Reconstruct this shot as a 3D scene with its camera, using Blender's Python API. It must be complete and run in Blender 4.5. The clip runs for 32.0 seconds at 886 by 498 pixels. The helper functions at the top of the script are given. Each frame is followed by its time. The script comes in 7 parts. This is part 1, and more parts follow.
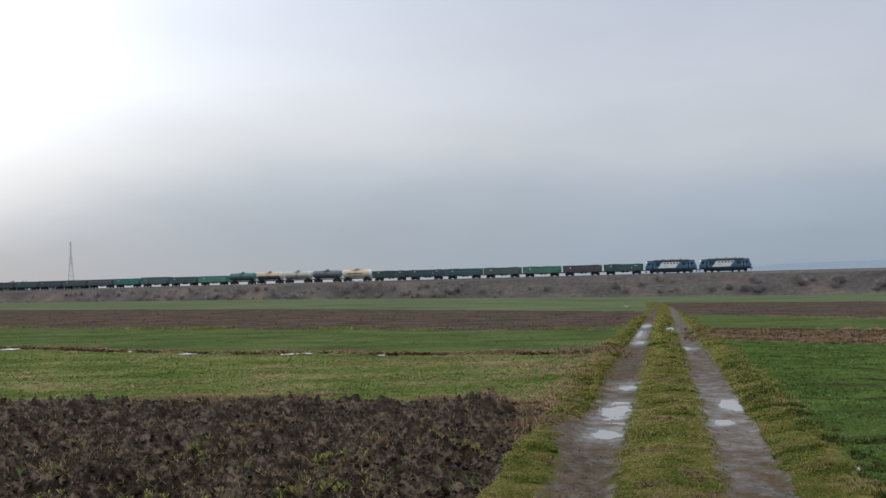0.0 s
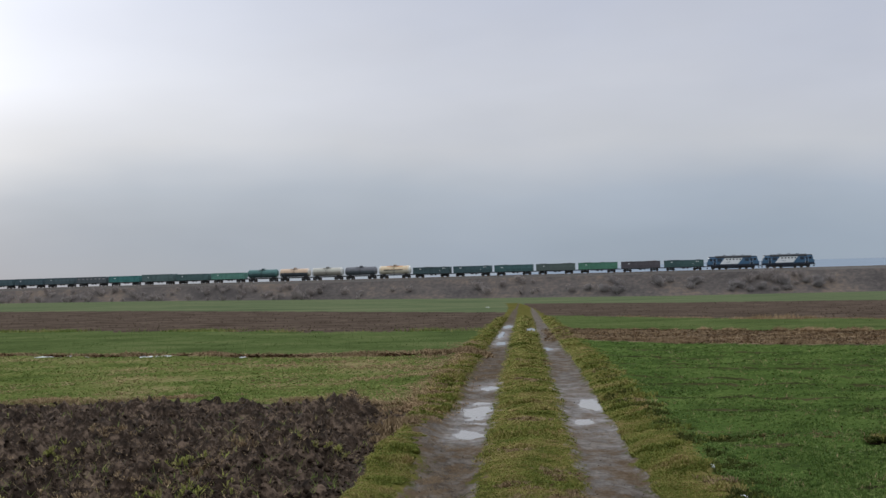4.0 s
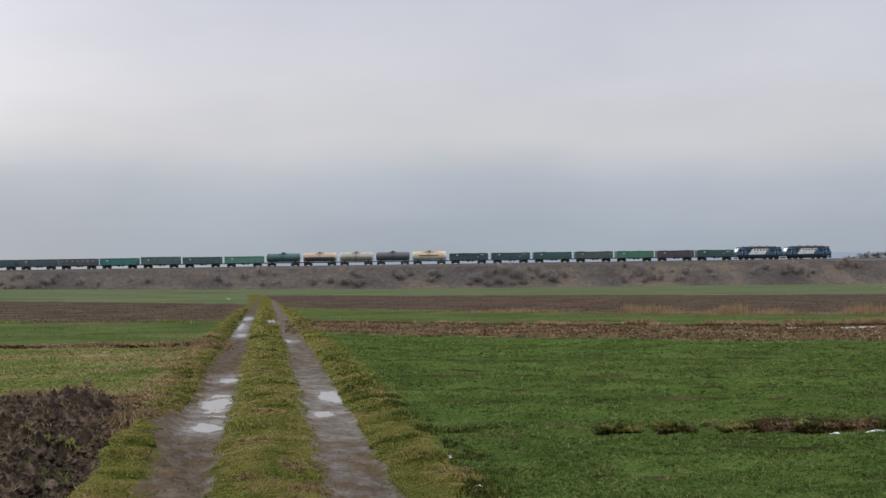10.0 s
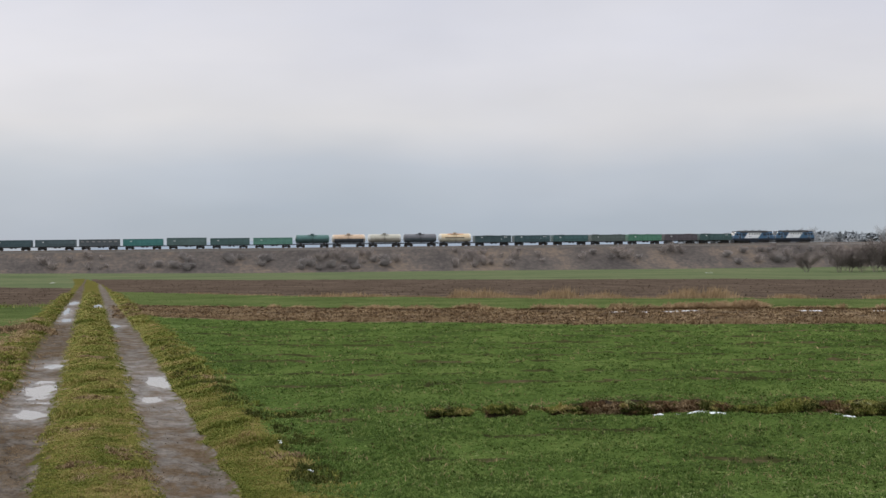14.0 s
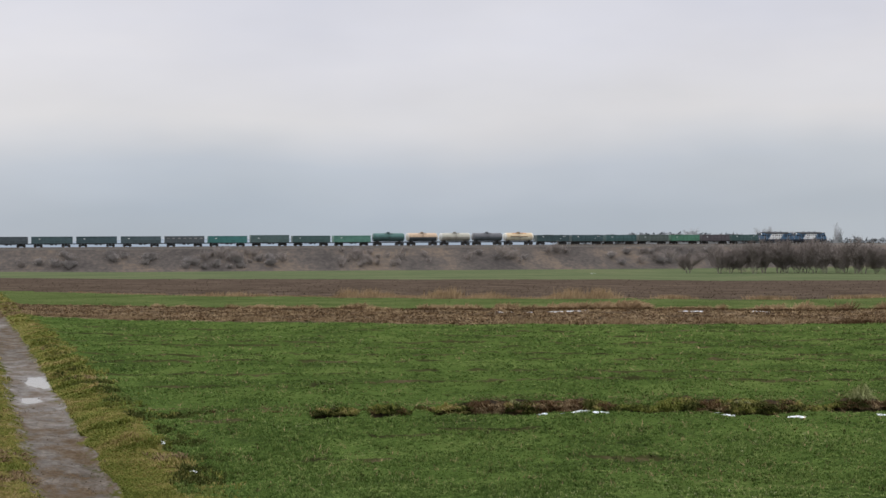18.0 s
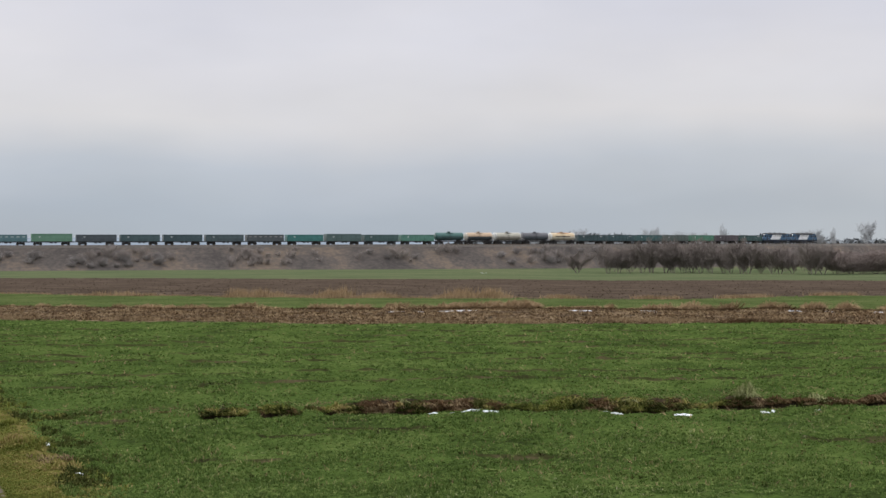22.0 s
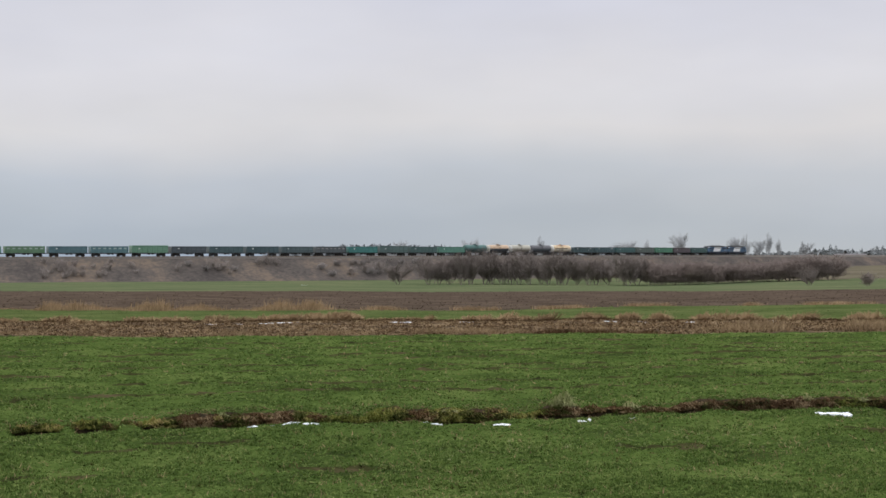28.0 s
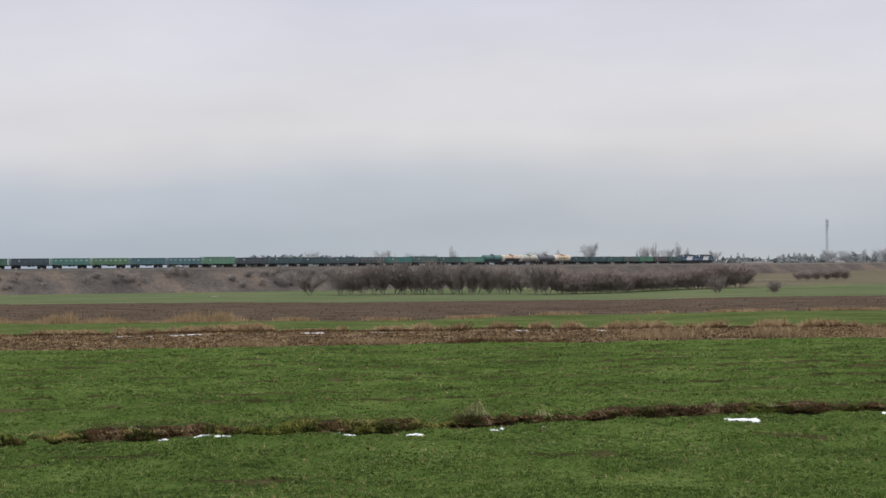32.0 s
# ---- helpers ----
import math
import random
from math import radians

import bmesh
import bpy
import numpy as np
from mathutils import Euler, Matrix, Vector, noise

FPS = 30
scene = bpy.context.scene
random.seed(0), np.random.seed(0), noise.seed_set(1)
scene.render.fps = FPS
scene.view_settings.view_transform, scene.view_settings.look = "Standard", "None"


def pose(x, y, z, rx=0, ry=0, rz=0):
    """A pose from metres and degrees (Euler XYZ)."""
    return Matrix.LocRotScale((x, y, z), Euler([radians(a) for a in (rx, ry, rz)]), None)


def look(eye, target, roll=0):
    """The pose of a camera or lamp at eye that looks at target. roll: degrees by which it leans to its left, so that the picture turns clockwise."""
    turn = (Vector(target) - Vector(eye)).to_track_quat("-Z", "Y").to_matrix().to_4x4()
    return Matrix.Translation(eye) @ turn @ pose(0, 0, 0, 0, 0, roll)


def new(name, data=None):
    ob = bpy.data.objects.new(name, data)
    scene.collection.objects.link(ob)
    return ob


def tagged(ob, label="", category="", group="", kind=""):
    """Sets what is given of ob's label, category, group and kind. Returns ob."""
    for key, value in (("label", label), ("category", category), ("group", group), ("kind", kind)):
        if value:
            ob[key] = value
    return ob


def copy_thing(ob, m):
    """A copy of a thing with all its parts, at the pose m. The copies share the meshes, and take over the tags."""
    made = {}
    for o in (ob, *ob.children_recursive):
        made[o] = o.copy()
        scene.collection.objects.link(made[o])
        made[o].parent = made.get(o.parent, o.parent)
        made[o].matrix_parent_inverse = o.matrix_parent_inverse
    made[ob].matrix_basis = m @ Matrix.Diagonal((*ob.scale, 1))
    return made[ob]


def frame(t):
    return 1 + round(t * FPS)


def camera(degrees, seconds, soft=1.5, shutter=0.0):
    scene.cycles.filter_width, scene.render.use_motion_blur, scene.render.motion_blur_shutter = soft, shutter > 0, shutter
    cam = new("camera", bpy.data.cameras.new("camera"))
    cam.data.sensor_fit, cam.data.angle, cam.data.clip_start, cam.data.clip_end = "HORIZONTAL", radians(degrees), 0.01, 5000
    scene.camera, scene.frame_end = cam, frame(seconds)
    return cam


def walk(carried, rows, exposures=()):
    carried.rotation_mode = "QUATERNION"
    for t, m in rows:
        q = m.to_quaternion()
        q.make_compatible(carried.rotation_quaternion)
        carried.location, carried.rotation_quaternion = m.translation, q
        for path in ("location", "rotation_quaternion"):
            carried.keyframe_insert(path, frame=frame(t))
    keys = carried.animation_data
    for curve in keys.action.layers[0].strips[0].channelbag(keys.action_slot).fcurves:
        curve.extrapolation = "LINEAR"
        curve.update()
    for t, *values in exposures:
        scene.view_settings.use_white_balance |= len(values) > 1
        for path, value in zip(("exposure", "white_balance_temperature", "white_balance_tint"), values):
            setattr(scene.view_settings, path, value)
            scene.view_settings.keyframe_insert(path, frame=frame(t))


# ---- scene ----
EYE = 1.8
cam = camera(32.77, 32.0)
# seconds, yaw, pitch, roll of a camera that turns on its stand
TURNS = [
    (0.0, 0.038, 1.292, 1.444),
    (0.5, -0.630, 1.245, 1.392),
    (1.0, -0.982, 1.216, 1.542),
    (1.5, -1.525, 1.358, 1.656),
    (2.0, -2.205, 1.436, 1.689),
    (2.5, -2.874, 1.407, 1.585),
    (3.0, -3.939, 1.358, 1.416),
    (3.5, -4.627, 1.224, 1.444),
    (5.5, -7.383, 1.247, 1.481),
    (6.0, -8.362, 1.045, 1.420),
    (6.5, -9.201, 1.069, 1.423),
    (7.0, -10.035, 1.020, 1.552),
    (7.5, -10.782, 0.934, 1.419),
    (8.0, -11.589, 0.882, 1.443),
    (8.5, -12.397, 1.012, 1.437),
    (9.0, -13.268, 0.944, 1.272),
    (9.5, -14.154, 0.852, 0.977),
    (10.0, -14.992, 0.718, 0.816),
    (10.5, -16.150, 0.281, 0.754),
    (11.0, -18.255, 0.356, 0.785),
    (11.5, -18.910, 0.251, 0.844),
    (12.0, -19.170, 0.328, 0.942),
    (12.5, -19.567, 0.341, 0.838),
    (13.0, -20.269, 0.233, 0.782),
    (13.5, -20.829, 0.210, 0.784),
    (14.0, -21.392, 0.042, 0.644),
    (14.5, -21.942, 0.036, 0.650),
    (16.5, -24.092, -0.105, 0.554),
    (17.0, -24.665, -0.168, 0.520),
    (17.5, -25.163, -0.084, 0.532),
    (18.0, -25.711, 0.001, 0.353),
    (18.5, -26.388, 0.284, 0.164),
    (19.0, -27.130, 0.144, 0.174),
    (19.5, -27.668, 0.136, 0.410),
    (20.0, -28.143, 0.092, 0.403),
    (20.5, -28.475, 0.061, 0.572),
    (21.0, -28.861, -0.012, 0.393),
    (21.5, -29.246, 0.010, 0.237),
    (22.0, -29.858, -0.037, 0.200),
    (22.5, -30.224, -0.029, 0.148),
    (23.0, -30.690, 0.172, 0.055),
    (23.5, -31.183, 0.396, 0.103),
    (24.0, -31.796, 0.244, 0.066),
    (24.5, -32.491, 0.091, -0.038),
    (25.0, -33.059, 0.148, 0.075),
    (25.5, -33.582, 0.343, 0.185),
    (27.5, -36.157, 0.484, 0.200),
    (28.0, -36.676, 0.385, 0.234),
    (28.5, -37.067, 0.364, 0.307),
    (29.0, -37.496, 0.490, 0.271),
    (29.5, -38.037, 0.649, 0.247),
    (30.0, -38.684, 0.612, 0.227),
    (30.5, -39.252, 0.431, 0.175),
    (31.0, -39.667, 0.634, 0.370),
    (31.5, -39.810, 0.730, 0.438),
    (32.0, -40.021, 0.745, 0.586),
]
walk(cam, [(t, pose(0, 0, EYE, 90 + pitch, roll, yaw)) for t, yaw, pitch, roll in TURNS],
     exposures=[(0, -0.24, 6030, 7), (2, -0.30, 6060, 7), (3, -0.31, 6080, 8), (6, -0.11, 6200, 9), (9, -0.11, 6350, 10), (10, -0.13, 6400, 10), (11, -0.05, 6420, 10), (12, 0.09, 6450, 10), (13, 0.06, 6500, 10), (32, 0.06, 6550, 10)])

# ---------------------------------------------------------------- light
SUN_AZ, SUN_EL = -21.0, 11.0
sun_dir = Vector((math.sin(radians(SUN_AZ)) * math.cos(radians(SUN_EL)), math.cos(radians(SUN_AZ)) * math.cos(radians(SUN_EL)), math.sin(radians(SUN_EL))))
sun = new("sun", bpy.data.lights.new("sun", "SUN"))
sun.data.energy, sun.data.angle, sun.data.color = 0.7, radians(18), (1.0, 0.96, 0.90)
sun.matrix_world = look(sun_dir * 50, (0, 0, 0))


def node(nt, kind, **values):
    n = nt.nodes.new(kind)
    for k, v in values.items():
        n.inputs[k.replace("_", " ")].default_value = v
    return n


def math_node(nt, op, a, b=None, clamp=False):
    n = nt.nodes.new("ShaderNodeMath")
    n.operation, n.use_clamp = op, clamp
    for i, v in enumerate((a, b)):
        if v is None:
            continue
        if isinstance(v, (int, float)):
            n.inputs[i].default_value = v
        else:
            nt.links.new(v, n.inputs[i])
    return n.outputs[0]


def ramp(nt, fac, stops, mode="LINEAR"):
    n = nt.nodes.new("ShaderNodeValToRGB")
    n.color_ramp.interpolation = mode
    el = n.color_ramp.elements
    while len(el) < len(stops):
        el.new(0.5)
    for e, (p, c) in zip(el, stops):
        e.position, e.color = p, (*c, 1) if len(c) == 3 else c
    nt.links.new(fac, n.inputs[0])
    return n.outputs[0]


def mix(nt, fac, a, b, mode="MIX"):
    n = nt.nodes.new("ShaderNodeMix")
    n.data_type, n.blend_type = "RGBA", mode
    for i, v in ((0, fac), (6, a), (7, b)):
        if isinstance(v, (int, float)):
            n.inputs[i].default_value = v
        elif isinstance(v, (tuple, list)):
            n.inputs[i].default_value = (*v[:3], 1)
        else:
            nt.links.new(v, n.inputs[i])
    return n.outputs[2]


def overcast_world():
    w = bpy.data.worlds.new("overcast_sky")
    w.use_nodes = True
    scene.world = w
    nt = w.node_tree
    nt.nodes.clear()
    out = nt.nodes.new("ShaderNodeOutputWorld")
    sky = nt.nodes.new("ShaderNodeTexSky")
    sky.sky_type, sky.sun_disc = "NISHITA", False
    sky.sun_elevation, sky.sun_rotation = radians(SUN_EL), radians(SUN_AZ)
    blue = nt.nodes.new("ShaderNodeBackground")
    nt.links.new(sky.outputs[0], blue.inputs[0])
    blue.inputs[1].default_value = 0.08
    tc = nt.nodes.new("ShaderNodeTexCoord")
    d = tc.outputs["Generated"]
    sep = nt.nodes.new("ShaderNodeSeparateXYZ")
    nt.links.new(d, sep.inputs[0])
    # soft banks of stratus, stretched sideways
    mp = nt.nodes.new("ShaderNodeMapping")
    mp.inputs["Scale"].default_value = (2.2, 2.2, 6.5)
    nt.links.new(d, mp.inputs[0])
    n1 = node(nt, "ShaderNodeTexNoise", Scale=1.3, Detail=4.0, Roughness=0.5)
    nt.links.new(mp.outputs[0], n1.inputs[0])
    n2 = node(nt, "ShaderNodeTexNoise", Scale=3.4, Detail=3.0, Roughness=0.5)
    nt.links.new(mp.outputs[0], n2.inputs[0])
    wob = math_node(nt, "MULTIPLY", math_node(nt, "SUBTRACT", n1.outputs[0], 0.5), 0.07)
    height = math_node(nt, "ADD", sep.outputs[2], wob)
    base = ramp(nt, math_node(nt, "MULTIPLY", height, 1.0, True), [
        (0.0, (0.385, 0.445, 0.512)), (0.022, (0.394, 0.455, 0.532)), (0.055, (0.488, 0.535, 0.608)), (0.085, (0.66, 0.66, 0.69)), (0.12, (0.68, 0.68, 0.73)),
        (0.19, (0.62, 0.635, 0.73)), (0.35, (1.05, 1.06, 1.13)), (1.0, (2.1, 2.12, 2.2))])
    east = math_node(nt, "MULTIPLY", math_node(nt, "MULTIPLY", math_node(nt, "SUBTRACT", sep.outputs[0], 0.40), 2.6, True), math_node(nt, "SUBTRACT", 1.0, math_node(nt, "MULTIPLY", height, 10.0, True), True))
    base = mix(nt, east, base, mix(nt, 1.0, base, (1.20, 1.11, 1.02), "MULTIPLY"))
    lum = math_node(nt, "ADD", 0.92, math_node(nt, "MULTIPLY", n2.outputs[0], 0.17))
    clouds = mix(nt, 1.0, base, (1, 1, 1), "MULTIPLY")
    comb = nt.nodes.new("ShaderNodeCombineColor")
    n3 = node(nt, "ShaderNodeTexNoise", Scale=2.1, Detail=5.0, Roughness=0.55)
    nt.links.new(mp.outputs[0], n3.inputs[0])
    warm = math_node(nt, "MULTIPLY", math_node(nt, "SUBTRACT", n3.outputs[0], 0.5), 0.10)
    for i, sgn in enumerate((1.0, 0.6, -0.3)):
        nt.links.new(math_node(nt, "ADD", lum, math_node(nt, "MULTIPLY", warm, sgn)), comb.inputs[i])
    clouds = mix(nt, 1.0, clouds, comb.outputs[0], "MULTIPLY")
    # the veiled sun's bright patch
    dot = nt.nodes.new("ShaderNodeVectorMath")
    dot.operation = "DOT_PRODUCT"
    dot.inputs[1].default_value = sun_dir
    nt.links.new(d, dot.inputs[0])
    near = math_node(nt, "POWER", math_node(nt, "MAXIMUM", dot.outputs["Value"], 0.0), 20.0)
    core = math_node(nt, "POWER", math_node(nt, "MAXIMUM", dot.outputs["Value"], 0.0), 150.0)
    above = math_node(nt, "MULTIPLY", math_node(nt, "SUBTRACT", height, 0.034), 10.0, True)
    glow = math_node(nt, "MULTIPLY", math_node(nt, "ADD", math_node(nt, "MULTIPLY", near, 0.60), math_node(nt, "MULTIPLY", core, 0.55)), above)
    tint = mix(nt, glow, (0, 0, 0), (1.0, 0.965, 0.92))
    clouds = mix(nt, 1.0, clouds, tint, "ADD")
    bg = nt.nodes.new("ShaderNodeBackground")
    nt.links.new(clouds, bg.inputs[0])
    sh = nt.nodes.new("ShaderNodeMixShader")
    sh.inputs[0].default_value = 0.96
    nt.links.new(blue.outputs[0], sh.inputs[1])
    nt.links.new(bg.outputs[0], sh.inputs[2])
    nt.links.new(sh.outputs[0], out.inputs[0])


overcast_world()


# ---------------------------------------------------------------- materials
def material(name, dark, light, scale=4.0, rough=0.8, bump=0.3, fine=40.0, metal=0.0, spread=0.25, coord="Object", third=None, bump_dist=0.02, stretch=(1, 1, 1), spec=0.5):
    """Two scales of noise between two or three colours, with relief; a little different from piece to piece."""
    m = bpy.data.materials.new(name)
    m.use_nodes = True
    nt = m.node_tree
    bsdf = nt.nodes["Principled BSDF"]
    tc = nt.nodes.new("ShaderNodeTexCoord")
    mp = nt.nodes.new("ShaderNodeMapping")
    mp.inputs["Scale"].default_value = stretch
    nt.links.new(tc.outputs[coord], mp.inputs[0])
    big = node(nt, "ShaderNodeTexNoise", Scale=scale, Detail=5.0, Roughness=0.6)
    small = node(nt, "ShaderNodeTexNoise", Scale=fine, Detail=4.0, Roughness=0.65)
    for n in (big, small):
        nt.links.new(mp.outputs[0], n.inputs[0])
    f = math_node(nt, "ADD", math_node(nt, "MULTIPLY", big.outputs[0], 0.6), math_node(nt, "MULTIPLY", small.outputs[0], 0.4))
    stops = [(0.5 - spread, dark), (0.5 + spread, light)] if third is None else [(0.5 - spread, dark), (0.5, light), (0.5 + spread, third)]
    col = ramp(nt, f, stops)
    info = nt.nodes.new("ShaderNodeObjectInfo")
    v = math_node(nt, "ADD", 0.9, math_node(nt, "MULTIPLY", info.outputs["Random"], 0.2))
    hsv = nt.nodes.new("ShaderNodeHueSaturation")
    nt.links.new(v, hsv.inputs["Value"])
    nt.links.new(col, hsv.inputs["Color"])
    nt.links.new(hsv.outputs[0], bsdf.inputs["Base Color"])
    bsdf.inputs["Metallic"].default_value = metal
    bsdf.inputs["Specular IOR Level"].default_value = spec
    r = math_node(nt, "ADD", rough - 0.12, math_node(nt, "MULTIPLY", small.outputs[0], 0.24), True)
    nt.links.new(r, bsdf.inputs["Roughness"])
    if bump:
        b = nt.nodes.new("ShaderNodeBump")
        b.inputs["Strength"].default_value, b.inputs["Distance"].default_value = bump, bump_dist
        nt.links.new(f, b.inputs["Height"])
        nt.links.new(b.outputs[0], bsdf.inputs["Normal"])
    return m


M_WHEAT = material("winter_wheat", (0.024, 0.034, 0.011), (0.050, 0.080, 0.019), 0.6, 0.95, 0.6, 22.0, third=(0.086, 0.115, 0.033), spread=0.12, bump_dist=0.05, spec=0.0)
M_BARE = material("thin_wheat_on_soil", (0.018, 0.019, 0.008), (0.036, 0.038, 0.014), 1.4, 0.95, 0.7, 16.0, third=(0.070, 0.054, 0.031), spread=0.11, bump_dist=0.04, spec=0.0)
M_MEADOW = material("rough_meadow", (0.042, 0.054, 0.015), (0.082, 0.102, 0.026), 0.45, 0.95, 0.7, 9.0, third=(0.20, 0.155, 0.08), spread=0.13, bump_dist=0.06, spec=0.0)
M_STUBBLE = material("wet_stubble", (0.036, 0.027, 0.019), (0.092, 0.067, 0.045), 0.9, 0.95, 1.0, 5.0, third=(0.22, 0.160, 0.100), spread=0.085, bump_dist=0.1, spec=0.0)
M_SOIL = material("ploughed_soil", (0.011, 0.008, 0.006), (0.034, 0.024, 0.017), 5.0, 0.9, 1.0, 15.0, third=(0.128, 0.092, 0.066), spread=0.12, bump_dist=0.07, spec=0.04)
# Soil and grass of the ditch bank, darkened to paint in its shade.
M_DITCH = material("shaded_ditch_bank", (0.016, 0.018, 0.008), (0.036, 0.036, 0.016), 2.0, 0.9, 0.8, 20.0, third=(0.060, 0.046, 0.026), spread=0.11, bump_dist=0.05, spec=0.0)
M_EARTH = material("ditch_earth", (0.012, 0.009, 0.006), (0.034, 0.024, 0.014), 6.0, 0.9, 1.0, 30.0, third=(0.075, 0.050, 0.028), spread=0.13, bump_dist=0.03, spec=0.05)
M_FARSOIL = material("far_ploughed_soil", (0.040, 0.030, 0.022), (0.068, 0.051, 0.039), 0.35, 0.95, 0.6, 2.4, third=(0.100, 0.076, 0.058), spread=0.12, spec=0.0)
# Greyer than the near fields: distance haze put into the colour.
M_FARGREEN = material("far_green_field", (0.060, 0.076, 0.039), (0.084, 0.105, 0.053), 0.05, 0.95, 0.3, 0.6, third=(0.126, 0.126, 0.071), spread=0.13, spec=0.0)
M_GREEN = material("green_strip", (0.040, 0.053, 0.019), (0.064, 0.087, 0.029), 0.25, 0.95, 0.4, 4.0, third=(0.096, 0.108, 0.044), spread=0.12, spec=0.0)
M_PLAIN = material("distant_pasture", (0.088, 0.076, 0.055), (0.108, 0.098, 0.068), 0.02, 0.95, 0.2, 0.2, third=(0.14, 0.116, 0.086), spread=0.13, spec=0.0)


def track_material():
    """Trodden grass that gives way to wet mud with straw in the ruts; the mesh says how muddy and how wet."""
    m = bpy.data.materials.new("farm_track")
    m.use_nodes = True
    nt = m.node_tree
    b = nt.nodes["Principled BSDF"]
    tc = nt.nodes.new("ShaderNodeTexCoord")

    def noise_of(scale, detail=4.0, rough=0.6, stretch=(1, 1, 1)):
        mp = nt.nodes.new("ShaderNodeMapping")
        mp.inputs["Scale"].default_value = stretch
        nt.links.new(tc.outputs["Object"], mp.inputs[0])
        n = node(nt, "ShaderNodeTexNoise", Scale=scale, Detail=detail, Roughness=rough)
        nt.links.new(mp.outputs[0], n.inputs[0])
        return n.outputs[0]

    def value_of(key):
        a = nt.nodes.new("ShaderNodeAttribute")
        a.attribute_name = key
        return a.outputs["Fac"]

    fine, mid, patch = noise_of(34.0, 4.0, 0.6, (1, 0.3, 1)), noise_of(7.0, 5.0, 0.65, (1, 0.3, 1)), noise_of(1.2, 3.0)
    edge_n = math_node(nt, "ADD", math_node(nt, "MULTIPLY", math_node(nt, "SUBTRACT", mid, 0.5), 2.2), math_node(nt, "MULTIPLY", math_node(nt, "SUBTRACT", fine, 0.5), 1.3))
    muddy = ramp(nt, math_node(nt, "ADD", math_node(nt, "ADD", value_of("mud"), edge_n), 0.5), [(0.40, (0, 0, 0)), (0.62, (1, 1, 1))])
    grass = ramp(nt, math_node(nt, "ADD", math_node(nt, "MULTIPLY", patch, 0.5), math_node(nt, "MULTIPLY", mid, 0.5)), [(0.36, (0.034, 0.038, 0.011)), (0.50, (0.085, 0.082, 0.020)), (0.64, (0.17, 0.13, 0.055))])
    silt = ramp(nt, math_node(nt, "ADD", math_node(nt, "MULTIPLY", mid, 0.6), math_node(nt, "MULTIPLY", fine, 0.4)), [(0.36, (0.034, 0.026, 0.019)), (0.50, (0.072, 0.058, 0.045)), (0.66, (0.125, 0.102, 0.080))])
    straw_n = noise_of(4.0, 6.0, 0.75, (1.0, 0.5, 1.0))
    straw = ramp(nt, math_node(nt, "ADD", straw_n, math_node(nt, "MULTIPLY", math_node(nt, "SUBTRACT", patch, 0.5), 0.5)), [(0.48, (0, 0, 0)), (0.56, (1, 1, 1))])
    silt = mix(nt, math_node(nt, "MULTIPLY", straw, 0.85), silt, mix(nt, fine, (0.040, 0.027, 0.018), (0.125, 0.090, 0.056)))
    nt.links.new(mix(nt, muddy, grass, silt), b.inputs["Base Color"])
    # wet film in the hollows between crumbs and straw
    film = math_node(nt, "MULTIPLY", muddy, math_node(nt, "MULTIPLY", math_node(nt, "ADD", value_of("wet"), math_node(nt, "MULTIPLY", math_node(nt, "SUBTRACT", straw_n, 0.46), -2.2)), 1.0, True))
    nt.links.new(math_node(nt, "SUBTRACT", 0.92, math_node(nt, "MULTIPLY", film, 0.62)), b.inputs["Roughness"])
    nt.links.new(math_node(nt, "MULTIPLY", film, 0.38), b.inputs["Specular IOR Level"])
    bu = nt.nodes.new("ShaderNodeBump")
    bu.inputs["Strength"].default_value, bu.inputs["Distance"].default_value = 0.22, 0.012
    nt.links.new(math_node(nt, "ADD", math_node(nt, "MULTIPLY", mid, 0.6), math_node(nt, "MULTIPLY", fine, 0.4)), bu.inputs["Height"])
    nt.links.new(bu.outputs[0], b.inputs["Normal"])
    return m


M_TRACK = track_material()
# Bank colour raised and evened out to carry distance haze.
M_BANK = material("embankment_scrub", (0.058, 0.052, 0.049), (0.088, 0.077, 0.070), 0.06, 0.95, 0.7, 0.8, third=(0.142, 0.112, 0.088), spread=0.11, bump_dist=0.2, spec=0.0)
M_BALLAST = material("ballast", (0.07, 0.062, 0.055), (0.13, 0.118, 0.105), 0.6, 0.95, 0.7, 9.0, spec=0.2)
M_STEEL = material("rail_steel", (0.10, 0.07, 0.05), (0.22, 0.17, 0.13), 3.0, 0.5, 0.1, metal=0.8)
M_SLEEPER = material("concrete_sleeper", (0.18, 0.17, 0.155), (0.32, 0.30, 0.28), 3.0, 0.9, 0.3)
M_SNOW = material("old_snow", (0.62, 0.65, 0.70), (0.86, 0.88, 0.92), 5.0, 0.6, 0.5, 30.0)
# Hedge and slope twigs, lightened in colour for distance haze.
M_SCRUB = material("scrub_twigs", (0.25, 0.22, 0.205), (0.35, 0.31, 0.285), 1.5, 0.95, 0.0, spec=0.0)
M_TWIG = material("bare_twigs", (0.172, 0.147, 0.135), (0.275, 0.238, 0.218), 1.5, 0.95, 0.0, coord="Object", spec=0.0)
M_REDTWIG = material("reddish_bare_twigs", (0.195, 0.160, 0.146), (0.295, 0.246, 0.224), 1.5, 0.95, 0.0, spec=0.0)
M_THICKET = material("thicket_twigs", (0.235, 0.216, 0.206), (0.315, 0.290, 0.278), 1.5, 0.95, 0.0, spec=0.0)
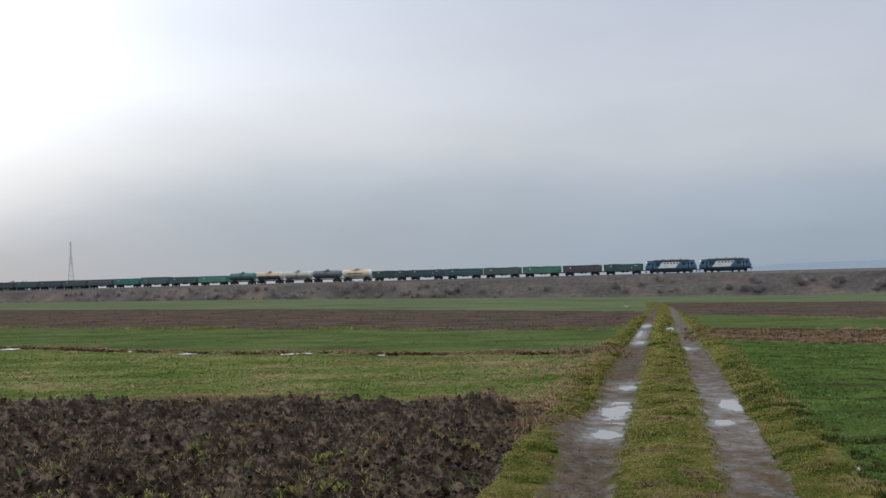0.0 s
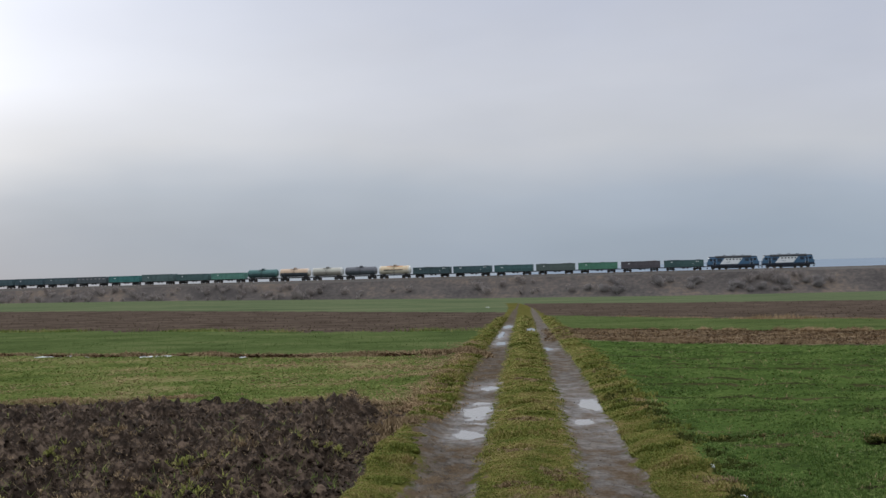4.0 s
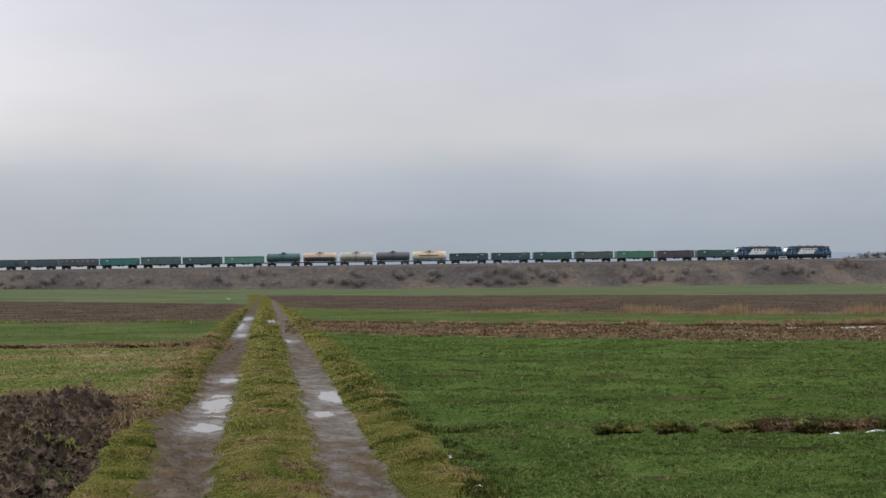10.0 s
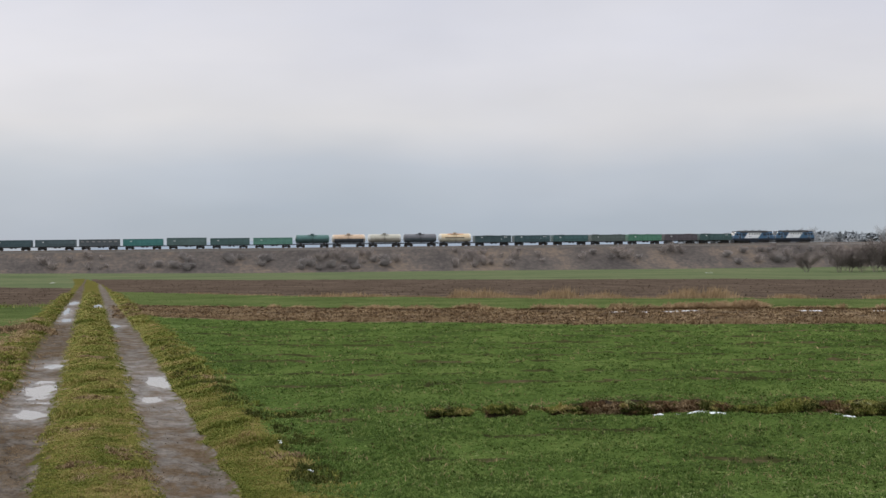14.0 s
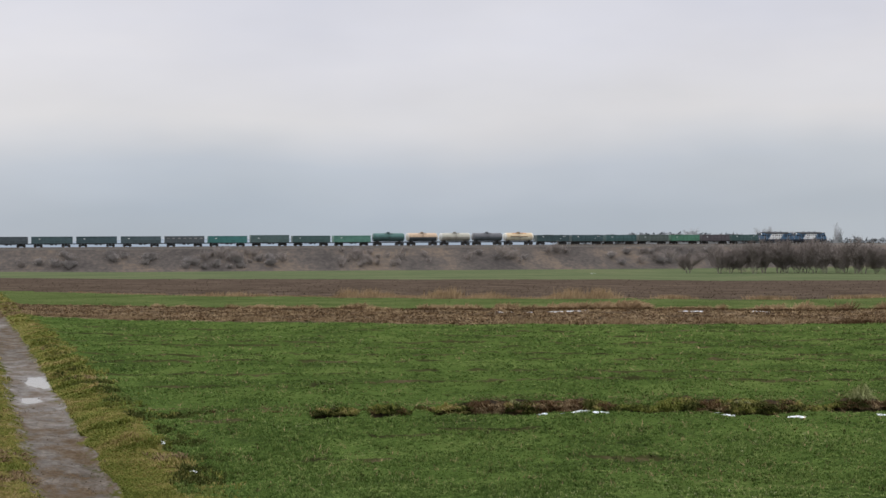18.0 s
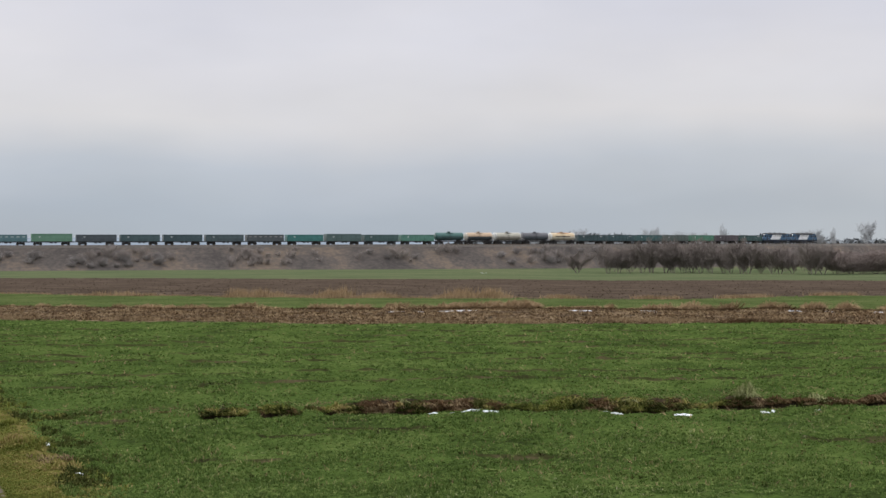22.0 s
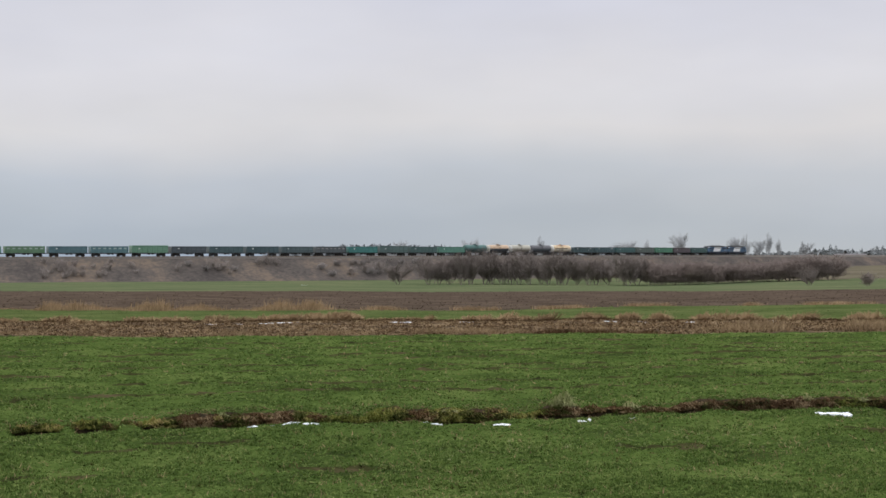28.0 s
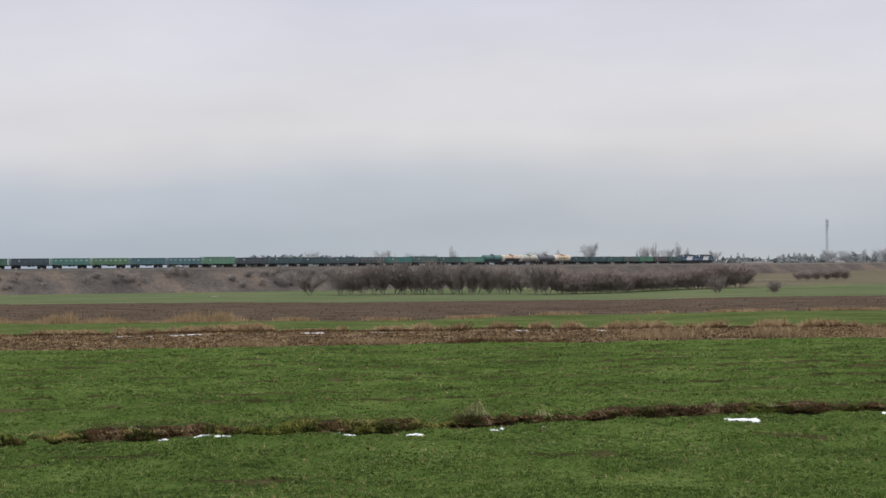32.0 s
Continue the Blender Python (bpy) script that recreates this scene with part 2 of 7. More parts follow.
# Far trees, woods and hills: distance haze is painted into these base colours.
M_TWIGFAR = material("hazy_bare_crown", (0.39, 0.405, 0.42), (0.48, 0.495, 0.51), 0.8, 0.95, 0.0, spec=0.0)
M_CONIFER = material("hazy_conifer", (0.185, 0.205, 0.212), (0.25, 0.272, 0.275), 0.6, 0.95, 0.0, spec=0.0)
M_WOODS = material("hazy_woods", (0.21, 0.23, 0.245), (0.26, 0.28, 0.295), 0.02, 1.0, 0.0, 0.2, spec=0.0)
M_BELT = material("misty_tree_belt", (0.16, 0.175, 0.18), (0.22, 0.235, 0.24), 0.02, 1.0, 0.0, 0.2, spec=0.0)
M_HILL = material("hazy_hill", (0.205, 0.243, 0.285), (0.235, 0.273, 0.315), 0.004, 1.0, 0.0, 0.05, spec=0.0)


def water_material():
    m = bpy.data.materials.new("puddle_water")
    m.use_nodes = True
    b = m.node_tree.nodes["Principled BSDF"]
    b.inputs["Base Color"].default_value = (0.09, 0.08, 0.07, 1)
    b.inputs["Roughness"].default_value = 0.03
    b.inputs["Specular IOR Level"].default_value = 0.8
    n = node(m.node_tree, "ShaderNodeTexNoise", Scale=9.0, Detail=2.0)
    bu = m.node_tree.nodes.new("ShaderNodeBump")
    bu.inputs["Strength"].default_value, bu.inputs["Distance"].default_value = 0.03, 0.01
    m.node_tree.links.new(n.outputs[0], bu.inputs["Height"])
    m.node_tree.links.new(bu.outputs[0], b.inputs["Normal"])
    return m


M_WATER = water_material()


# ---------------------------------------------------------------- mesh helpers
def mesh_of(bm, name, mat, smooth=False):
    me = bpy.data.meshes.new(name)
    bm.to_mesh(me)
    bm.free()
    for mm in (mat if isinstance(mat, (list, tuple)) else (mat,)):
        me.materials.append(mm)
    if smooth:
        me.polygons.foreach_set("use_smooth", [True] * len(me.polygons))
    return me


def part(name, bm, mat, parent=None, label="", m=None, smooth=False):
    """One mesh object from a bmesh (or from a mesh that already exists) under a thing."""
    me = bm if isinstance(bm, bpy.types.Mesh) else mesh_of(bm, name, mat, smooth)
    ob = new(name, me)
    if parent is not None:
        ob.parent = parent
    if m is not None:
        ob.matrix_local = m
    return tagged(ob, label)


def bx(bm, x0, x1, y0, y1, z0, z1, bevel=0.0):
    vs = [bm.verts.new((x, y, z)) for x in (x0, x1) for y in (y0, y1) for z in (z0, z1)]
    fs = [bm.faces.new([vs[i] for i in q]) for q in ((0, 1, 3, 2), (4, 6, 7, 5), (0, 4, 5, 1), (2, 3, 7, 6), (0, 2, 6, 4), (1, 5, 7, 3))]
    if bevel:
        bmesh.ops.bevel(bm, geom=list({e for f in fs for e in f.edges}), offset=bevel, segments=1, affect="EDGES")
    return bm


def tube(bm, p, q, r0, r1, seg=8, cap=True):
    p, q = Vector(p), Vector(q)
    w = (q - p).normalized()
    u = w.orthogonal().normalized()
    v = w.cross(u)
    a = [bm.verts.new(p + (u * math.cos(k * math.tau / seg) + v * math.sin(k * math.tau / seg)) * r0) for k in range(seg)]
    b = [bm.verts.new(q + (u * math.cos(k * math.tau / seg) + v * math.sin(k * math.tau / seg)) * r1) for k in range(seg)]
    for k in range(seg):
        bm.faces.new((a[k], a[(k + 1) % seg], b[(k + 1) % seg], b[k]))
    if cap:
        bm.faces.new(a[::-1])
        bm.faces.new(b)
    return bm


def lathe(bm, profile, seg=16, axis="x"):
    """Rings (place along the axis, radius) joined to a turned body with closed ends."""
    rings = []
    for h, r in profile:
        ring = []
        for k in range(seg):
            c, s = r * math.cos(k * math.tau / seg), r * math.sin(k * math.tau / seg)
            ring.append(bm.verts.new((h, c, s) if axis == "x" else (c, s, h) if axis == "z" else (c, h, s)))
        rings.append(ring)
    for a, b in zip(rings, rings[1:]):
        for k in range(seg):
            bm.faces.new((a[k], a[(k + 1) % seg], b[(k + 1) % seg], b[k]))
    bm.faces.new(rings[0][::-1])
    bm.faces.new(rings[-1])
    bmesh.ops.recalc_face_normals(bm, faces=bm.faces)
    return bm


def raw_mesh(name, verts, faces, mat, smooth=False, index=None):
    """A mesh from numpy arrays; faces all have the same number of corners."""
    verts, faces = np.asarray(verts, dtype=np.float32), np.asarray(faces, dtype=np.int32)
    me = bpy.data.meshes.new(name)
    k = faces.shape[1]
    me.vertices.add(len(verts))
    me.vertices.foreach_set("co", verts.ravel())
    me.loops.add(faces.size)
    me.loops.foreach_set("vertex_index", faces.ravel())
    me.polygons.add(len(faces))
    me.polygons.foreach_set("loop_start", np.arange(0, faces.size, k, dtype=np.int32))
    for mm in (mat if isinstance(mat, (list, tuple)) else (mat,)):
        me.materials.append(mm)
    if index is not None:
        me.polygons.foreach_set("material_index", np.asarray(index, dtype=np.int32))
    me.polygons.foreach_set("use_smooth", np.full(len(faces), smooth))
    me.update(calc_edges=True)
    return me


RNG = np.random.default_rng(7)
LATTICE = RNG.random((256, 256))


def vnoise(x, y, octaves=4, gain=0.5):
    """Smooth value noise of arrays, about -1 to 1."""
    x, y = np.asarray(x, float), np.asarray(y, float)
    out, amp, total = np.zeros(np.broadcast(x, y).shape), 1.0, 0.0
    for o in range(octaves):
        xi, yi = np.floor(x).astype(int), np.floor(y).astype(int)
        u, v = x - xi, y - yi
        u, v = u * u * (3 - 2 * u), v * v * (3 - 2 * v)
        g = lambda a, b: LATTICE[(xi + a) % 256, (yi + b) % 256]
        out = out + amp * ((g(0, 0) * (1 - u) + g(1, 0) * u) * (1 - v) + (g(0, 1) * (1 - u) + g(1, 1) * u) * v)
        total += amp
        amp *= gain
        x, y = x * 2.03 + 17.3, y * 2.03 + 5.1
    return 2 * out / total - 1


def smooth(a, b, x):
    u = np.clip((x - a) / (b - a), 0, 1)
    return u * u * (3 - 2 * u)


# ---------------------------------------------------------------- plan of the land, by bearing (degrees) and distance
ROAD_AZ = 8.25
FOOT = np.array([(-60, -1.0, 700), (-30, -1.5, 700), (-16, -1.9, 620), (-6, -2.6, 535), (6, -4.1, 486), (14, -4.8, 480), (24, -5.1, 498),
                 (32, -5.5, 470), (36, -5.7, 430), (46, -5.6, 400), (52, -4.6, 400), (60, -3.6, 400), (90, -2.0, 400)], float)
LEFT = [  # edge of the near ploughland, dry line, green to brown, brown to olive
    [(-17, 27.2), (-8.3, 24.9), (0.2, 22.8), (3.2, 21.7), (8, 20.6)],
    [(-17, 56.4), (-10.4, 46.8), (-1.9, 40.7), (5.6, 38.6), (8, 38.0)],
    [(-17, 95), (-10.4, 78), (-4, 70.4), (2.4, 63.4), (8, 62.0)],
    [(-17, 249), (-10.3, 196), (-6.1, 177), (0.3, 144), (8, 121)]]
RIGHT = [  # ditch, near and far edge of the stubble strip, near and far edge of the brown field
    [(8, 16.6), (15.6, 16.9), (22, 16.85), (29, 17.0), (37.8, 17.3), (46.3, 18.3), (53.7, 19.6), (60, 20.8)],
    [(8, 49), (10.4, 47), (16.5, 40.9), (24.5, 38.2), (32, 37.6), (42.5, 39), (56, 41)],
    [(8, 65), (10, 62.8), (16.3, 55), (24.5, 50.2), (34, 51.5), (44.6, 52.1), (56, 52)],
    [(8, 104), (9.1, 100.7), (16.3, 79.1), (24.9, 68.6), (35, 68.2), (39, 70), (44.6, 83), (56, 80.6)],
    [(8, 222), (16.3, 188), (24.9, 162), (34, 178), (44.6, 208), (56, 166)]]


def edge(table, az):
    a = np.array(table)
    return 1 / np.interp(az, a[:, 0], 1 / a[:, 1])


def ground_z(x, y):
    """The lie of the land without furrows and ruts."""
    d, az = np.hypot(x, y), np.degrees(np.arctan2(x, y))
    zf, df = np.interp(az, FOOT[:, 0], FOOT[:, 1]), np.interp(az, FOOT[:, 0], FOOT[:, 2])
    z = zf * np.clip((d - 30) / (df - 30), 0, 1)
    far = np.clip((d - df) / 1100, 0, 1) * smooth(40, 50, az)
    return z + (0.6 - zf) * far


def road_lateral(x, y):
    """Metres to the right of the farm road's middle, and metres along it."""
    c, s = math.cos(radians(ROAD_AZ)), math.sin(radians(ROAD_AZ))
    return x * c - y * s, x * s + y * c


RUT = 0.77
# puddles: bearing, distance, half length along the track, half width
PUDDLES = [(6.90, 25.9, 0.60, 0.16), (6.37, 21.1, 1.05, 0.24), (6.53, 22.7, 0.28, 0.15), (6.36, 19.5, 0.16, 0.12), (5.94, 18.1, 0.52, 0.20), (10.75, 22.0, 1.15, 0.20), (10.44, 19.5, 0.42, 0.14),
           (7.31, 47.0, 1.3, 0.15), (7.34, 55.8, 4.0, 0.12), (7.59, 70.0, 2.9, 0.24), (8.47, 62.5, 3.6, 0.22), (9.11, 41.8, 0.85, 0.13)]


BANK = [(14.4, 0), (15.2, 0.35), (16.2, 0.3), (16.6, 0.05), (20.4, 0.05), (20.9, 0.55), (22.3, 0.55), (22.6, 0.2), (23.2, 0.6), (24.3, 0.6), (24.6, 0.2), (25.2, 0.3), (25.8, 0.6), (27.6, 0.85), (31.6, 1.0),
        (32.2, 0.45), (33.6, 0.5), (34.2, 1.0), (38.5, 1.0), (39, 0.5), (40.2, 0.6), (41, 0.9), (42, 0.6), (46, 0.55), (46.6, 0.9), (51, 1.0), (52, 0.8), (60, 0.8)]


def bank_strength(az):
    """How tall and bare the ditch's far bank stands, by bearing."""
    t = np.array(BANK)
    return np.interp(az, t[:, 0], t[:, 1]) * (0.85 + 0.3 * vnoise(az * 1.9, az * 0 + 5, 3))


def ditch_line(az):
    return edge(RIGHT[0], az) + 0.1 * vnoise(az * 0.6, az * 0 + 9.1, 3)


def relief(x, y):
    """Ditch, ruts, clods and tussocks on top of the lie of the land."""
    d, az = np.hypot(x, y), np.degrees(np.arctan2(x, y))
    lat, lon = road_lateral(x, y)
    near = 1 - smooth(60, 140, d)
    bed = np.exp(-((np.abs(lat) - RUT) / 0.42) ** 8)
    calm = near * (1 - bed) * (1 - 0.9 * (smooth(-1.7, -1.4, lat) * (1 - smooth(-1.0, -0.7, lat)) * (1 - smooth(19, 23, d))))
    z = 0.05 * vnoise(x * 0.35, y * 0.35, 3) * calm + 0.018 * vnoise(x * 3, y * 3, 3) * calm
    # sown field: low hummocks between the drill lines
    sown = smooth(1.9, 2.6, lat) * near * (1 - smooth(-1.0, 0.0, d - edge(RIGHT[1], az)))
    z = z + sown * (0.014 * vnoise(x * 1.6 + 40, y * 1.6, 2) + 0.026 * vnoise(x * 5.5, y * 5.5 + 9, 2)) * np.interp(d, [11, 30, 45], [1, 1.2, 0.8])
    # ruts, the grassy crown between them and the verges
    wob = 0.06 * vnoise(lon * 0.25, lon * 0 + 3.3, 2)
    on = 1 - smooth(75, 110, d)
    for side in (-1, 1):
        u = np.abs(lat + wob - side * RUT)
        z = z - 0.05 * (1 - smooth(0.18, 0.42, u)) * on
    z = z + 0.05 * np.exp(-(lat / 0.33) ** 2) * on * (1 + (1 - bed) * (0.35 * vnoise(x * 1.7, y * 0.7, 2) + 0.3 * vnoise(x * 5, y * 2, 2)))
    z = z + 0.06 * np.exp(-((np.abs(lat) - 1.55) / 0.35) ** 2) * on * (1 + (1 - bed) * (0.7 * vnoise(x * 1.3, y * 0.8, 2) + 0.4 * vnoise(x * 4.5, y * 2.5, 2)))
    for pa, pd, ph, pw in PUDDLES if np.ndim(x) else ():
        qx, qy = pd * math.sin(radians(pa)), pd * math.cos(radians(pa))
        ql, qn = road_lateral(qx, qy)
        on_it = (np.abs(lon - qn) < ph * 3) & (np.abs(lat - ql) < pw * 3.5)
        if not on_it.any():
            continue
        a, b, px, py = lon[on_it] - qn, lat[on_it] - ql, x[on_it], y[on_it]
        a = a + ph * 0.45 * vnoise(px * 3.1, py * 3.1 + qn, 2)
        b = b + pw * 0.7 * vnoise(px * 4.3 + qn, py * 4.3, 3)
        r2 = (a / ph) ** 2 + (b / pw) ** 2
        flat = np.exp(-(r2 / 4) ** 2)
        z[on_it] = z[on_it] * (1 - flat) + (0.006 * vnoise(px * 2.2, py * 2.2, 2) + 0.013 * vnoise(px * 9, py * 4, 3) - 0.047) * flat - 0.026 * np.exp(-r2 ** 2)
    # ploughland by the road: rounded lumps, a raised outer slice and the bare slope under it
    pl = plough_mask(x, y)
    # turned slices lie aslant to the road
    p, q = 0.83 * x + 0.56 * y, -0.56 * x + 0.83 * y
    bend = 0.5 * vnoise(x * 0.6, y * 0.6, 2)
    billow = lambda k, o, s=1.0: np.abs(vnoise(p * k * s + o + bend, q * k + o * 1.7, 2, 0.5))
    lumps = 0.15 * billow(0.9, 3, 0.5) + 0.17 * billow(2.2, 11, 0.6) + 0.19 * billow(4.8, 23, 0.7) + 0.15 * billow(9, 31) + 0.07 * billow(19, 41) + 0.03 * vnoise(x * 30, y * 22, 1)
    rim = np.exp(-((lat + 2.45) / 0.42) ** 2)
    slope = smooth(-2.4, -1.62, lat)
    z = z + pl * (lumps * (1 - 0.55 * slope) - 0.225 + 0.13 * rim)
    # field ditch on the other side
    dd = edge(RIGHT[0], az)
    u = d - dd - 0.1 * vnoise(az * 0.6, az * 0 + 9.1, 3)
    deep = smooth(0.12, 0.8, bank_strength(az))
    z = z - 0.40 * deep * smooth(-0.8, -0.12, u) * (1 - smooth(0.03, 0.13, u))
    z = z + 0.09 * deep * np.exp(-((u - 0.4) / 0.28) ** 2)
    return z


def plough_mask(x, y):
    d, az = np.hypot(x, y), np.degrees(np.arctan2(x, y))
    lat, lon = road_lateral(x, y)
    e = edge(LEFT[0], az) + 0.4 * vnoise(az * 0.5, az * 0 + 1.2, 3)
    return (1 - smooth(-0.45, 0.1, d - e)) * (1 - smooth(-1.72, -1.5, lat + 0.10 * vnoise(lon * 1.2, lon * 0, 2))) * smooth(6, 8, d)


def land_z(x, y):
    return ground_z(x, y) + relief(x, y)


def polar(az, d):
    return d * np.sin(np.radians(az)), d * np.cos(np.radians(az))


def wheat_gap(x, y):
    """Where the sown wheat stands thin: drill lines along the field, pits and a few bare spots."""
    d, az = np.hypot(x, y), np.degrees(np.arctan2(x, y))
    lat, lon = road_lateral(x, y)
    gap = np.zeros(d.shape)
    for k, q in enumerate((0.30, 0.42, 0.55, 0.61, 0.70, 0.75, 0.83, 0.90)):
        e = 1 / ((1 - q) / edge(RIGHT[0], az) + q / edge(RIGHT[1], az))
        w = 0.0056 * d * (1.0 + 0.5 * vnoise(az * 0.35 + k * 5, az * 0 + k, 2))
        gap = np.maximum(gap, (np.abs(d - e - 0.6 * vnoise(az * 0.12, az * 0 + k * 3.1, 2)) < w) * 1.0)
    for a, r, w, h in ((27.6, 15.0, 0.55, 0.22), (21.5, 13.1, 0.6, 0.12), (24.4, 14.6, 0.5, 0.1), (33.0, 13.2, 0.4, 0.15), (17.2, 15.9, 0.4, 0.2), (45.0, 14.6, 0.5, 0.14), (52.4, 16.2, 0.5, 0.14), (38.4, 14.2, 0.35, 0.1)):
        u = np.radians(az - a) * d / w + 0.5 * vnoise(x * 3, y * 3, 2)
        gap = np.maximum(gap, (u ** 2 + ((d - r) / h + 0.6 * vnoise(x * 4, y * 4, 2)) ** 2 < 1) * 1.0)
    return gap


def ditch_shade(x, y):
    """1 where the field ditch's bare bank shows, its shade painted as dark colour."""
    d, az = np.hypot(x, y), np.degrees(np.arctan2(x, y))
    u = d - edge(RIGHT[0], az) - 0.1 * vnoise(az * 0.6, az * 0 + 9.1, 3) + 0.05 * vnoise(x * 5, y * 5, 2)
    w = 0.16 * smooth(0.15, 0.8, bank_strength(az)) + 0.03 * vnoise(x * 2.5, y * 2.5, 2) - 0.02
    return ((u > 0.06 - w) & (u < 0.06 + 0.5 * w) & (az > 13)) * 1.0


def build_ground():
    d = np.concatenate([[0.02, 1.0, 2.0, 3.0, 4.0, 5.0, 6.0, 7.0, 8.0, 9.0, 10.0], np.geomspace(11, 45, 330), np.geomspace(45.8, 640, 120), np.geomspace(680, 4900, 36)])
    # columns run along the track where it lies, and fan out to both sides of it
    span = lambda lat: ROAD_AZ + np.degrees(np.arcsin(lat / np.maximum(d, 5.2)))
    cols = [np.full(d.shape, a) for a in np.arange(-180, -22, 4.0)]
    cols += [-22 + f * (span(-2.4) + 22) for f in np.linspace(0, 1, 300)[:-1]]
    cols += [span(q) for q in np.linspace(-2.4, 2.4, 190)]
    cols += [span(2.4) + f * (61 - span(2.4)) for f in np.linspace(0, 1, 440)[1:]]
    cols += [np.full(d.shape, a) for a in np.arange(64, 180.1, 4.0)]
    A = np.stack(cols)
    D = np.broadcast_to(d, A.shape)
    X, Y = polar(A, D)
    X[:, 0], Y[:, 0] = 0.35, -0.35
    Z = land_z(X, Y)
    na, nd = A.shape
    i = np.arange(na * nd).reshape(na, nd)
    faces = np.stack([i[:-1, :-1], i[1:, :-1], i[1:, 1:], i[:-1, 1:]], -1).reshape(-1, 4)[:, ::-1]
    cx, cy = [np.stack([q[:-1, :-1], q[1:, :-1], q[1:, 1:], q[:-1, 1:]]).mean(0) for q in (X, Y)]
    ca, cd = np.degrees(np.arctan2(cx, cy)), np.hypot(cx, cy)
    lat, lon = road_lateral(cx, cy)
    jit = 1 + 0.015 * vnoise(cx * 0.35, cy * 0.35, 4) + 0.01 * vnoise(ca * 3, ca * 0, 2)
    z = np.full(cx.shape, 0)
    rd = cd * jit
    right, left = lat > 0, lat <= 0
    z[right] = 0                                             # winter wheat
    e = [edge(t, ca) for t in RIGHT]
    z[right & (rd > e[1])] = 2
    z[right & (rd > e[2])] = 5
    z[right & (rd > e[3])] = 4
    z[right & (rd > e[4])] = 5
    g = [edge(t, ca) for t in LEFT]
    z[left] = 1
    z[left & (rd > g[1])] = 5
    z[left & (rd > g[2])] = 4
    z[left & (rd > g[3])] = 5
    line = np.abs(rd - g[1] + 0.6) < 0.9 + 0.8 * vnoise(ca * 0.8, ca * 0 + 7, 2)
    z[left & line] = 2
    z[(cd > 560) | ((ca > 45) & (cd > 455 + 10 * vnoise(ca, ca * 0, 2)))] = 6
    # ditch: bare bank with its shade painted in
    u = cd - edge(RIGHT[0], ca) - 0.1 * vnoise(ca * 0.6, ca * 0 + 9.1, 3)
    z[right & (z == 0) & (wheat_gap(cx, cy) > 0.5)] = 11
    z[right & (ditch_shade(cx, cy) > 0.5)] = 10
    # farm road
    wv = 0.10 * vnoise(cx * 2.6, cy * 2.6, 2) + 0.06 * vnoise(cx * 8, cy * 8, 2)
    lat = lat + 0.0002 * np.clip(lon - 90, 0, None) ** 2 * 0.5
    z[(cd < 230) & (np.abs(lat) < np.interp(cd, [70, 100, 230], [1.75, 1.4, 1.0]) + 2.0 * wv)] = 7
    z[plough_mask(cx, cy) > 0.3] = 3
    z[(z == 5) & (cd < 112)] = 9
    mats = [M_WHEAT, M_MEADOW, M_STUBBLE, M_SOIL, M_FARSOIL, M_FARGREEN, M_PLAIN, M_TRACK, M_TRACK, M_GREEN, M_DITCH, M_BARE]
    me = raw_mesh("ground", np.stack([X, Y, Z], -1).reshape(-1, 3), faces, mats, True, z.ravel())
    # how muddy and how wet the track lies, vertex by vertex
    vlat, vlon = road_lateral(X, Y)
    wob = 0.06 * vnoise(vlon * 0.25, vlon * 0 + 3.3, 2)
    inner = np.abs(np.abs(vlat + wob) - RUT)
    mud = (np.interp(D, [30, 60, 120, 150], [0.30, 0.27, 0.22, 0.10]) - inner) / 0.30
    apron = np.interp(D, [15.5, 17, 19.5, 21], [0.30, 0.62, 0.62, 0.0])
    mud = np.where((vlat < -RUT) & (D < 21), np.maximum(mud, (apron - np.abs(vlat + RUT)) / 0.35), mud)
    wet = 0.25 * (vlat > 0) * smooth(15, 18, D) * (1 - smooth(24, 30, D)) + 0.22 * (vlat > 0) + 0.08
    for pa, pd, ph, pw in PUDDLES:
        qx, qy = pd * math.sin(radians(pa)), pd * math.cos(radians(pa))
        ql, qn = road_lateral(qx, qy)
        wet = np.maximum(wet, np.exp(-(((vlon - qn) / (ph * 2.2)) ** 2 + ((vlat - ql) / 0.38) ** 2)))
    for key, val in (("mud", np.clip(mud, -1, 1)), ("wet", wet)):
        me.attributes.new(key, "FLOAT", "POINT").data.foreach_set("value", val.ravel().astype(np.float32))
    tagged(new("ground", me), "flat farmland of green winter wheat, ploughed strips and a muddy track", "ground", kind="structure")


build_ground()

# ---------------------------------------------------------------- railway line
RAIL_Z = 3.12
LINE_S = np.linspace(-1200, 1200, 2401)


def railway_line():
    k = LINE_S / 1000
    h = -0.25769 + 1.2822 * k + 0.045 * k ** 2 - 1.33472 * k ** 3
    x = np.concatenate([[0], np.cumsum((np.cos(h)[1:] + np.cos(h)[:-1]) / 2)])
    y = np.concatenate([[0], np.cumsum((np.sin(h)[1:] + np.sin(h)[:-1]) / 2)])
    return x - x[1200] + 94.03, y - y[1200] + 489.05, h


LINE_X, LINE_Y, LINE_H = railway_line()


def on_line(s):
    return np.interp(s, LINE_S, LINE_X), np.interp(s, LINE_S, LINE_Y), np.interp(s, LINE_S, LINE_H)


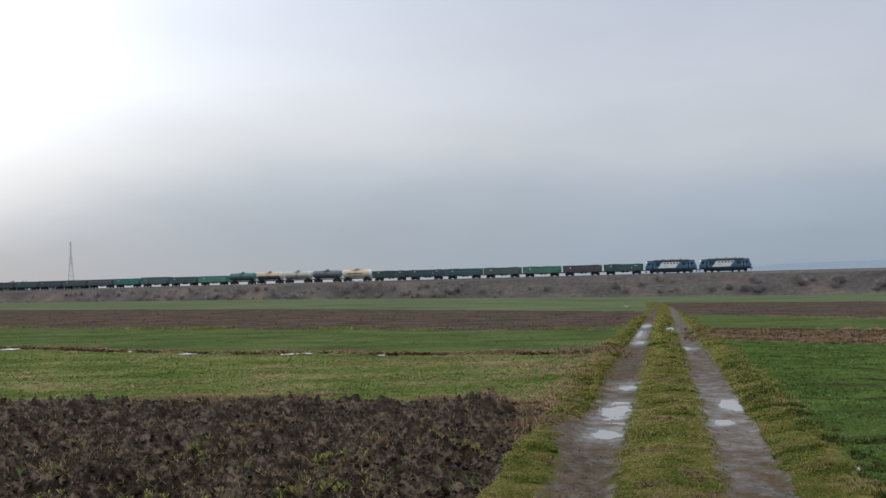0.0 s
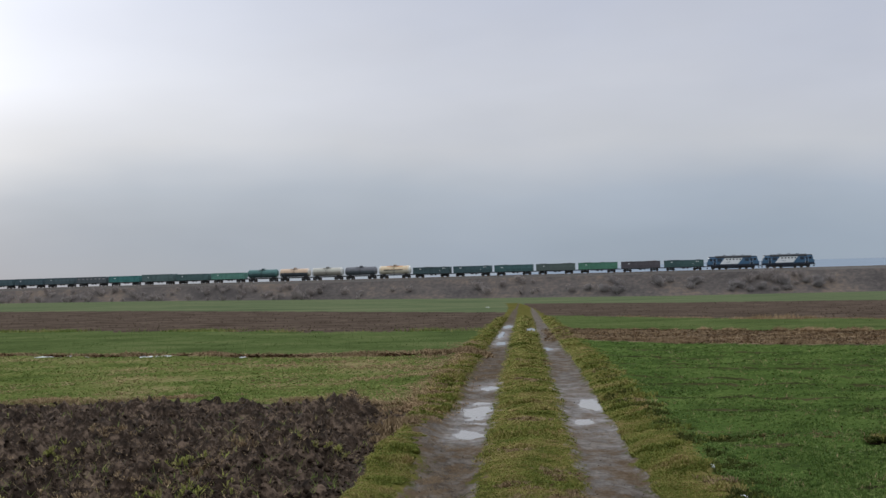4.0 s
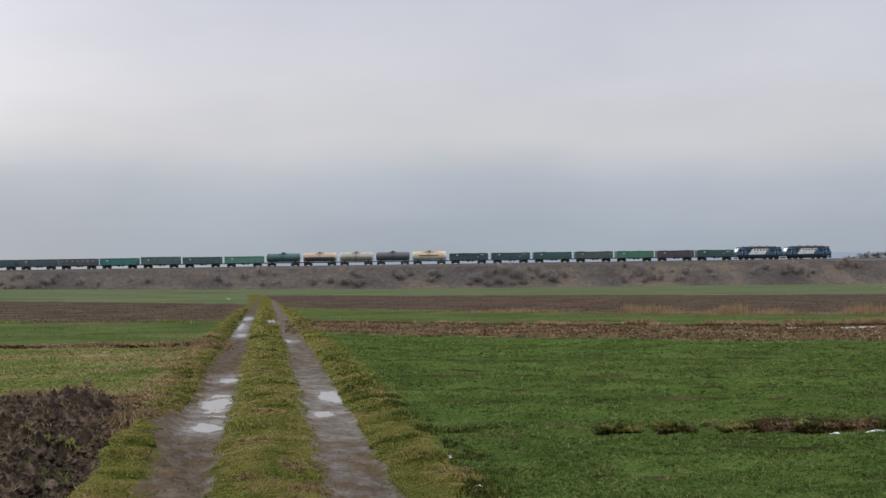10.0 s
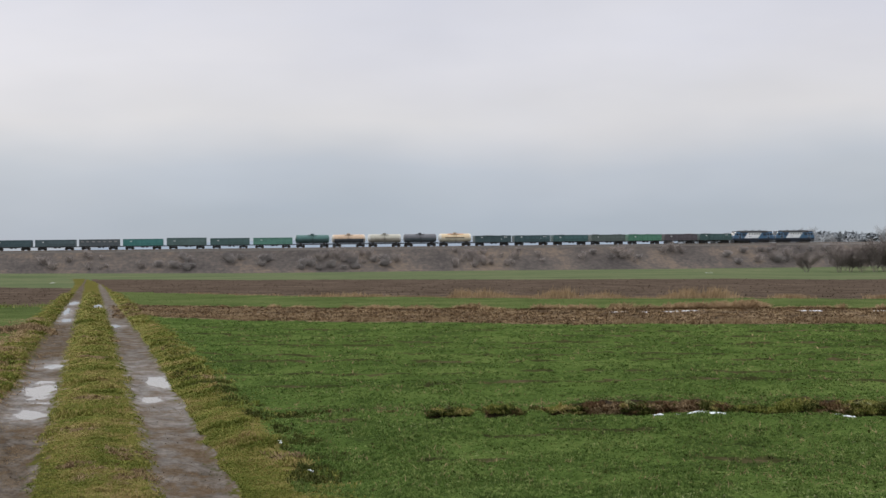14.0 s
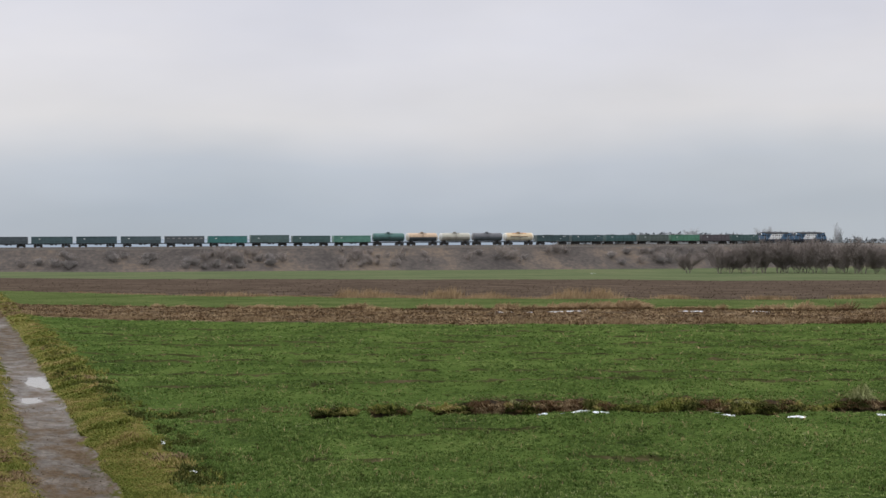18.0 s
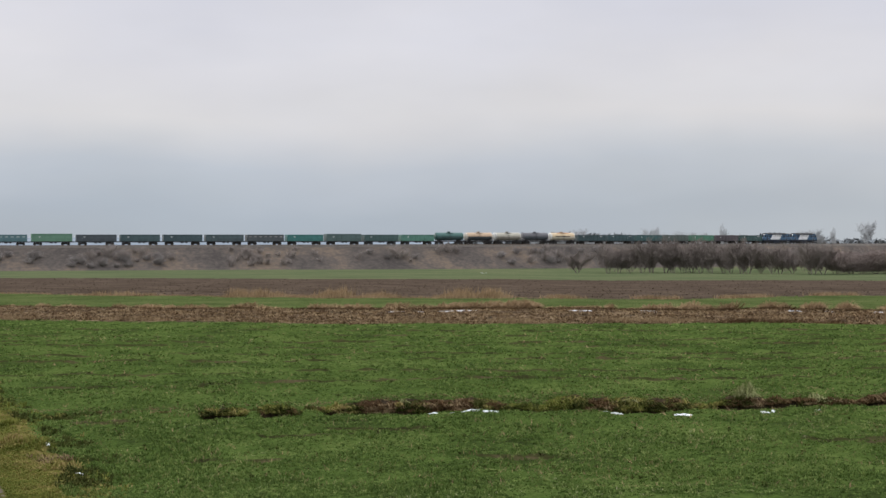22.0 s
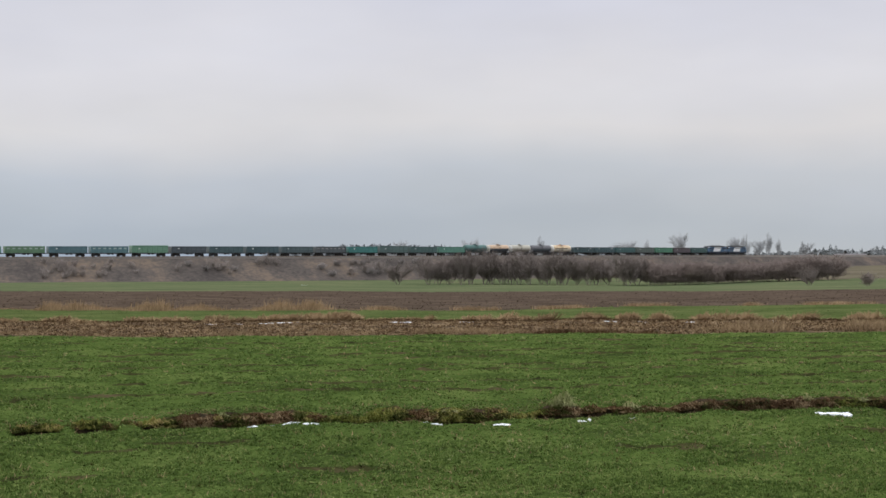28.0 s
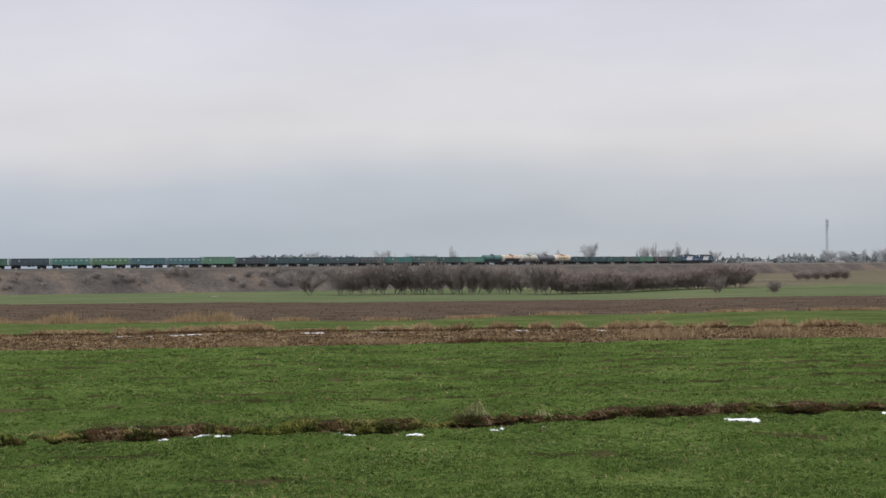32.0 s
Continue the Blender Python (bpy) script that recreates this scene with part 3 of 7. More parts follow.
def sweep(name, s, offsets, mat, label="", category="", parent=None, kind="structure", smooth_it=False, index=None):
    """A strip along the line: offsets gives (sideways, height) arrays for each place."""
    x, y, h = on_line(s)
    V = []
    for o, z in offsets:
        V.append(np.stack([x - np.sin(h) * o, y + np.cos(h) * o, np.broadcast_to(z, x.shape)], -1))
    V = np.stack(V, 1)
    n, m = V.shape[:2]
    i = np.arange(n * m).reshape(n, m)
    F = np.stack([i[:-1, :-1], i[1:, :-1], i[1:, 1:], i[:-1, 1:]], -1).reshape(-1, 4)
    idx = None if index is None else np.tile(np.array(index), n - 1)
    ob = new(name, raw_mesh(name, V.reshape(-1, 3), F, mat, smooth_it, idx))
    if parent is not None:
        ob.parent = parent
        return ob
    return tagged(ob, label, category, kind=kind)


def build_embankment():
    s = np.arange(-1150, 1151, 2.5)
    x, y, h = on_line(s)
    off, ids = [], []
    for o in (-26, -22, -18, -15, -12, -9.5, -7.5, -5.6, -4.2, -3.3, -1.9, 1.9, 3.3, 5, 10, 16, 24):
        a = abs(o)
        if a <= 1.9:
            z = np.full(s.shape, RAIL_Z - 0.22)
        elif a <= 3.3:
            z = np.full(s.shape, RAIL_Z - 0.85)
        else:
            gx, gy = x - np.sin(h) * o, y + np.cos(h) * o
            g = ground_z(gx, gy) - 0.25
            z = RAIL_Z - 1.0 - (a - 4.2) / 1.75 + 0.35 * vnoise(s * 0.06 + o, s * 0 + o * 0.3, 3) * smooth(4, 8, a)
            z = np.maximum(z, g)
        off.append((o, z))
    for o in range(16):
        ids.append(1 if 9 <= o <= 12 else 0)
    sweep("railway_embankment", s, off, [M_BANK, M_BALLAST], "long railway embankment with dry scrub and ballast", "embankment", index=ids)
    track = tagged(new("railway_track"), "broad-gauge railway track on ballast, concrete sleepers", "track", kind="structure")
    for side in (-0.76, 0.76):
        r = sweep("rail", np.arange(-1150, 1151, 4.0), [(side - 0.075, RAIL_Z - 0.2), (side - 0.037, RAIL_Z - 0.05), (side - 0.037, RAIL_Z), (side + 0.037, RAIL_Z), (side + 0.037, RAIL_Z - 0.05), (side + 0.075, RAIL_Z - 0.2)], M_STEEL, parent=track)
    V, F = [], []
    for q in np.arange(-420, 640, 0.65):
        xx, yy, hh = on_line(q)
        c, sn = math.cos(hh), math.sin(hh)
        b = len(V)
        for u in (-0.13, 0.13):
            for w in (-1.35, 1.35):
                for zz in (-0.38, -0.19):
                    V.append((xx + c * u - sn * w, yy + sn * u + c * w, RAIL_Z + zz))
        F += [(b + i, b + j, b + k, b + l) for i, j, k, l in ((1, 5, 7, 3), (0, 1, 3, 2), (4, 6, 7, 5), (0, 4, 5, 1), (2, 3, 7, 6))]
    sl = part("sleepers", raw_mesh("sleepers", V, F, M_SLEEPER), None, track)
    sl["kind"] = "stuff"


build_embankment()

# ---------------------------------------------------------------- train
def paint(name, c, worn=0.75, rough=0.6):
    """Wagon paint with rust and grime; bluish distance haze is mixed into its colour."""
    c = tuple(v * 0.90 + 0.034 + 0.009 * k for k, v in enumerate(c))
    d = tuple(v * worn * 0.75 for v in c)
    return material(name, d, c, 0.5, rough, 0.15, 6.0, third=tuple(min(1, v * 1.18 + 0.01) for v in c), spread=0.22, stretch=(1, 1, 0.35), spec=0.3)


M_UNDER = material("sooty_underframe", (0.022, 0.022, 0.024), (0.048, 0.046, 0.045), 2.0, 0.8, 0.2, spec=0.2)
M_WHEEL = material("brown_wheel_steel", (0.025, 0.021, 0.019), (0.06, 0.05, 0.045), 3.0, 0.6, 0.1, metal=0.3)
M_COAL = material("coal_load", (0.012, 0.012, 0.013), (0.040, 0.038, 0.037), 1.5, 0.8, 0.8, 12.0, bump_dist=0.1)
M_ORE = material("brown_ore_load", (0.05, 0.032, 0.026), (0.10, 0.062, 0.05), 1.5, 0.9, 0.8, 12.0, bump_dist=0.1)
M_MARK = material("white_stencil", (0.55, 0.56, 0.57), (0.75, 0.75, 0.75), 4.0, 0.7, 0.0)
M_BLUE = material("locomotive_blue", (0.028, 0.070, 0.125), (0.042, 0.100, 0.175), 0.6, 0.5, 0.05, 5.0, third=(0.055, 0.122, 0.205), stretch=(1, 1, 0.5), spec=0.4)
M_NAVY = material("locomotive_navy_frame", (0.010, 0.014, 0.022), (0.028, 0.035, 0.05), 1.0, 0.6, 0.1, spec=0.3)
M_ROOF = material("locomotive_roof", (0.018, 0.019, 0.021), (0.048, 0.050, 0.052), 0.8, 0.8, 0.2, spec=0.2)
M_WHITE = material("white_livery", (0.52, 0.54, 0.55), (0.68, 0.69, 0.69), 0.8, 0.5, 0.05)
M_GLASS = material("dark_window_glass", (0.012, 0.014, 0.016), (0.022, 0.024, 0.028), 2.0, 0.14, 0.0, spec=0.6)
M_TEXT = material("navy_lettering", (0.02, 0.04, 0.09), (0.03, 0.06, 0.12), 3.0, 0.6, 0.0)


def lamp_material():
    m = bpy.data.materials.new("lit_lamp")
    m.use_nodes = True
    b = m.node_tree.nodes["Principled BSDF"]
    b.inputs["Base Color"].default_value = (0.9, 0.9, 0.88, 1)
    b.inputs["Emission Color"].default_value = (1.0, 0.97, 0.9, 1)
    b.inputs["Emission Strength"].default_value = 0.6
    return m


M_LAMP = lamp_material()
SHARED = {}


def shared(key, make):
    if key not in SHARED:
        SHARED[key] = make()
    return SHARED[key]


def wheelset_mesh():
    bm = bmesh.new()
    for y in (-0.76, 0.76):
        lathe(bm, [(y - 0.07, 0.44), (y - 0.065, 0.475), (y + 0.065, 0.475), (y + 0.07, 0.44)], 14, "y")
    tube(bm, (0, -0.95, 0), (0, 0.95, 0), 0.08, 0.08, 8)
    return mesh_of(bm, "wheelset", M_WHEEL)


def sideframe_mesh(axles, y):
    bm = bmesh.new()
    a = max(axles)
    for q in axles:
        bx(bm, q - 0.2, q + 0.2, y - 0.12, y + 0.12, 0.33, 0.72, 0.04)
    bx(bm, -a, a, y - 0.08, y + 0.08, 0.62, 0.86, 0.03)
    bx(bm, -0.42, 0.42, y - 0.1, y + 0.1, 0.24, 0.66, 0.05)
    if len(axles) == 3:
        bx(bm, -a - 0.55, a + 0.55, y - 0.06, y + 0.06, 0.40, 1.0, 0.03)
    for g in (-0.16, 0.0, 0.16):
        tube(bm, (g, y, 0.3), (g, y, 0.62), 0.07, 0.07, 6)
    return mesh_of(bm, "sideframe", M_UNDER)


def bogie(parent, x, axles):
    """A bogie with its side frames and wheelsets."""
    key = "b%d" % len(axles)
    bm = bmesh.new()
    bx(bm, -0.3, 0.3, -1.15, 1.15, 0.58, 0.98, 0.05)
    me = shared(key + "bolster", lambda: mesh_of(bm, "bogie", M_UNDER))
    b = part("bogie", me, None, parent, m=pose(x, 0, 0))
    for y in (-1.02, 1.02):
        part("sideframe", shared(key + "s%.1f" % y, lambda: sideframe_mesh(axles, y)), None, b)
    for q in axles:
        part("wheelset", shared("wheelset", wheelset_mesh), None, b, m=pose(q, 0, 0.475))
    return b


def coupler_mesh():
    bm = bmesh.new()
    bx(bm, 0, 0.55, -0.12, 0.12, 0.92, 1.18, 0.04)
    bx(bm, 0.42, 0.72, -0.2, 0.2, 0.9, 1.2, 0.05)
    return mesh_of(bm, "coupler", M_UNDER)


def couplers(parent, half):
    for r in (0, 180):
        part("coupler", shared("coupler", coupler_mesh), None, parent, m=pose(0, 0, 0, 0, 0, r) @ pose(half - 0.7, 0, 0))


def gondola(name, colour, label, height=2.06, load=None, marks=False, pale=False):
    """Four-axle open wagon: steel tub, side posts, drop hatches, two bogies."""
    g = tagged(new(name), label, "freight wagon", "wagons of the goods train")
    body = paint(name + "_paint", colour)
    post = paint(name + "_post_paint", tuple(v * 1.12 for v in colour))
    L, Wd, z0 = 6.35, 1.52, 1.22
    z1 = z0 + height
    bm = bmesh.new()
    for y in (-Wd, Wd - 0.06):
        bx(bm, -L, L, y, y + 0.06, z0, z1)
    for x in (-L, L - 0.06):
        bx(bm, x, x + 0.06, -Wd + 0.06, Wd - 0.06, z0, z1)
    bx(bm, -L + 0.06, L - 0.06, -Wd + 0.06, Wd - 0.06, z0, z0 + 0.08)
    part("tub", bm, body, g)

    def post_mesh():
        b = bmesh.new()
        bx(b, -0.11, 0.11, -0.12, 0.0, 0, height, 0.02)
        return mesh_of(b, "post", post)

    pm = post_mesh()
    for k in range(8):
        x = -L + 0.14 + k * (2 * L - 0.28) / 7
        part("post", pm, None, g, m=pose(x, -Wd - 0.002, z0))
        part("post", pm, None, g, m=pose(x, Wd + 0.002, z0, 0, 0, 180))

    def rim_mesh():
        b = bmesh.new()
        bx(b, -L, L, -0.13, 0.03, -0.05, 0.11, 0.02)
        return mesh_of(b, "top_rim", post)

    rm = rim_mesh()
    part("top_rim", rm, None, g, m=pose(0, -Wd, z1))
    part("top_rim", rm, None, g, m=pose(0, Wd, z1, 0, 0, 180))

    def panel_mesh():
        b = bmesh.new()
        w = (2 * L - 0.28) / 7 - 0.34
        bx(b, -w / 2, w / 2, -0.035, 0.0, 0, height * 0.36, 0.01)
        return mesh_of(b, "hatch", body)

    hm = panel_mesh()
    for k in range(7):
        x = -L + 0.14 + (k + 0.5) * (2 * L - 0.28) / 7
        part("hatch", hm, None, g, m=pose(x, -Wd - 0.003, z0 + 0.16))

    def frame_mesh():
        b = bmesh.new()
        bx(b, -L - 0.1, L + 0.1, -0.35, 0.35, 0.92, 1.2, 0.03)
        for x in (-L + 0.1, L - 0.1):
            bx(b, x - 0.18, x + 0.18, -1.5, 1.5, 0.95, 1.2, 0.03)
        bx(b, -L, L, -1.56, -1.42, 1.02, 1.215, 0.02)
        bx(b, -L, L, 1.42, 1.56, 1.02, 1.215, 0.02)
        return mesh_of(b, "underframe", M_UNDER)

    part("underframe", shared("g_frame", frame_mesh), None, g)

    def brake_mesh():
        b = bmesh.new()
        tube(b, (-0.6, -0.5, 0.78), (0.35, -0.5, 0.78), 0.17, 0.17, 10)
        bx(b, 0.9, 1.5, -0.7, -0.3, 0.62, 0.95, 0.03)
        tube(b, (-2.6, -0.4, 0.82), (2.6, -0.4, 0.82), 0.035, 0.035, 6)
        return mesh_of(b, "brake_gear", M_UNDER)

    part("brake_gear", shared("g_brake", brake_mesh), None, g)
    for x in (-4.33, 4.33):
        bogie(g, x, (-0.925, 0.925))
    couplers(g, 6.96)
    if load is not None:
        rr = random.Random(name + label)
        nx, ny = 30, 7
        ph = rr.random() * 30
        V = []
        for i in range(nx):
            for j in range(ny):
                x, y = -L + 0.08 + i * (2 * L - 0.16) / (nx - 1), -Wd + 0.08 + j * (2 * Wd - 0.16) / (ny - 1)
                e = max(0.0, min(1, (L - abs(x)) / 1.0)) * max(0.0, min(1, (Wd - abs(y)) / 0.8))
                V.append((x, y, z1 - 0.25 + 0.34 * e + e * 0.28 * float(vnoise(x * 0.45 + ph, y * 0.6, 3)) + 0.05 * rr.random()))
        F = [(i * ny + j, (i + 1) * ny + j, (i + 1) * ny + j + 1, i * ny + j + 1) for i in range(nx - 1) for j in range(ny - 1)]
        part("load", raw_mesh("load", V, F, load), None, g, "heaped bulk load")
    if marks:
        for x, w, zz in ((4.35, 0.95, 1.55), (2.9, 0.5, 0.75), (-3.9, 0.6, 1.45), (0.2, 0.4, 0.6)):
            b = bmesh.new()
            bx(b, x - w / 2, x + w / 2, -Wd - 0.012, -Wd - 0.002, z0 + zz, z0 + zz + 0.26)
            part("stencil", b, M_MARK, g, "white painted mark")
    elif pale:
        for k in range(7):
            x = -L + 0.14 + (k + 0.5) * (2 * L - 0.28) / 7
            b = bmesh.new()
            bx(b, x - 0.45, x + 0.45, -Wd - 0.014, -Wd - 0.003, z0 + height * 0.62, z0 + height * 0.80)
            part("stencil", b, pale, g, "faded pale patch")
    else:
        b = bmesh.new()
        bx(b, -4.1, -3.5, -Wd - 0.012, -Wd - 0.002, z0 + 1.3, z0 + 1.5)
        part("stencil", b, M_MARK, g, "small white painted mark")
    return g


def tank_wagon(name, colour, label, ends=None, band=None, top=None, low=None):
    """Four-axle tank wagon: shell, dome, walkway, ladder, cradles, two bogies."""
    g = tagged(new(name), label, "tank wagon", "wagons of the goods train")
    body = paint(name + "_paint", colour, 0.85, 0.5)
    L, r, zc = 5.15, 1.4, 2.78
    endm = paint(name + "_end_paint", ends) if ends else body
    lowm = paint(name + "_low_paint", low) if low else body
    bm = bmesh.new()
    seg = 24
    prof = [(-L, r * 0.97), (-L + 0.35, r), (L - 0.35, r), (L, r * 0.97)]
    rings = []
    for h, q in prof:
        rings.append([bm.verts.new((h, q * math.cos(k * math.tau / seg), zc + q * math.sin(k * math.tau / seg))) for k in range(seg)])
    for a, b in zip(rings, rings[1:]):
        for k in range(seg):
            f = bm.faces.new((a[k], a[(k + 1) % seg], b[(k + 1) % seg], b[k]))
            f.material_index = 1 if math.sin((k + 0.5) * math.tau / seg) < -0.05 else 0
            f.smooth = True
    bmesh.ops.recalc_face_normals(bm, faces=bm.faces)
    part("tank_shell", mesh_of(bm, "tank_shell", [body, lowm]), None, g)
    for sgn in (-1, 1):
        bm = bmesh.new()
        lathe(bm, [(0, r * 0.975), (0.12, r * 0.95), (0.3, r * 0.78), (0.42, r * 0.45), (0.46, 0.05)], seg, "x")
        part("tank_end", bm, endm, g, "pale dished tank end" if ends else "", m=pose(sgn * (L - 0.001), 0, zc, 0, 0, 0 if sgn > 0 else 180), smooth=True)
        bm = bmesh.new()
        lathe(bm, [(-0.06, r + 0.012), (-0.055, r + 0.03), (0.055, r + 0.03), (0.06, r + 0.012)], seg, "x")
        part("hoop", bm, endm, g, m=pose(sgn * (L - 0.25), 0, zc))
    bm = bmesh.new()
    lathe(bm, [(r - 0.12, 0.62), (r + 0.3, 0.6), (r + 0.36, 0.5), (r + 0.42, 0.2)], 16, "z")
    part("dome", bm, paint(name + "_dome_paint", tuple(v * 0.45 for v in colour)), g, m=pose(0, 0, zc))
    bm = bmesh.new()
    for y in (-0.75, 0.75):
        bx(bm, -1.3, 1.3, y - 0.25, y + 0.25, r - 0.14, r - 0.08)
        tube(bm, (-1.3, y * 1.3, r + 0.2), (1.3, y * 1.3, r + 0.2), 0.018, 0.018, 5)
        for x in (-1.3, 0, 1.3):
            tube(bm, (x, y * 1.3, r - 0.3), (x, y * 1.3, r + 0.2), 0.018, 0.018, 5)
    part("walkway", bm, M_UNDER, g, m=pose(0, 0, zc - 0.12))
    bm = bmesh.new()
    for x in (-0.22, 0.22):
        tube(bm, (x, -1.66, 1.15), (x, -1.56, 3.1), 0.03, 0.03, 5)
        tube(bm, (x, -1.56, 3.1), (x, -0.95, zc + r - 0.1), 0.03, 0.03, 5)
    for k in range(7):
        tube(bm, (-0.22, -1.65 + 0.012 * k, 1.3 + 0.28 * k), (0.22, -1.65 + 0.012 * k, 1.3 + 0.28 * k), 0.018, 0.018, 4)
    part("ladder", bm, M_UNDER, g)
    if band is not None:
        bm = bmesh.new()
        bx(bm, -3.6, 3.0, -r - 0.022, -r + 0.2, zc - 0.12, zc + 0.16)
        part("stripe", bm, band, g, "dark painted stripe")
    if top is not None:
        bm = bmesh.new()
        for k in range(-5, 6):
            a, b = math.radians(90 + k * 7), math.radians(90 + (k + 1) * 7)
            vs = [bm.verts.new((x, (r + 0.012) * math.cos(t), zc + (r + 0.012) * math.sin(t))) for x in (-2.7, 2.9) for t in (a, b)]
            bm.faces.new((vs[0], vs[1], vs[3], vs[2]))
        part("top_panel", bm, top, g, "orange painted top")
    bm = bmesh.new()
    bx(bm, -5.65, 5.65, -0.3, 0.3, 0.92, 1.2, 0.03)
    for x in (-5.5, 5.5):
        bx(bm, x - 0.18, x + 0.18, -1.5, 1.5, 0.98, 1.22, 0.03)
    for x in (-3.9, 3.9):
        bx(bm, x - 0.3, x + 0.3, -1.2, 1.2, 1.0, 1.62, 0.05)
    for y in (-1.42, 1.42):
        bx(bm, -5.6, 5.6, y - 0.06, y + 0.06, 1.04, 1.30, 0.02)
    part("underframe", shared("t_frame", lambda: mesh_of(bm, "underframe", M_UNDER)), None, g)
    for x in (-5.6, 5.6):
        bm = bmesh.new()
        for y in (-1.3, 1.3):
            tube(bm, (x, y, 1.2), (x, y, 2.05), 0.025, 0.025, 5)
        tube(bm, (x, -1.3, 2.05), (x, 1.3, 2.05), 0.025, 0.025, 5)
        part("end_rail", bm, M_MARK, g)
    for x in (-3.9, 3.9):
        bogie(g, x, (-0.925, 0.925))
    couplers(g, 6.01)
    return g


def locomotive(label):
    """Six-axle diesel with two cabs: blue sides, white slanted panel, dark roof."""
    g = tagged(new("diesel_locomotive"), label, "locomotive", "pair of locomotives")
    half, w, z0, z1 = 8.25, 1.475, 1.35, 3.72

    def hull():
        bm = bmesh.new()
        # side outline: raked cab fronts
        out = [(-half, z0), (-half - 0.12, z0 + 0.95), (-half + 0.22, z0 + 1.25), (-half + 0.62, z1 + 0.18), (-half + 1.1, z1 + 0.36), (-half + 2.4, z1 + 0.36),
               (-half + 2.7, z1 + 0.2), (half - 2.7, z1 + 0.2), (half - 2.4, z1 + 0.36), (half - 1.1, z1 + 0.36), (half - 0.62, z1 + 0.18), (half - 0.22, z0 + 1.25), (half + 0.12, z0 + 0.95), (half, z0)]
        a = [bm.verts.new((x, -w if z < z1 else -w + (z - z1) * 1.1, z)) for x, z in out]
        b = [bm.verts.new((x, w if z < z1 else w - (z - z1) * 1.1, z)) for x, z in out]
        bm.faces.new(a)
        bm.faces.new(b[::-1])
        n = len(out)
        for k in range(n):
            bm.faces.new((a[k], b[k], b[(k + 1) % n], a[(k + 1) % n]))
        bmesh.ops.recalc_face_normals(bm, faces=bm.faces)
        bmesh.ops.bevel(bm, geom=[e for e in bm.edges if abs(e.verts[0].co.x) > half - 1.3], offset=0.1, segments=2, affect="EDGES")
        return mesh_of(bm, "body", M_BLUE)

    part("body", shared("l_body", hull), None, g)

    def roof():
        bm = bmesh.new()
        prof = [(-1.30, 0.0), (-1.18, 0.34), (-0.85, 0.58), (-0.4, 0.7), (0.4, 0.7), (0.85, 0.58), (1.18, 0.34), (1.30, 0.0)]
        a = [bm.verts.new((-5.6, y * 1.08, z1 - 0.06 + z * 1.08)) for y, z in prof]
        b = [bm.verts.new((5.9, y * 1.08, z1 - 0.06 + z * 1.08)) for y, z in prof]
        bm.faces.new(a)
        bm.faces.new(b[::-1])
        for k in range(len(prof)):
            bm.faces.new((a[k], b[k], b[(k + 1) % 8], a[(k + 1) % 8]))
        bmesh.ops.recalc_face_normals(bm, faces=bm.faces)
        return mesh_of(bm, "roof", M_ROOF)

    part("roof", shared("l_roof", roof), None, g, "sooty dark raised roof")
    for x, rr in ((-2.6, 0.45), (0.4, 0.5), (3.2, 0.45)):
        bm = bmesh.new()
        lathe(bm, [(0, rr), (0.12, rr), (0.14, rr * 0.8)], 14, "z")
        part("roof_fan", bm, M_ROOF, g, m=pose(x, 0, z1 + 0.795))
    for x in (-6.6, 6.6):
        bm = bmesh.new()
        bx(bm, x - 1.15, x + 1.15, -1.22, 1.22, z1 + 0.14, z1 + 0.48, 0.12)
        part("cab_roof", bm, M_ROOF, g)
    for sy in (-1, 1):
        # white slanted panel
        bm = bmesh.new()
        pts = [(-4.2, 1.72), (1.6, 1.72), (3.1, 3.6), (-2.6, 3.6)]
        a = [bm.verts.new((x, sy * (w + 0.03), z)) for x, z in pts]
        b = [bm.verts.new((x, sy * (w - 0.01), z)) for x, z in pts]
        bm.faces.new(a)
        for k in range(4):
            bm.faces.new((a[k], b[k], b[(k + 1) % 4], a[(k + 1) % 4]))
        bmesh.ops.recalc_face_normals(bm, faces=bm.faces)
        part("white_panel", bm, M_WHITE, g, "white slanted livery panel")
        for k in range(5):
            x = -1.9 + k * 1.05
            bm = bmesh.new()
            bx(bm, x - 0.27, x + 0.27, sy * (w + 0.035) - 0.008, sy * (w + 0.035) + 0.008, 3.02, 3.40)
            part("engine_room_window", bm, M_GLASS, g)
        for k, (x, ww) in enumerate(((-1.9, 0.3), (-1.45, 0.3), (-1.0, 0.3))):
            bm = bmesh.new()
            bx(bm, x - ww / 2, x + ww / 2, sy * (w + 0.035) - 0.008, sy * (w + 0.035) + 0.008, 2.26, 2.38)
            part("lettering_bar", bm, M_TEXT, g)
        for x in (-7.0, 7.0):
            bm = bmesh.new()
            bx(bm, x - 0.42, x + 0.42, sy * (w + 0.008) - 0.006, sy * (w + 0.008) + 0.006, 2.75, 3.45)
            part("cab_window", bm, M_GLASS, g)
            bm = bmesh.new()
            bx(bm, x * 0.84 - 0.35, x * 0.84 + 0.35, sy * (w + 0.008) - 0.006, sy * (w + 0.008) + 0.006, 1.5, 3.4)
            part("cab_door", bm, M_NAVY if sy < 0 else M_BLUE, g)
            for q in (-0.45, 0.45):
                bm = bmesh.new()
                tube(bm, (x * 0.84 + q, sy * (w + 0.06), 1.45), (x * 0.84 + q, sy * (w + 0.06), 2.9), 0.02, 0.02, 5)
                part("handrail", bm, M_MARK, g)
        bm = bmesh.new()
        bx(bm, -half, half, sy * (w + 0.01) - 0.02, sy * (w + 0.01) + 0.02, z0 - 0.3, z0 + 0.3)
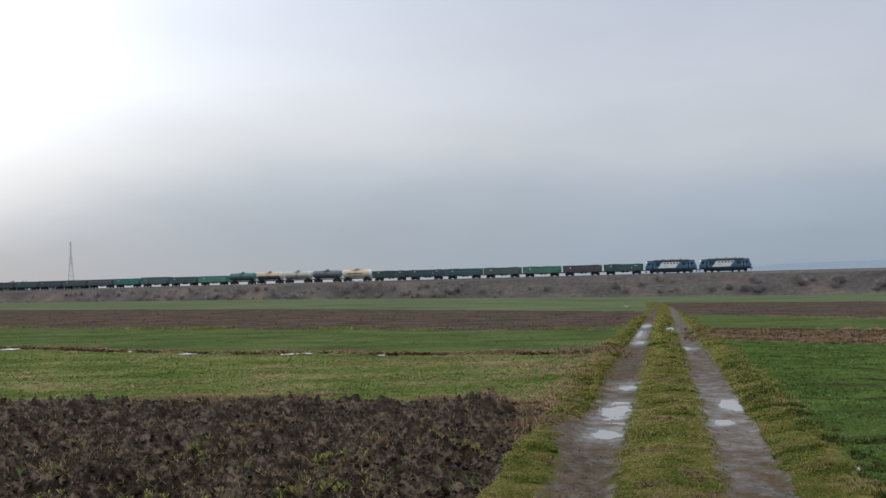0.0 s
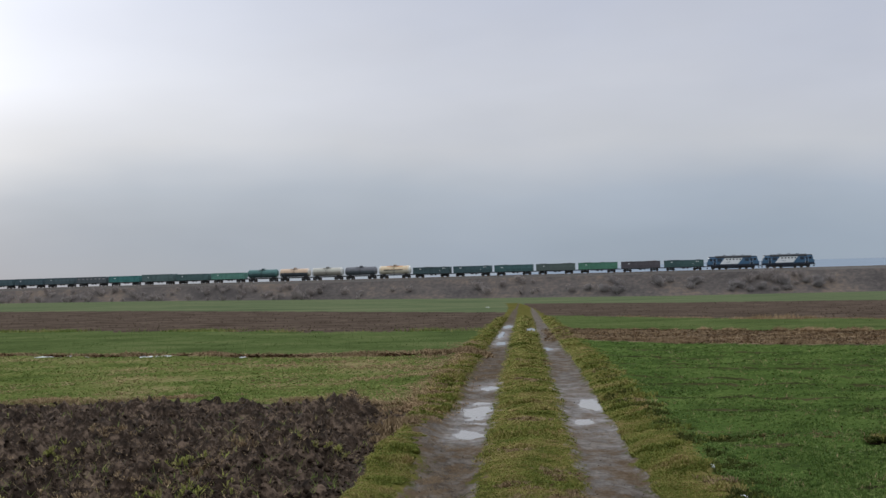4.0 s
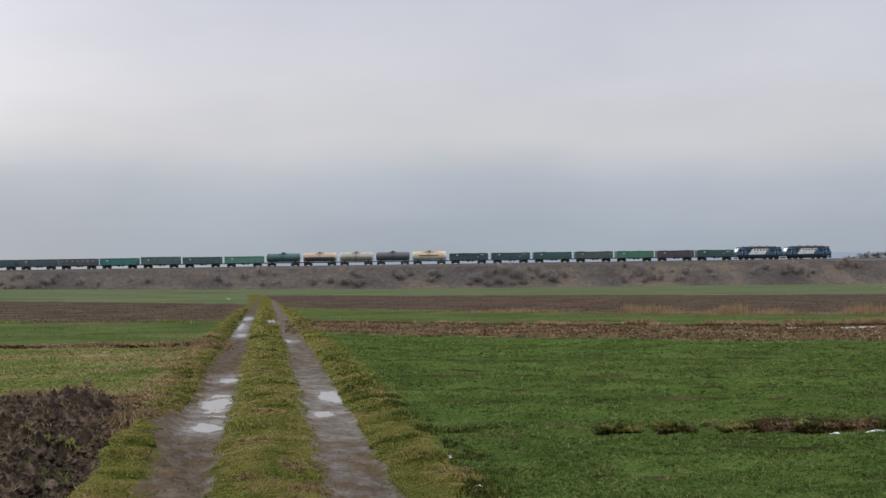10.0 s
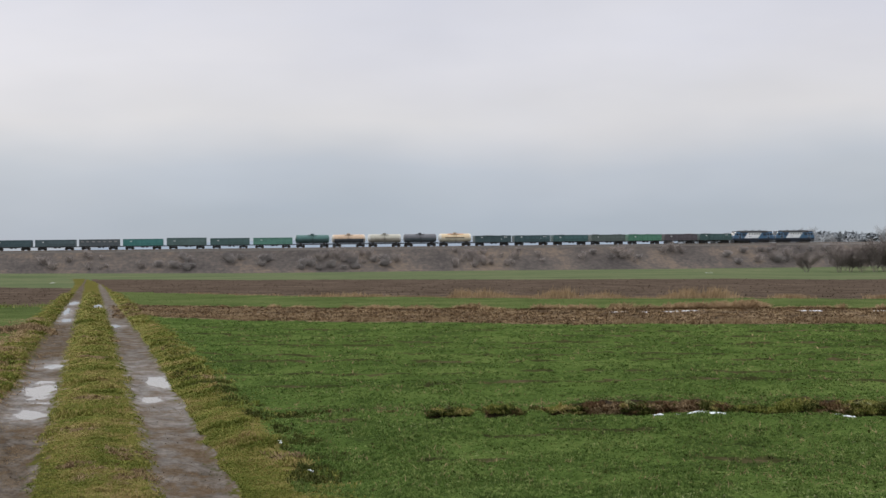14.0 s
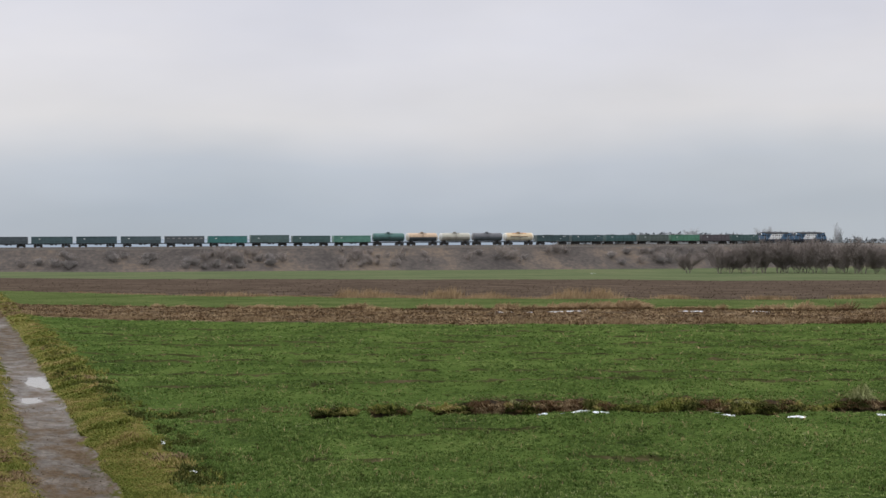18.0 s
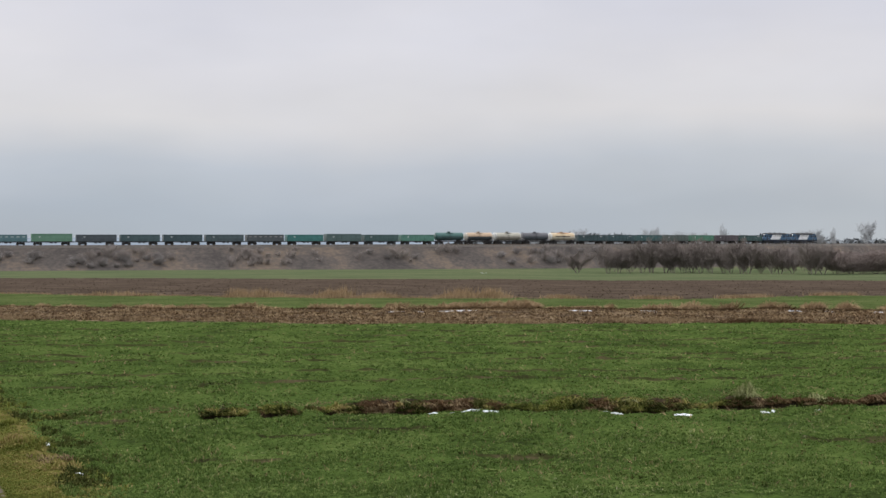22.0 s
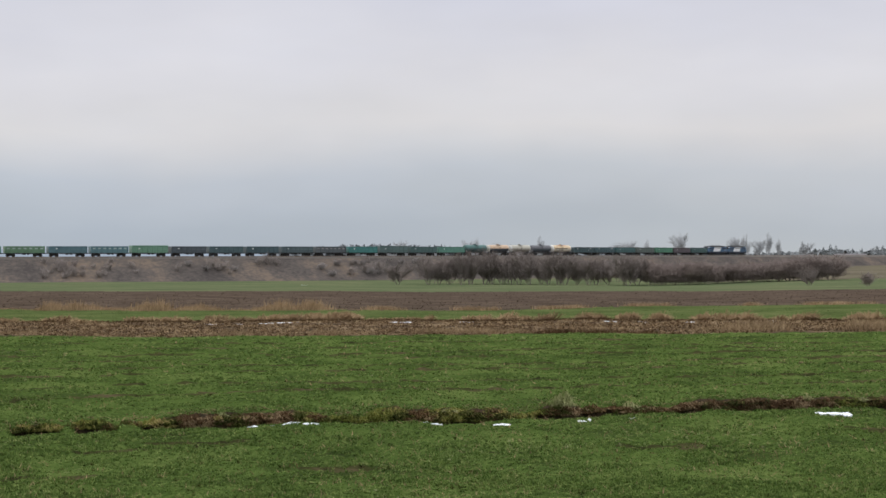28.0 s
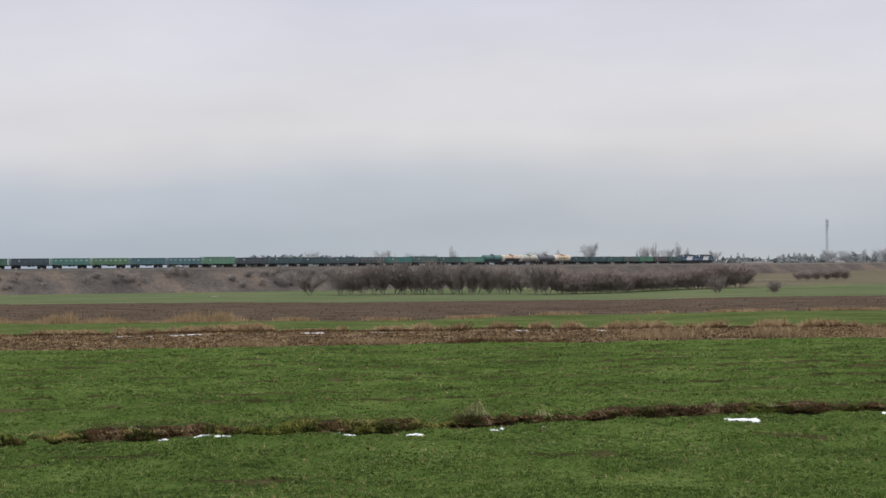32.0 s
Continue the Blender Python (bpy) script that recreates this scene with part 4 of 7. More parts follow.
        part("sill_band", bm, M_NAVY, g)
        for x in (-4.3, 4.4):
            bm = bmesh.new()
            for k in range(6):
                bx(bm, x - 0.65, x + 0.65, sy * (w + 0.02) - 0.02, sy * (w + 0.02) + 0.02, 2.6 + k * 0.15, 2.7 + k * 0.15)
            part("louvre", bm, M_NAVY, g)
    for sx in (-1, 1):
        bm = bmesh.new()
        for y in (-0.62, 0.62):
            v = [bm.verts.new((sx * (half - a + 0.03), y + b, z)) for a, b, z in ((0.24, -0.5, z0 + 1.35), (0.24, 0.5, z0 + 1.35), (0.55, 0.46, z1 + 0.05), (0.55, -0.46, z1 + 0.05))]
            bm.faces.new(v)
        part("windscreen", bm, M_GLASS, g)
        bm = bmesh.new()
        tube(bm, (sx * (half - 0.75), 0, z1 + 0.36), (sx * (half - 0.45), 0, z1 + 0.36), 0.2, 0.2, 12)
        part("top_headlight", bm, M_MARK, g)
        for y in (-1.0, 1.0):
            bm = bmesh.new()
            tube(bm, (sx * (half - 0.02), y, z0 + 0.6), (sx * (half + 0.14), y, z0 + 0.6), 0.13, 0.13, 12)
            part("headlight", bm, M_MARK, g)
        bm = bmesh.new()
        bx(bm, sx * half - 0.1, sx * half + 0.1, -1.35, 1.35, 0.3, 0.75, 0.03)
        part("snow_plough", bm, M_NAVY, g)
        # pale corner of the rear cab
    bm = bmesh.new()
    tube(bm, (-half + 0.35, -w + 0.15, z1 - 0.02), (-half + 0.62, -w - 0.02, z1 - 0.02), 0.13, 0.13, 12)
    part("marker_lamp", bm, M_LAMP, g, "lit white marker lamp")
    bm = bmesh.new()
    bx(bm, -half, half, -w + 0.03, w - 0.03, 0.95, z0, 0.05)
    part("underframe", bm, M_NAVY, g)
    bm = bmesh.new()
    bx(bm, -1.9, 1.9, -1.35, 1.35, 0.28, 0.96, 0.12)
    part("fuel_tank", bm, M_NAVY, g)
    for x in (-4.3, 4.3):
        bogie(g, x, (-2.1, 0.0, 2.1))
    couplers(g, 8.77)
    return g


GREEN, TEAL, DKGREEN, GREY = (0.045, 0.115, 0.075), (0.020, 0.115, 0.098), (0.014, 0.042, 0.036), (0.050, 0.070, 0.062)
PALE = paint("pale_patch_paint", (0.30, 0.36, 0.34))
PALER = paint("pale_rust_patch_paint", (0.22, 0.20, 0.19))


def build_train():
    t = []
    for k in range(2):
        t.append((locomotive("blue diesel locomotive with a white slanted side panel, dark roof"), 17.55))
    G = lambda c, label, **k: t.append((gondola("gondola_wagon", c, label, **k), 13.92))
    T = lambda c, label, **k: t.append((tank_wagon("tank_wagon", c, label, **k), 12.02))
    G((0.018, 0.058, 0.046), "dark green open wagon with white marks, heaped with coal", load=M_COAL, marks=True)
    G((0.055, 0.034, 0.033), "dark brown open wagon with a heaped load", load=M_ORE)
    G((0.045, 0.165, 0.085), "bright green open wagon with a low heaped load", load=M_COAL)
    G((0.060, 0.078, 0.058), "olive grey open wagon with a heaped load", load=M_COAL)
    G((0.018, 0.070, 0.062), "dark teal open wagon heaped with coal", load=M_COAL)
    G((0.014, 0.046, 0.046), "dark green open wagon with white marks on its side", load=M_COAL, marks=True)
    G((0.016, 0.042, 0.040), "dark grey-green open wagon with white marks and uneven load", load=M_COAL, marks=True)
    T((0.66, 0.50, 0.30), "cream tank wagon with a dark stripe and orange top", ends=(0.66, 0.64, 0.58), band=M_UNDER, top=paint("orange_top_paint", (0.55, 0.27, 0.10)), low=(0.62, 0.55, 0.42))
    T((0.095, 0.088, 0.092), "dark grey sooty tank wagon", low=(0.05, 0.055, 0.06))
    T((0.42, 0.39, 0.31), "dirty off-white tank wagon", ends=(0.55, 0.54, 0.50), low=(0.27, 0.24, 0.19))
    T((0.55, 0.38, 0.24), "peach-coloured tank wagon with a black lower half", ends=(0.58, 0.52, 0.44), low=(0.03, 0.03, 0.033))
    T((0.022, 0.090, 0.070), "green tank wagon with a darker belly", low=(0.014, 0.045, 0.038))
    G((0.070, 0.20, 0.14), "light green open wagon, empty")
    G((0.030, 0.072, 0.060), "dark green open wagon, empty")
    G((0.055, 0.095, 0.082), "tall grey-green open wagon, empty", height=2.3)
    G((0.020, 0.145, 0.125), "teal open wagon, empty")
    G((0.055, 0.062, 0.062), "dark grey open wagon with pale rusty patches, empty", pale=PALER)
    G((0.038, 0.060, 0.062), "dark grey-blue open wagon, empty")
    G((0.022, 0.048, 0.052), "very dark green open wagon, empty")
    G((0.030, 0.062, 0.064), "dark teal-grey open wagon, empty")
    G((0.036, 0.044, 0.048), "dark slate open wagon, empty")
    G((0.095, 0.21, 0.125), "tall light green open wagon, empty", height=2.35)
    G((0.060, 0.135, 0.145), "blue-grey open wagon with paler panels, empty", pale=PALE)
    G((0.055, 0.120, 0.135), "faded blue open wagon, empty")
    G((0.080, 0.165, 0.075), "yellow-green open wagon with pale patches, empty", pale=PALE)
    G((0.060, 0.170, 0.135), "light teal open wagon with pale patches, empty", pale=PALE)
    G((0.030, 0.045, 0.055), "dark slate-blue open wagon, empty")
    G((0.050, 0.120, 0.070), "green open wagon, empty")
    G((0.022, 0.052, 0.048), "dark green open wagon at the end of view, empty")
    return t


TRAIN = build_train()
HEAD = [(0.0, 6.2), (13.0, 218.7), (23.0, 379.0), (32.0, 517.0)]


def head_place(t):
    """Metres along the line of the leading coupler at t seconds."""
    out = 0.0
    for i, (a, sa) in enumerate(HEAD):
        w = 1.0
        for j, (b, _) in enumerate(HEAD):
            if j != i:
                w *= (t - b) / (a - b)
        out += w * sa
    return out


def line_pose(s, wheelbase=8.6):
    ax, ay, _ = on_line(s - wheelbase / 2)
    bx_, by_, _ = on_line(s + wheelbase / 2)
    return pose((ax + bx_) / 2, (ay + by_) / 2, RAIL_Z, 0, 0, math.degrees(math.atan2(by_ - ay, bx_ - ax)))


def motions():
    behind = 0.0
    for thing, length in TRAIN:
        walk(thing, [(t, line_pose(head_place(t) - behind - length / 2)) for t in range(0, 33)])
        behind += length


# ---------------------------------------------------------------- grass, weeds, clods
def island_material(name, stops, rough=0.8, spec=0.2, patch=0.6, amount=0.5):
    """Blade colours that vary from blade to blade and in soft patches."""
    m = bpy.data.materials.new(name)
    m.use_nodes = True
    nt = m.node_tree
    b = nt.nodes["Principled BSDF"]
    geo = nt.nodes.new("ShaderNodeNewGeometry")
    tc = nt.nodes.new("ShaderNodeTexCoord")
    n = node(nt, "ShaderNodeTexNoise", Scale=patch, Detail=3.0)
    nt.links.new(tc.outputs["Object"], n.inputs[0])
    f = math_node(nt, "ADD", math_node(nt, "MULTIPLY", geo.outputs["Random Per Island"], 1 - amount), math_node(nt, "MULTIPLY", math_node(nt, "MULTIPLY", math_node(nt, "SUBTRACT", n.outputs[0], 0.28), 2.2, True), amount))
    nt.links.new(ramp(nt, f, stops), b.inputs["Base Color"])
    b.inputs["Roughness"].default_value = rough
    b.inputs["Specular IOR Level"].default_value = spec
    return m


M_WBL = island_material("wheat_blade_mix", [(0.0, (0.034, 0.054, 0.016)), (0.25, (0.062, 0.102, 0.025)), (0.5, (0.090, 0.143, 0.034)), (0.75, (0.134, 0.190, 0.050)), (0.93, (0.22, 0.26, 0.09)), (1.0, (0.48, 0.44, 0.31))], 0.9, 0.03, 0.5, 0.15)
M_MBL = island_material("meadow_blade_mix", [(0.0, (0.068, 0.092, 0.027)), (0.3, (0.115, 0.160, 0.040)), (0.52, (0.175, 0.200, 0.060)), (0.70, (0.28, 0.225, 0.11)), (1.0, (0.44, 0.32, 0.18))], 0.9, 0.03, 0.40, 0.72)
M_VBL = island_material("verge_blade_mix", [(0.0, (0.060, 0.070, 0.017)), (0.25, (0.104, 0.126, 0.027)), (0.48, (0.172, 0.180, 0.043)), (0.65, (0.235, 0.202, 0.070)), (0.82, (0.30, 0.222, 0.10)), (1.0, (0.43, 0.33, 0.17))], 0.9, 0.03, 1.3, 0.6)
M_DBL = island_material("dry_blade_mix", [(0.0, (0.080, 0.056, 0.033)), (0.4, (0.190, 0.134, 0.077)), (0.8, (0.31, 0.228, 0.133)), (1.0, (0.43, 0.33, 0.20))], 0.9, 0.03)
M_RBL = island_material("reed_blade_mix", [(0.0, (0.13, 0.088, 0.050)), (0.4, (0.27, 0.188, 0.108)), (1.0, (0.44, 0.325, 0.195))], 0.9, 0.03)
M_FBL = island_material("strip_blade_mix", [(0.0, (0.058, 0.078, 0.024)), (0.5, (0.092, 0.130, 0.038)), (1.0, (0.130, 0.165, 0.058))], 0.9, 0.03)
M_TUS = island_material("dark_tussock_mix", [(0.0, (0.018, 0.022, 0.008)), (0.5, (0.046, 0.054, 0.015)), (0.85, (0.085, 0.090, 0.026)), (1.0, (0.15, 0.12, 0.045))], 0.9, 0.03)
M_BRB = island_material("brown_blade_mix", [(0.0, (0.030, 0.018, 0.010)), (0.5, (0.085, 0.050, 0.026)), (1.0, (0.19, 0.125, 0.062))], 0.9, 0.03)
M_SEDGE = island_material("sedge_blade_mix", [(0.0, (0.05, 0.06, 0.02)), (0.35, (0.16, 0.18, 0.065)), (0.75, (0.34, 0.34, 0.17)), (1.0, (0.52, 0.47, 0.29))], 0.8, 0.1)
M_GBL = island_material("weed_blade_mix", [(0.0, (0.09, 0.10, 0.022)), (0.5, (0.22, 0.23, 0.06)), (1.0, (0.38, 0.34, 0.14))], 0.9, 0.03)

M_FARCLOD = island_material("far_clod_mix", [(0.0, (0.040, 0.029, 0.020)), (0.5, (0.076, 0.056, 0.040)), (1.0, (0.13, 0.098, 0.072))], 0.9, 0.0)

M_CRUMB = island_material("crumb_mix", [(0.0, (0.045, 0.034, 0.024)), (0.5, (0.085, 0.066, 0.049)), (1.0, (0.17, 0.135, 0.10))], 0.8, 0.05)


def blades(name, x, y, height, per, spread, mat, label, category="grass", wide=1.0, lean=0.35, wind=(0.0, 0.0), lift=0.0, deep=0.02):
    """Tufts at x, y as thin upright triangles, joined."""
    x, y = np.repeat(x, per), np.repeat(y, per)
    h = np.repeat(np.broadcast_to(height, (len(x) // per,)), per) * RNG.uniform(0.55, 1.15, len(x))
    x = x + RNG.normal(0, 1, len(x)) * np.repeat(np.broadcast_to(spread, (len(x) // per,)), per)
    y = y + RNG.normal(0, 1, len(x)) * np.repeat(np.broadcast_to(spread, (len(y) // per,)), per)
    d = np.hypot(x, y)
    z = land_z(x, y) - deep + lift
    w = np.maximum(0.0035, d * 0.00030) * wide * RNG.uniform(0.6, 1.5, len(x))
    a = RNG.uniform(0, math.tau, len(x))
    # blades turn their broad side roughly along the field
    ux, uy = np.cos(a * 0.5 - 0.8), np.sin(a * 0.5 - 0.8) * 0.6
    tx = x + h * (lean * RNG.normal(0, 1, len(x)) + wind[0])
    ty = y + h * (lean * RNG.normal(0, 1, len(x)) + wind[1])
    V = np.stack([np.stack([x - ux * w, y - uy * w, z], -1), np.stack([x + ux * w, y + uy * w, z], -1), np.stack([tx, ty, z + h + deep], -1)], 1)
    F = np.arange(len(x) * 3).reshape(-1, 3)
    return tagged(new(name, raw_mesh(name, V.reshape(-1, 3), F, mat)), label, category, kind="stuff")


def tufts(name, x, y, height, radius, mat, label, category="grass", per=7, wide=0.4, drift=0.0):
    """Small rosettes: leaves that spread from one root, so each tuft has one tone."""
    n = len(x)
    h = np.broadcast_to(height, (n,)) * RNG.uniform(0.6, 1.3, n)
    r = np.broadcast_to(radius, (n,)) * RNG.uniform(0.6, 1.4, n)
    z = land_z(x, y)
    a = RNG.uniform(0, math.tau, (n, 1)) + np.arange(per)[None] * (math.tau / per) + RNG.normal(0, 0.4, (n, per))
    out = RNG.uniform(0.35, 1.15, (n, per)) * r[:, None]
    up = RNG.uniform(0.35, 1.1, (n, per)) * h[:, None] * (1.25 - 0.5 * out / r[:, None])
    tx, ty = x[:, None] + out * np.cos(a) + drift * h[:, None], y[:, None] + out * np.sin(a)
    tz = z[:, None] + up
    w = wide * r[:, None] * RNG.uniform(0.5, 1.2, (n, per)) * 0.5
    ux, uy = -np.sin(a) * w, np.cos(a) * w
    V = np.empty((n, 1 + 2 * per, 3))
    V[:, 0] = np.stack([x, y, z - 0.015], -1)
    V[:, 1::2] = np.stack([tx - ux, ty - uy, tz], -1)
    V[:, 2::2] = np.stack([tx + ux, ty + uy, tz - 0.25 * w], -1)
    k = np.arange(per)
    F = np.stack([np.zeros(per, int), 1 + 2 * k, 2 + 2 * k], -1)[None] + (np.arange(n) * (1 + 2 * per))[:, None, None]
    return tagged(new(name, raw_mesh(name, V.reshape(-1, 3), F.reshape(-1, 3), mat)), label, category, kind="stuff")


def tussocks(name, x, y, height, radius, per, mat, label, category="grass", droop=0.6, wind=(0.0, 0.0), wide=1.0, base=None, squash=1.0):
    """Clumps of arching blades: each rises from the clump's heart, bends over and hangs."""
    n = len(x)
    H = np.broadcast_to(height, (n,)) * RNG.uniform(0.7, 1.25, n)
    R = np.broadcast_to(radius, (n,)) * RNG.uniform(0.7, 1.3, n)
    cz = land_z(x, y) if base is None else base
    a = RNG.uniform(0, math.tau, (n, per))
    out = RNG.random((n, per)) ** 0.6
    bx0, by0 = x[:, None] + R[:, None] * 0.45 * out * np.cos(a), y[:, None] + R[:, None] * 0.45 * squash * out * np.sin(a)
    h = H[:, None] * RNG.uniform(0.55, 1.1, (n, per)) * (1.1 - 0.45 * out)
    rch = R[:, None] * (0.4 + out) * RNG.uniform(0.5, 1.3, (n, per))
    dx, dy = np.cos(a) * rch + wind[0] * h, (np.sin(a) * rch) * squash + wind[1] * h
    w = np.maximum(0.003, np.hypot(x, y) * 0.00026)[:, None] * wide * RNG.uniform(0.6, 1.5, (n, per))
    z0 = cz[:, None] - 0.02 + 0 * h
    V = np.empty((n, per, 5, 3))
    V[:, :, 0] = np.stack([bx0 - w, by0, z0], -1)
    V[:, :, 1] = np.stack([bx0 + w, by0, z0], -1)
    mx, my, mz = bx0 + 0.5 * dx, by0 + 0.5 * dy, z0 + h
    V[:, :, 2] = np.stack([mx + w * 0.8, my, mz], -1)
    V[:, :, 3] = np.stack([mx - w * 0.8, my, mz], -1)
    V[:, :, 4] = np.stack([bx0 + dx, by0 + dy, z0 + h * (1.25 - droop * RNG.uniform(0.4, 1.3, (n, per)))], -1)
    o = (np.arange(n * per) * 5)[:, None, None]
    F = np.array([(0, 1, 2), (0, 2, 3), (3, 2, 4)])[None] + o
    return tagged(new(name, raw_mesh(name, V.reshape(-1, 3), F.reshape(-1, 3), mat)), label, category, kind="stuff")


def ditch_bank():
    """The broken, nearly upright far bank: crumbling earth with hanging tussocks."""
    az = np.arange(14.5, 58.6, 0.045)
    s = bank_strength(az)
    rows = []
    for f, out in ((-0.35, -0.10), (0.0, -0.05), (0.3, -0.02), (0.55, 0.0), (0.8, 0.0), (1.0, 0.05), (1.02, 0.16)):
        u = 0.04 + out + (0.035 * vnoise(az * 6, az * 0 + 4 + f, 3) + 0.05 * vnoise(az * 1.6, az * 0 + 2, 2)) * (0.4 + s)
        x, y = polar(az, ditch_line(az) + u)
        xg, yg = polar(az, ditch_line(az) + 0.3)
        top = land_z(xg, yg) - 0.012 + 0.022 * s * vnoise(az * 3.1, az * 0 + 7, 3)
        rows.append(np.stack([x, y, top - (1 - min(f, 1)) * (0.03 + 0.15 * s) - (0.03 if f > 1 else 0) - 0.09 * (1 - smooth(0.2, 0.65, s))], -1))
    V = np.stack(rows, 1)
    n, m = V.shape[:2]
    i = np.arange(n * m).reshape(n, m)
    F = np.stack([i[:-1, :-1], i[1:, :-1], i[1:, 1:], i[:-1, 1:]], -1).reshape(-1, 4)
    tagged(new("ditch_bank", raw_mesh("ditch_bank", V.reshape(-1, 3), F, M_EARTH, False)), "low crumbling earth bank of the field ditch", "bank", kind="structure")
    # tussocks over its edge and down its face, each stretch with its own colour
    for where, k in (("edge", 2200), ("face", 2600)):
        az = RNG.uniform(14.5, 58.5, k)
        s = bank_strength(az)
        az, s = keep(RNG.random(k) < (0.10 + 0.9 * s if where == "edge" else s * 0.9), az, s)
        tone = vnoise(az * 0.7 + 5, az * 0 + 1, 3) + RNG.normal(0, 0.2, len(az)) + np.interp(az, [24, 28, 31, 34, 39, 45, 48, 58], [-0.1, 0.15, 0.1, -0.1, -0.1, 0.15, 0.45, 0.45])
        xg, yg = polar(az, ditch_line(az) + 0.3)
        if where == "edge":
            x, y = polar(az, ditch_line(az) + 0.06 + np.abs(RNG.normal(0, 0.07, len(az))))
            low = land_z(xg, yg) - 0.03
            h = (0.010 + 0.034 * s * s) * RNG.uniform(0.5, 1.4, len(az))
        else:
            x, y = polar(az, ditch_line(az) + 0.0 + RNG.normal(0, 0.03, len(az)))
            low = land_z(xg, yg) - (0.05 + 0.12 * RNG.random(len(az))) * s
            h = 0.05 * RNG.uniform(0.6, 1.3, len(az))
        for name, lo, hi, mt, lab in (("ditch_%s_green" % where, -9, -0.10, M_VBL, "green tussocks bent over the ditch bank"), ("ditch_%s_dark" % where, -0.10, 0.24, M_TUS, "dark coarse tussocks hanging over the ditch bank"),
                                      ("ditch_%s_brown" % where, 0.24, 0.62, M_BRB, "reddish brown dead tussocks hanging over the ditch bank"), ("ditch_%s_straw" % where, 0.62, 9, M_DBL, "straw-coloured dead tussocks on the ditch bank")):
            q = (tone >= lo) & (tone < hi)
            if q.any():
                tussocks(name, x[q], y[q], h[q], 0.06, 18, mt, lab, droop=1.1, wind=(0.15, -0.35), wide=1.1, base=low[q])
    # green fringe of the wheat behind the lip, with some straw in it
    k = 2600
    az = RNG.uniform(14.5, 58.5, k)
    x, y = polar(az, ditch_line(az) + 0.2 + np.abs(RNG.normal(0, 0.16, k)))
    half = RNG.random(k) < 0.22
    tussocks("ditch_lip_grass", x[~half], y[~half], 0.028, 0.05, 8, M_WBL, "green grass on the lip of the ditch", droop=0.5)
    tussocks("ditch_lip_straw", x[half], y[half], 0.035, 0.05, 6, M_DBL, "dead stalks on the lip of the ditch", droop=0.6)
    # pale drooping sedges and their dark hearts
    for a0, hh in ((40.95, 0.15), (41.15, 0.19), (41.35, 0.14), (43.7, 0.12), (43.95, 0.10), (19.9, 0.07), (24.9, 0.06), (28.3, 0.06), (36.9, 0.05), (50.2, 0.10), (52.2, 0.08)):
        px, py = polar(np.array([a0]), ditch_line(np.array([a0])) + 0.05)
        bz = land_z(*polar(np.array([a0]), ditch_line(np.array([a0])) + 0.3)) - 0.04
        tussocks("drooping_sedge", px, py, hh, 0.085, 60, M_SEDGE, "pale drooping sedge tuft by the ditch", "grass tuft", droop=0.9, wind=(0.25, -0.15), wide=1.1, base=bz)


def scatter(n, a0, a1, d0, d1):
    """Places spread evenly by bearing and by depth below the horizon."""
    az = RNG.uniform(a0, a1, n)
    d = 1 / RNG.uniform(1 / d1, 1 / d0, n)
    x, y = polar(az, d)
    return x, y, az, d


def keep(mask, *arrays):
    return [a[mask] for a in arrays]


def sown_fields():
    x, y, az, d = scatter(235000, 7.5, 58.5, 10.2, 49)
    lat, lon = road_lateral(x, y)
    u = d - edge(RIGHT[0], az)
    ok = (lat > 1.6 + 0.25 * vnoise(lon * 0.8, lon * 0 + 6, 2)) & (d < edge(RIGHT[1], az) - 0.1) & (RNG.random(len(x)) > 0.9 * ditch_shade(x, y))
    ok &= RNG.random(len(x)) > 0.8 * wheat_gap(x, y)
    clump = smooth(-0.5, 0.5, vnoise(x * 2.3, y * 2.3, 3))
    ok &= RNG.random(len(x)) < 0.55 + 0.45 * clump
    x, y, d, clump = keep(ok, x, y, d, clump)
    tufts("winter_wheat_blades", x, y, (0.008 + 0.020 * clump) * np.interp(d, [11, 25, 45], [0.9, 1.0, 1.2]), np.interp(d, [11, 16, 25, 45], [0.021, 0.025, 0.038, 0.068]), M_WBL, "short green winter wheat with thin bare patches", "crop", per=6, wide=0.32)
    # left of the road: rough meadow
    x, y, az, d = scatter(30000, -18, 8.5, 20, 58)
    lat, lon = road_lateral(x, y)
    ok = (lat < -1.7) & (plough_mask(x, y) < 0.3) & (d < edge(LEFT[1], az) + 1)
    x, y, d = keep(ok, x, y, d)
    tufts("meadow_grass_blades", x, y, (0.009 + 0.018 * smooth(-0.4, 0.5, vnoise(x * 1.5, y * 1.5, 3))) * np.interp(d, [20, 50], [1.0, 1.6]), np.interp(d, [20, 30, 58], [0.042, 0.06, 0.11]), M_MBL, "rough meadow grass, green with straw-coloured patches", "grass", wide=0.3)
    # thin green of the next field on both sides
    x, y, az, d = scatter(14000, -18, 58, 44, 100)
    lat, lon = road_lateral(x, y)
    ok = np.where(lat > 0, (d > edge(RIGHT[2], az)) & (d < edge(RIGHT[3], az)), (d > edge(LEFT[1], az)) & (d < edge(LEFT[2], az))) & (np.abs(lat) > 2.2)
    x, y, d = keep(ok, x, y, d)
    blades("far_wheat_blades", x, y, 0.028, 4, 0.25, M_FBL, "short green crop of the farther strip", "crop", lean=0.9)


FURROW = (1.72, 1.74, 1.66, 1.46, 1.4)


